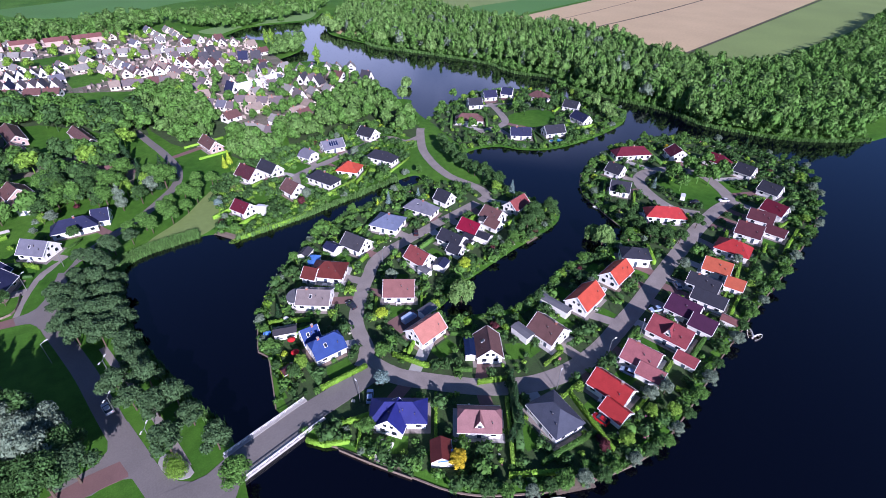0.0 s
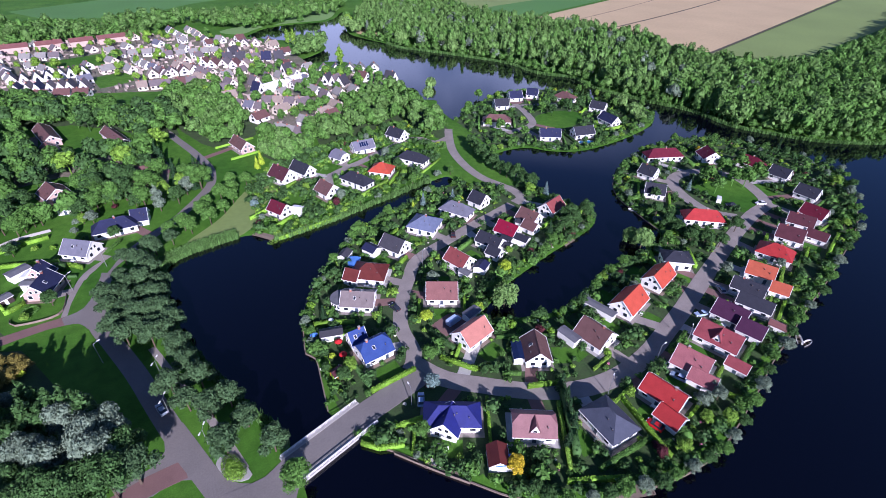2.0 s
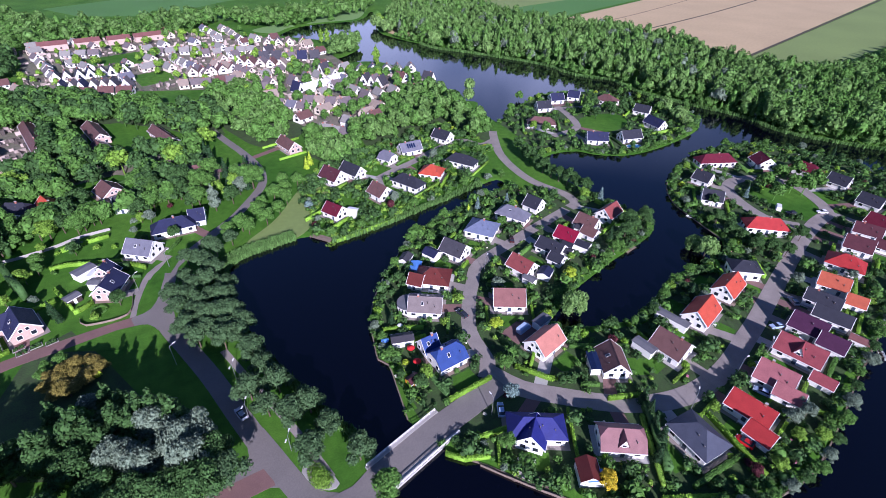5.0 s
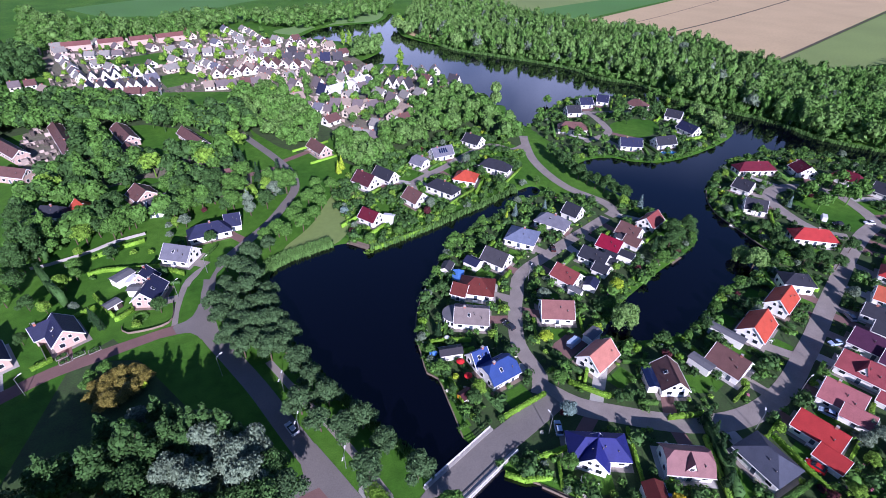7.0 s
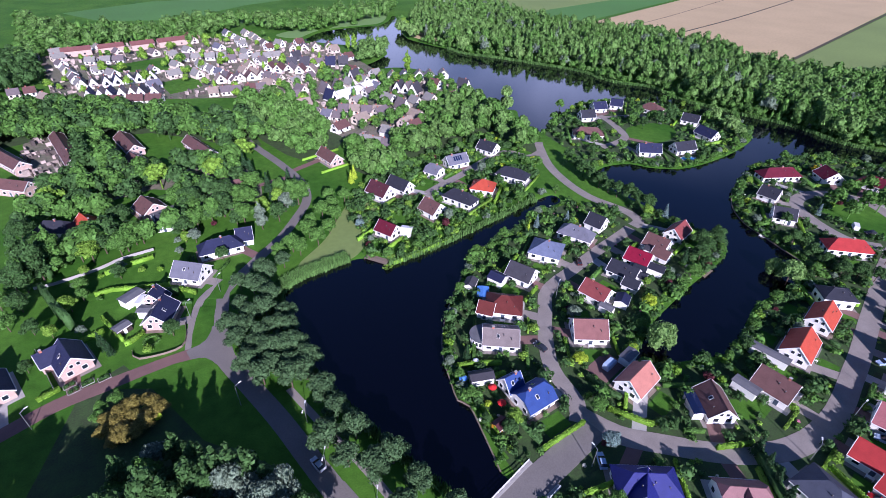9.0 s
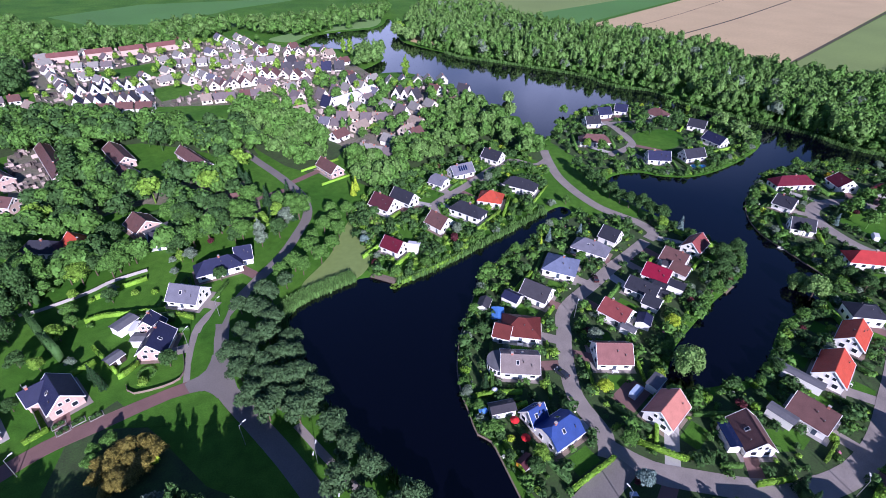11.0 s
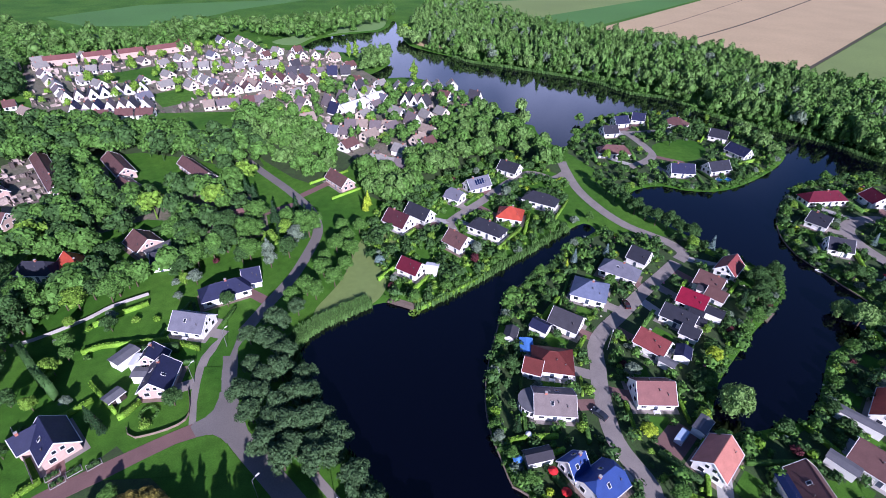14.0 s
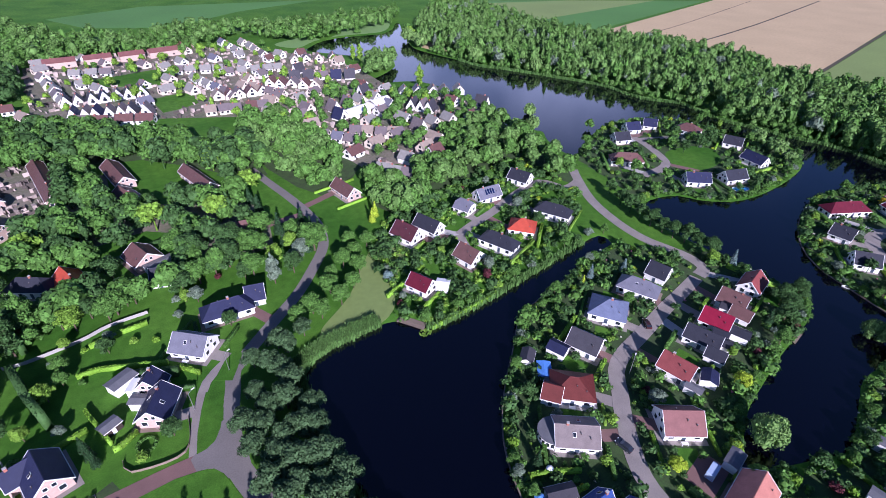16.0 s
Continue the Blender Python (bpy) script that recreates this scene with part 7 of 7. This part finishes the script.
# ---- bridge ----
def bridge():
    b0, b1 = Vector((24.4, 60.9, 0)), Vector((42.6, 65.3, 0))
    ln, an = (b1 - b0).length, math.atan2(b1.y - b0.y, b1.x - b0.x)
    br = thing("bridge", Matrix.Translation(b0) @ Matrix.Rotation(an, 4, "Z"), "concrete road bridge with white railings over the channel", "bridge")
    box_part("deck", (-1.5, -4.1, -0.55, ln + 1.5, 4.1, 0.06), CONCRETE, br)
    for e in (-1, 1):
        box_part("kerb", (-1.5, e * 3.75 - 0.3, 0.063, ln + 1.5, e * 3.75 + 0.3, 0.24), KERB, br)
        box_part("edge_beam", (-1.5, e * 4.22 - 0.115, -0.7, ln + 1.5, e * 4.22 + 0.115, 0.3), CONCRETE, br)
        r = put("railing", mesh_of("railing", *box(-1.2, e * 4.2 - 0.06, 1.0, ln + 1.2, e * 4.2 + 0.06, 1.13)), TRIM, br)
        put("rail", mesh_of("rail", *box(-1.2, e * 4.2 - 0.04, 0.6, ln + 1.2, e * 4.2 + 0.04, 0.7)), TRIM, r)
        pm = mesh_of("post", *box(-0.07, -0.07, 0.3, 0.07, 0.07, 1.0))
        pm.materials.append(TRIM)
        for k in range(13):
            put("post", pm, None, r, Matrix.Translation((-1.1 + (ln + 2.2) * k / 12, e * 4.2, 0)))
    for px in (-1.0, ln + 1.0):
        box_part("abutment", (px - 0.8, -4.0, -2.2, px + 0.8, 4.0, -0.553), CONCRETE, br)
    pile = mesh_of("pier", *limb((0, 0, -2.2), (0, 0, -0.553), 0.25, 0.25, 8))
    pile.materials.append(CONCRETE)
    for px in (ln * 0.35, ln * 0.65):
        for py in (-2.6, 0, 2.6):
            put("pier", pile, None, br, Matrix.Translation((px, py, 0)))


bridge()


# ---- street lamps and posts ----
def lamp_post(x, y, rot, high=6.0, arms=1):
    t_ = thing("street_lamp", Matrix.Translation((x, y, ground_z(x, y))) @ Matrix.Rotation(radians(rot), 4, "Z"), f"pale steel street lamp with {'two arms' if arms > 1 else 'one curved arm'}", "street lamp", "street lamps")
    v, f = limb((0, 0, -0.1), (0, 0, high), 0.1, 0.06, 8)
    put("pole", mesh_of("pole", v, f), METAL, t_)
    for e in (1, -1)[:arms]:
        v, f = limb((0, 0, high - 0.05), (e * 1.1, 0, high + 0.35), 0.05, 0.045, 6)
        a = put("arm", mesh_of("arm", v, f), METAL, t_)
        put("lamp_head", mesh_of("lamp_head", *box(min(e * 1.0, e * 1.8), -0.14, high + 0.3, max(e * 1.0, e * 1.8), 0.14, high + 0.44)), TRIM, a)
    return t_


LAMPS = [
    (-9.2, 117.4, 20, 7, 1),
    (9.3, 77, 60, 5.5, 2),
    (3.2, 90.8, 60, 5.5, 2),
    (118.8, 38.3, 0, 6, 1),
    (54.2, 61.6, 90, 6.5, 1),
    (3.3, 104.5, 60, 5.5, 2),
    (131.8, 38, 30, 6, 1),
    (98.5, 37.6, 30, 6, 1),
    (86.2, 109.7, 30, 6, 1),
    (-5.1, 165.3, 30, 6, 1),
    (-15.1, 156.6, 30, 6, 1),
    (-52.7, 134.8, 30, 6, 1),
]

for x, y, rot, high, arms in LAMPS:
    lamp_post(x, y, rot, high, arms)


# ---- vehicles ----
TYRE = mat("tyre_rubber", (0.02, 0.02, 0.02), 0.85, 0.2)
RIM = mat("alloy_rim", (0.5, 0.5, 0.52), 0.35, 0.1, metal=0.8)
LENS = mat("headlight_lens", (0.75, 0.77, 0.8), 0.15, 0.05)
TAIL = mat("tail_light", (0.4, 0.015, 0.015), 0.25, 0.1)


def loft(sections):
    """A body through cross sections (x, half width low, half width high, z low, z high)."""
    vs, fs = [], []
    for x, wl, wh, z0, z1 in sections:
        vs += [(x, -wl, z0), (x, wl, z0), (x, wl, (z0 + z1) / 2), (x, wh, z1), (x, -wh, z1), (x, -wl, (z0 + z1) / 2)]
    for k in range(0, len(vs) - 6, 6):
        for i in range(6):
            j = (i + 1) % 6
            fs.append((k + i, k + 6 + i, k + 6 + j, k + j))
    e = len(vs) - 6
    return vs, fs + [tuple(range(6)), tuple(e + i for i in range(5, -1, -1))]


def car(x, y, rot, colour, word, kind="car"):
    paint = mat("paint_" + word.replace(" ", "_"), colour, 0.25, 0.04, spec=0.5)
    van = kind == "van"
    h = 2.0 if van else 1.46
    t_ = thing(kind, pose(x, y, 0.1, 0, 0, rot), f"{word} parked {'camper van' if van else 'hatchback car'}", kind, "parked vehicles")
    if van:
        put("body", mesh_of("body", *loft([(-2.5, 0.9, 0.85, 0.3, 2.0), (-2.3, 0.97, 0.88, 0.25, 2.05), (1.2, 0.97, 0.88, 0.25, 2.05), (1.9, 0.97, 0.9, 0.25, 1.15), (2.45, 0.9, 0.8, 0.3, 0.95)])), paint, t_)
        gl = [(1.22, 0.9, 0.84, 1.2, 1.98), (1.86, 0.92, 0.86, 1.12, 1.2)]
    else:
        put("body", mesh_of("body", *loft([(-2.1, 0.78, 0.72, 0.35, 0.85), (-1.95, 0.87, 0.8, 0.22, 0.95), (0.7, 0.88, 0.8, 0.22, 0.95), (1.6, 0.87, 0.76, 0.22, 0.84), (2.1, 0.76, 0.66, 0.32, 0.66)])), paint, t_)
        gl = [(-1.85, 0.74, 0.7, 0.9, 0.97), (-1.3, 0.76, 0.62, 0.9, h - 0.08), (0.1, 0.76, 0.64, 0.9, h - 0.05), (0.95, 0.75, 0.7, 0.88, 0.95)]
    put("glazing", mesh_of("glazing", *loft(gl)), GLASS, t_)
    if not van:
        put("roof", mesh_of("roof", *loft([(-1.32, 0.6, 0.56, h - 0.1, h - 0.04), (-0.6, 0.64, 0.58, h - 0.07, h + 0.02), (0.12, 0.64, 0.58, h - 0.08, h - 0.02)])), paint, t_)
    if "wheel" not in TEMPLATES:
        v, f = limb((0, -0.1, 0), (0, 0.1, 0), 0.31, 0.31, 14)
        w1 = mesh_of("tyre", v, f + [tuple(range(13, -1, -1)), tuple(range(14, 28))])
        w1.materials.append(TYRE)
        v, f = limb((0, -0.115, 0), (0, 0.115, 0), 0.19, 0.19, 10)
        w2 = mesh_of("rim", v, f + [tuple(range(9, -1, -1)), tuple(range(10, 20))])
        w2.materials.append(RIM)
        TEMPLATES["wheel"] = (w1, w2)
    for wx in (-1.35, 1.35):
        for wy in (-0.8, 0.8):
            w = put("wheel", TEMPLATES["wheel"][0], None, t_, Matrix.Translation((wx, wy, 0.31)))
            put("rim", TEMPLATES["wheel"][1], None, w)
    fx = 2.38 if van else 1.98
    for e in (-1, 1):
        box_part("headlight", (fx - 0.1, e * 0.58 - 0.14, 0.62, fx + 0.1, e * 0.58 + 0.14, 0.74), LENS, t_)
        box_part("tail_light", (-fx - 0.14, e * 0.62 - 0.1, 0.7, -fx + 0.03, e * 0.62 + 0.1, 0.86), TAIL, t_)
    return t_


for x, y, rot, colour, word, kind in CARS:
    car(x, y, rot, colour, word, kind)


# ---- sheds, garages and flat roofs ----
def shed(x, y, rot, L, W, h, rise, roofm, wallm, label, name="shed"):
    s = thing(name, pose(x, y, 0, 0, 0, rot), label, name, "garden sheds")
    a, b_ = L / 2, W / 2
    vs = [(-a, -b_, -0.1), (a, -b_, -0.1), (a, b_, -0.1), (-a, b_, -0.1), (-a, -b_, h), (a, -b_, h), (a, b_, h), (-a, b_, h), (-a, 0, h + rise), (a, 0, h + rise)]
    put("wall", mesh_of("wall", vs, [(0, 3, 2, 1), (0, 1, 5, 4), (2, 3, 7, 6), (1, 2, 6, 9, 5), (3, 0, 4, 8, 7), (4, 5, 9, 8), (6, 7, 8, 9)]), wallm, s)
    put("roof", mesh_of("roof", *roof_gable(L, W, h, h + rise, 0.2, 0.1)), roofm, s)
    box_part("door", (-0.45, -b_ - 0.05, 0.02, 0.45, -b_ - 0.003, 1.95), TRIM if wallm is not TRIM else DOORM, s)
    box_part("fascia", (-a - 0.3, -b_ - 0.3, h - 0.22, a + 0.3, -b_ - 0.24, h - 0.02), TRIM, s)
    return s


for row in SHEDS:
    shed(*row[:5], *row[5:])


def parasol(x, y, material, label):
    t_ = thing("parasol", pose(x, y, ground_z(x, y)), label, "parasol", "parasols")
    v, f = limb((0, 0, -0.05), (0, 0, 2.5), 0.04, 0.03, 6)
    put("pole", mesh_of("pole", v, f), TRIM, t_)
    n_ = 8
    vs = [(0, 0, 2.7)] + [(1.15 * math.cos(6.283 * i / n_), 1.15 * math.sin(6.283 * i / n_), 2.15) for i in range(n_)] + [(0, 0, 2.62)] + [(1.15 * math.cos(6.283 * i / n_), 1.15 * math.sin(6.283 * i / n_), 2.05) for i in range(n_)]
    fs = [(0, 1 + i, 1 + (i + 1) % n_) for i in range(n_)] + [(n_ + 1, n_ + 2 + (i + 1) % n_, n_ + 2 + i) for i in range(n_)] + [(1 + i, n_ + 2 + i, n_ + 2 + (i + 1) % n_, 1 + (i + 1) % n_) for i in range(n_)]
    put("canopy", mesh_of("canopy", vs, fs), material, t_)


parasol(41.9, 95.6, BLUECAN, "light blue open garden parasol")
for x, y in ((46.0, 84.4), (46.8, 89.5)):
    parasol(x, y, RED, "bright red open garden parasol")
parasol(-36.0, 96.0, RED, "bright red open garden parasol")


def garden_table(x, y, rot, group="garden furniture"):
    t_ = thing("garden_table", pose(x, y, 0.03, 0, 0, rot), "white garden table on a terrace", "table", group)
    box_part("tabletop", (-0.8, -0.45, 0.7, 0.8, 0.45, 0.75), TRIM, t_)
    lm = mesh_of("leg", *box(-0.04, -0.04, 0, 0.04, 0.04, 0.7))
    lm.materials.append(TRIM)
    for a in (-0.7, 0.7):
        for b_ in (-0.36, 0.36):
            put("leg", lm, None, t_, Matrix.Translation((a, b_, 0)))


for k, (hx, hy, rot, L, W) in enumerate(NEAR[:44:3]):
    garden_table(hx + math.sin(radians(rot)) * (W / 2 + 1.1), hy - math.cos(radians(rot)) * (W / 2 + 1.1), rot)

# globe tank on the west shore and a garden pool
tank = thing("garden_tank", pose(48.6, 99.6, 0.0), "round white garden tank", "tank")
bm = bmesh.new()
bmesh.ops.create_uvsphere(bm, u_segments=16, v_segments=10, radius=0.95, matrix=Matrix.Translation((0, 0, 0.85)))
part("shell", bm, TRIM, tank)
box_part("stand", (-0.6, -0.6, -0.05, 0.6, 0.6, 0.12), CONCRETE, tank)
pool = thing("swimming_pool", pose(216.5, 158.0, 0.0, 0, 0, -20), "round-edged garden pool of bright blue water", "pool")
ringp = [(4.0 * math.cos(6.283 * i / 24), 2.2 * math.sin(6.283 * i / 24)) for i in range(24)]
vs = [(x * 1.1, y * 1.15, -0.1) for x, y in ringp] + [(x * 1.1, y * 1.15, 0.35) for x, y in ringp] + [(x, y, 0.35) for x, y in ringp] + [(x, y, 0.1) for x, y in ringp]
put("rim", mesh_of("rim", vs, [(k * 24 + i, k * 24 + (i + 1) % 24, (k + 1) * 24 + (i + 1) % 24, (k + 1) * 24 + i) for k in range(3) for i in range(24)]), TRIM, pool)
put("pool_water", mesh_of("pool_water", [(x, y, 0.24) for x, y in ringp], [tuple(range(24))]), TURQ, pool)


# ---- jetties and boats ----
def jetty(x, y, rot, L, W, label="weathered timber garden jetty"):
    j = thing("jetty", pose(x, y, -0.12, 0, 0, rot), label, "jetty", "jetties")
    n_ = int(L / 0.3)
    pm = mesh_of("plank", *box(-0.13, -W / 2, 0, 0.13, W / 2, 0.06))
    pm.materials.append(TIMBER)
    for k in range(n_):
        put("plank", pm, None, j, Matrix.Translation((-L / 2 + 0.15 + k * 0.3, 0, 0.0)))
    for e in (-1, 1):
        box_part("beam", (-L / 2, e * W * 0.38 - 0.08, -0.2, L / 2, e * W * 0.38 + 0.08, -0.004), TIMBER, j)
        for k in (-0.45, 0.45):
            v, f = limb((k * L, e * W * 0.46, -1.8), (k * L, e * W * 0.46, 0.3), 0.1, 0.1, 7)
            put("pile", mesh_of("pile", v, f), TIMBER, j)


def boat(x, y, rot, L, colour, word):
    paint = mat("boat_" + word, colour, 0.35, 0.1)
    b_ = thing("boat", pose(x, y, WATER_Z, 0, 0, rot), f"small {word} open rowing boat moored at the shore", "boat", "moored boats")
    w = L * 0.19
    secs = [(-L / 2, 0.8), (-L / 4, 1.0), (L / 8, 0.95), (L * 0.36, 0.6), (L / 2, 0.06)]
    vs, fs = [], []
    for sx, k in secs:
        vs += [(sx, -w * k, 0.4), (sx, -w * k * 0.7, -0.15), (sx, w * k * 0.7, -0.15), (sx, w * k, 0.4), (sx, w * k * 0.88, 0.4), (sx, w * k * 0.6, 0.0), (sx, -w * k * 0.6, 0.0), (sx, -w * k * 0.88, 0.4)]
    for k in range(0, 32, 8):
        fs += [(k + i, k + 8 + i, k + 8 + (i + 1) % 8, k + (i + 1) % 8) for i in range(8)]
    fs += [tuple(range(7, -1, -1)), tuple(range(32, 40))]
    put("hull", mesh_of("hull", vs, fs), paint, b_)
    for sx in (-L * 0.25, L * 0.1):
        box_part("thwart", (sx - 0.14, -w * 0.85, 0.22, sx + 0.14, w * 0.85, 0.27), TIMBER, b_)


jetty(83.5, 17.0, -22, 9, 3.0)
jetty(52.5, 44.0, -50, 8, 4.4, "wide timber landing below garden steps")
jetty(183.0, 99.0, 60, 5, 1.8)
jetty(140.5, 94.0, 10, 6, 2.0)
jetty(45.5, 157.0, -55, 9, 3.0, "pale timber deck at the water's edge")
boat(78.0, 16.2, -25, 4.8, (0.75, 0.74, 0.7), "white")
boat(162.2, 21.6, 35, 4.6, (0.75, 0.74, 0.7), "white")
boat(162.6, 19.4, -5, 4.2, (0.7, 0.7, 0.68), "white")
boat(181.0, 97.0, 120, 4.8, (0.7, 0.7, 0.7), "white")
boat(156.0, 113.5, 20, 4.5, (0.1, 0.12, 0.2), "blue")

# lily pads off the pale deck
bm = bmesh.new()
for k in range(60):
    a, r = rng.uniform(0, 6.28), 1.9 * math.sqrt(rng.random())
    bmesh.ops.create_circle(bm, cap_ends=True, segments=8, radius=rng.uniform(0.15, 0.35), matrix=Matrix.Translation((47.0 + r * math.cos(a), 151.6 + r * 0.8 * math.sin(a), WATER_Z + 0.01 + 0.0002 * k)))
tagged(part("lily_pads", bm, LEAVES["bright"]), "floating green lily pads", "water plants", kind="stuff")

# ---- rounded conservatory of the beige-roofed house ----
bay = thing("conservatory", pose(55.1, 105.9, 0, 0, 0, 145), "white half-round conservatory with a dark flat roof", "conservatory")
arc = [(3.6 * math.sin(math.pi * i / 10), 3.6 * math.cos(math.pi * i / 10)) for i in range(11)]
vs = [(x, y, -0.1) for x, y in arc] + [(x, y, 2.5) for x, y in arc]
put("wall", mesh_of("wall", vs, [(i + 1, i, 11 + i, 12 + i) for i in range(10)] + [(0, 10, 21, 11)]), WHITE, bay)
vs = [(x * 1.06, y * 1.06, 2.503) for x, y in arc] + [(x * 1.06, y * 1.06, 2.7) for x, y in arc]
put("roof", mesh_of("roof", vs, [(i + 1, i, 11 + i, 12 + i) for i in range(10)] + [(0, 10, 21, 11), tuple(range(11, 22)), tuple(range(10, -1, -1))]), LEAD, bay)
for i in range(10):
    a = math.pi * (i + 0.5) / 10
    window(bay, Matrix.Translation((3.58 * math.sin(a), 3.58 * math.cos(a), 0.7)) @ Matrix.Rotation(math.pi / 2 + math.pi / 2 - a, 4, "Z"), 0.9, 1.5)

# ---- bed of low green planting on the traffic island ----
kerb_ring = [(9.6, 70.7), (11.5, 72.2), (14.2, 69.7), (15.8, 64.2), (13.4, 63.8), (11.0, 66.4)]
patch("kerb", kerb_ring, 0.2, KERB, "raised kerb round a planted traffic island", "kerb", True, 0.3)
r2 = np.random.default_rng(91)
v, q = sprays([((12.4, 68.0, 0.5), (2.0, 3.4, 0.55)), ((13.2, 66.3, 0.5), (1.9, 2.2, 0.5))], 1500, 0.16, r2)
tagged(put("planting", fast_mesh("planting", v, q, LEAVES["bright"]), None), "bright green ground cover on a traffic island", "planting", kind="stuff")

# ---- stone steps below the blue house ----
st = thing("garden_steps", pose(52.2, 46.6, -0.05, 0, 0, 215), "pale stone garden steps between white side walls", "steps")
for k in range(9):
    box_part("step", (-2.6 + 0.55 * k, -1.6, -0.3, -2.05 + 0.55 * k - 0.004, 1.6, 0.75 - 0.08 * k), CONCRETE, st)
for e in (-1, 1):
    box_part("side_wall", (-2.6, e * 1.78 - 0.16, -0.3, 2.4, e * 1.78 + 0.16, 0.95), TRIM, st)

# ---- clipped ring and planted beds on the front lawns of the west houses ----
ringh = []
for k in range(14):
    a = 2 * math.pi * k / 14
    ringh.append((-25.9 + 1.9 * math.cos(a), 151.9 + 1.9 * math.sin(a)))
v, q = sprays([((x, y, 0.3), (0.5, 0.5, 0.38)) for x, y in ringh], 900, 0.13, r2)
tagged(put("ring_hedge", fast_mesh("ring_hedge", v, q, LEAVES["mid"]), None), "clipped ring of box hedge on a front lawn", "hedge")
for x, y in ((-45.3, 145.2), (-41.4, 144.0), (-37.7, 143.6), (-44.4, 142.8)):
    bed = thing("flower_bed", pose(x, y, 0.0, 0, 0, 12), "small planted bed edged with pale kerb stones", "flower bed", "front garden beds")
    put("edging", mesh_of("edging", *boxes((-1.5, -0.9, -0.1, 1.5, -0.78, 0.16), (-1.5, 0.78, -0.1, 1.5, 0.9, 0.16), (-1.5, -0.776, -0.1, -1.38, 0.776, 0.16), (1.38, -0.776, -0.1, 1.5, 0.776, 0.16))), KERB, bed)
    v, q = sprays([((-0.6, 0, 0.3), (0.7, 0.6, 0.5)), ((0.7, 0, 0.4), (0.6, 0.6, 0.7))], 260, 0.13, r2)
    put("planting", fast_mesh("planting", v, q, LEAVES["dark"]), None, bed)

# ---- cluttered yards of the older quarter: walls, panels and lean-tos ----
YARD = mat("yard_clutter", (0.3, 0.245, 0.21), 0.9, 0.7, 0.3, 4.0, island=0.9)
vs, fs = [], []
spots = []
for ring, count in ((OLD_QUARTER, 2200), (BRICK_YARDS, 150)):
    old = np.array(ring, float)
    cand = r2.uniform(old.min(0), old.max(0), (count, 2))
    spots += cand[inside(cand[:, 0], cand[:, 1], old) & ~in_water(cand[:, 0], cand[:, 1])].tolist()
for x, y in spots:
    if on_green(x, y):
        continue
    big = r2.random() < 0.2
    lx, ly, h = (r2.uniform(1.2, 2.6), r2.uniform(1.0, 2.0), r2.uniform(1.8, 2.6)) if big else (r2.uniform(1.5, 5.0), 0.06, r2.uniform(0.9, 1.9))
    a = radians((22, 112)[int(r2.integers(2))])
    c, s_ = math.cos(a), math.sin(a)
    bv_, bf_ = box(-lx / 2, -ly / 2, -0.1, lx / 2, ly / 2, h)
    o = len(vs)
    vs += [(x + u * c - v_ * s_, y + u * s_ + v_ * c, z_) for u, v_, z_ in bv_]
    fs += [tuple(i_ + o for i_ in t_) for t_ in bf_]
tagged(put("yard_clutter", mesh_of("yard_clutter", vs, fs), YARD), "garden walls, panels and lean-tos in the yards", "clutter", kind="stuff")

# ---- timber fences ----
def fence(pts, high, material, label, step=1.8):
    f_ = thing("fence", pose(0, 0, 0), label, "fence", "fences")
    p = smooth(pts, step)
    pm = mesh_of("post", *box(-0.05, -0.05, -0.3, 0.05, 0.05, high + 0.1))
    pm.materials.append(material)
    for a, b_ in zip(p, p[1:]):
        ln, an = math.hypot(*(b_ - a)), math.atan2(b_[1] - a[1], b_[0] - a[0])
        m = Matrix.Translation((a[0], a[1], ground_z(*a))) @ Matrix.Rotation(an, 4, "Z")
        put("post", pm, None, f_, m)
        put("panel", mesh_of("panel", *box(0.06, -0.02, 0.08, ln - 0.06, 0.02, high)), material, f_, m)


FENCES = [
    ([(-55.5, 194.9), (-50.4, 194.4), (-38.2, 196.5), (-30.9, 199.3), (-20.8, 200.2)], 1.2, "k", "pale concrete panel garden fence"),
    ([(-30.8, 149.9), (-29.4, 146.1), (-18.8, 145.4), (-16.6, 155.4)], 0.8, "t", "low timber fence round a front garden"),
    ([(-53.1, 162.6), (-48.2, 144)], 1.4, "c", "pale panel fence beside a drive"),
    ([(44.3, 52.1), (49.2, 44.8), (54.8, 37.1)], 0.9, "t", "low timber fence along the quay"),
]

for pts, high, which, label in FENCES:
    fence(pts, high, {"t": TIMBER, "w": TRIM, "c": CONCRETE, "k": KERB}[which], label)
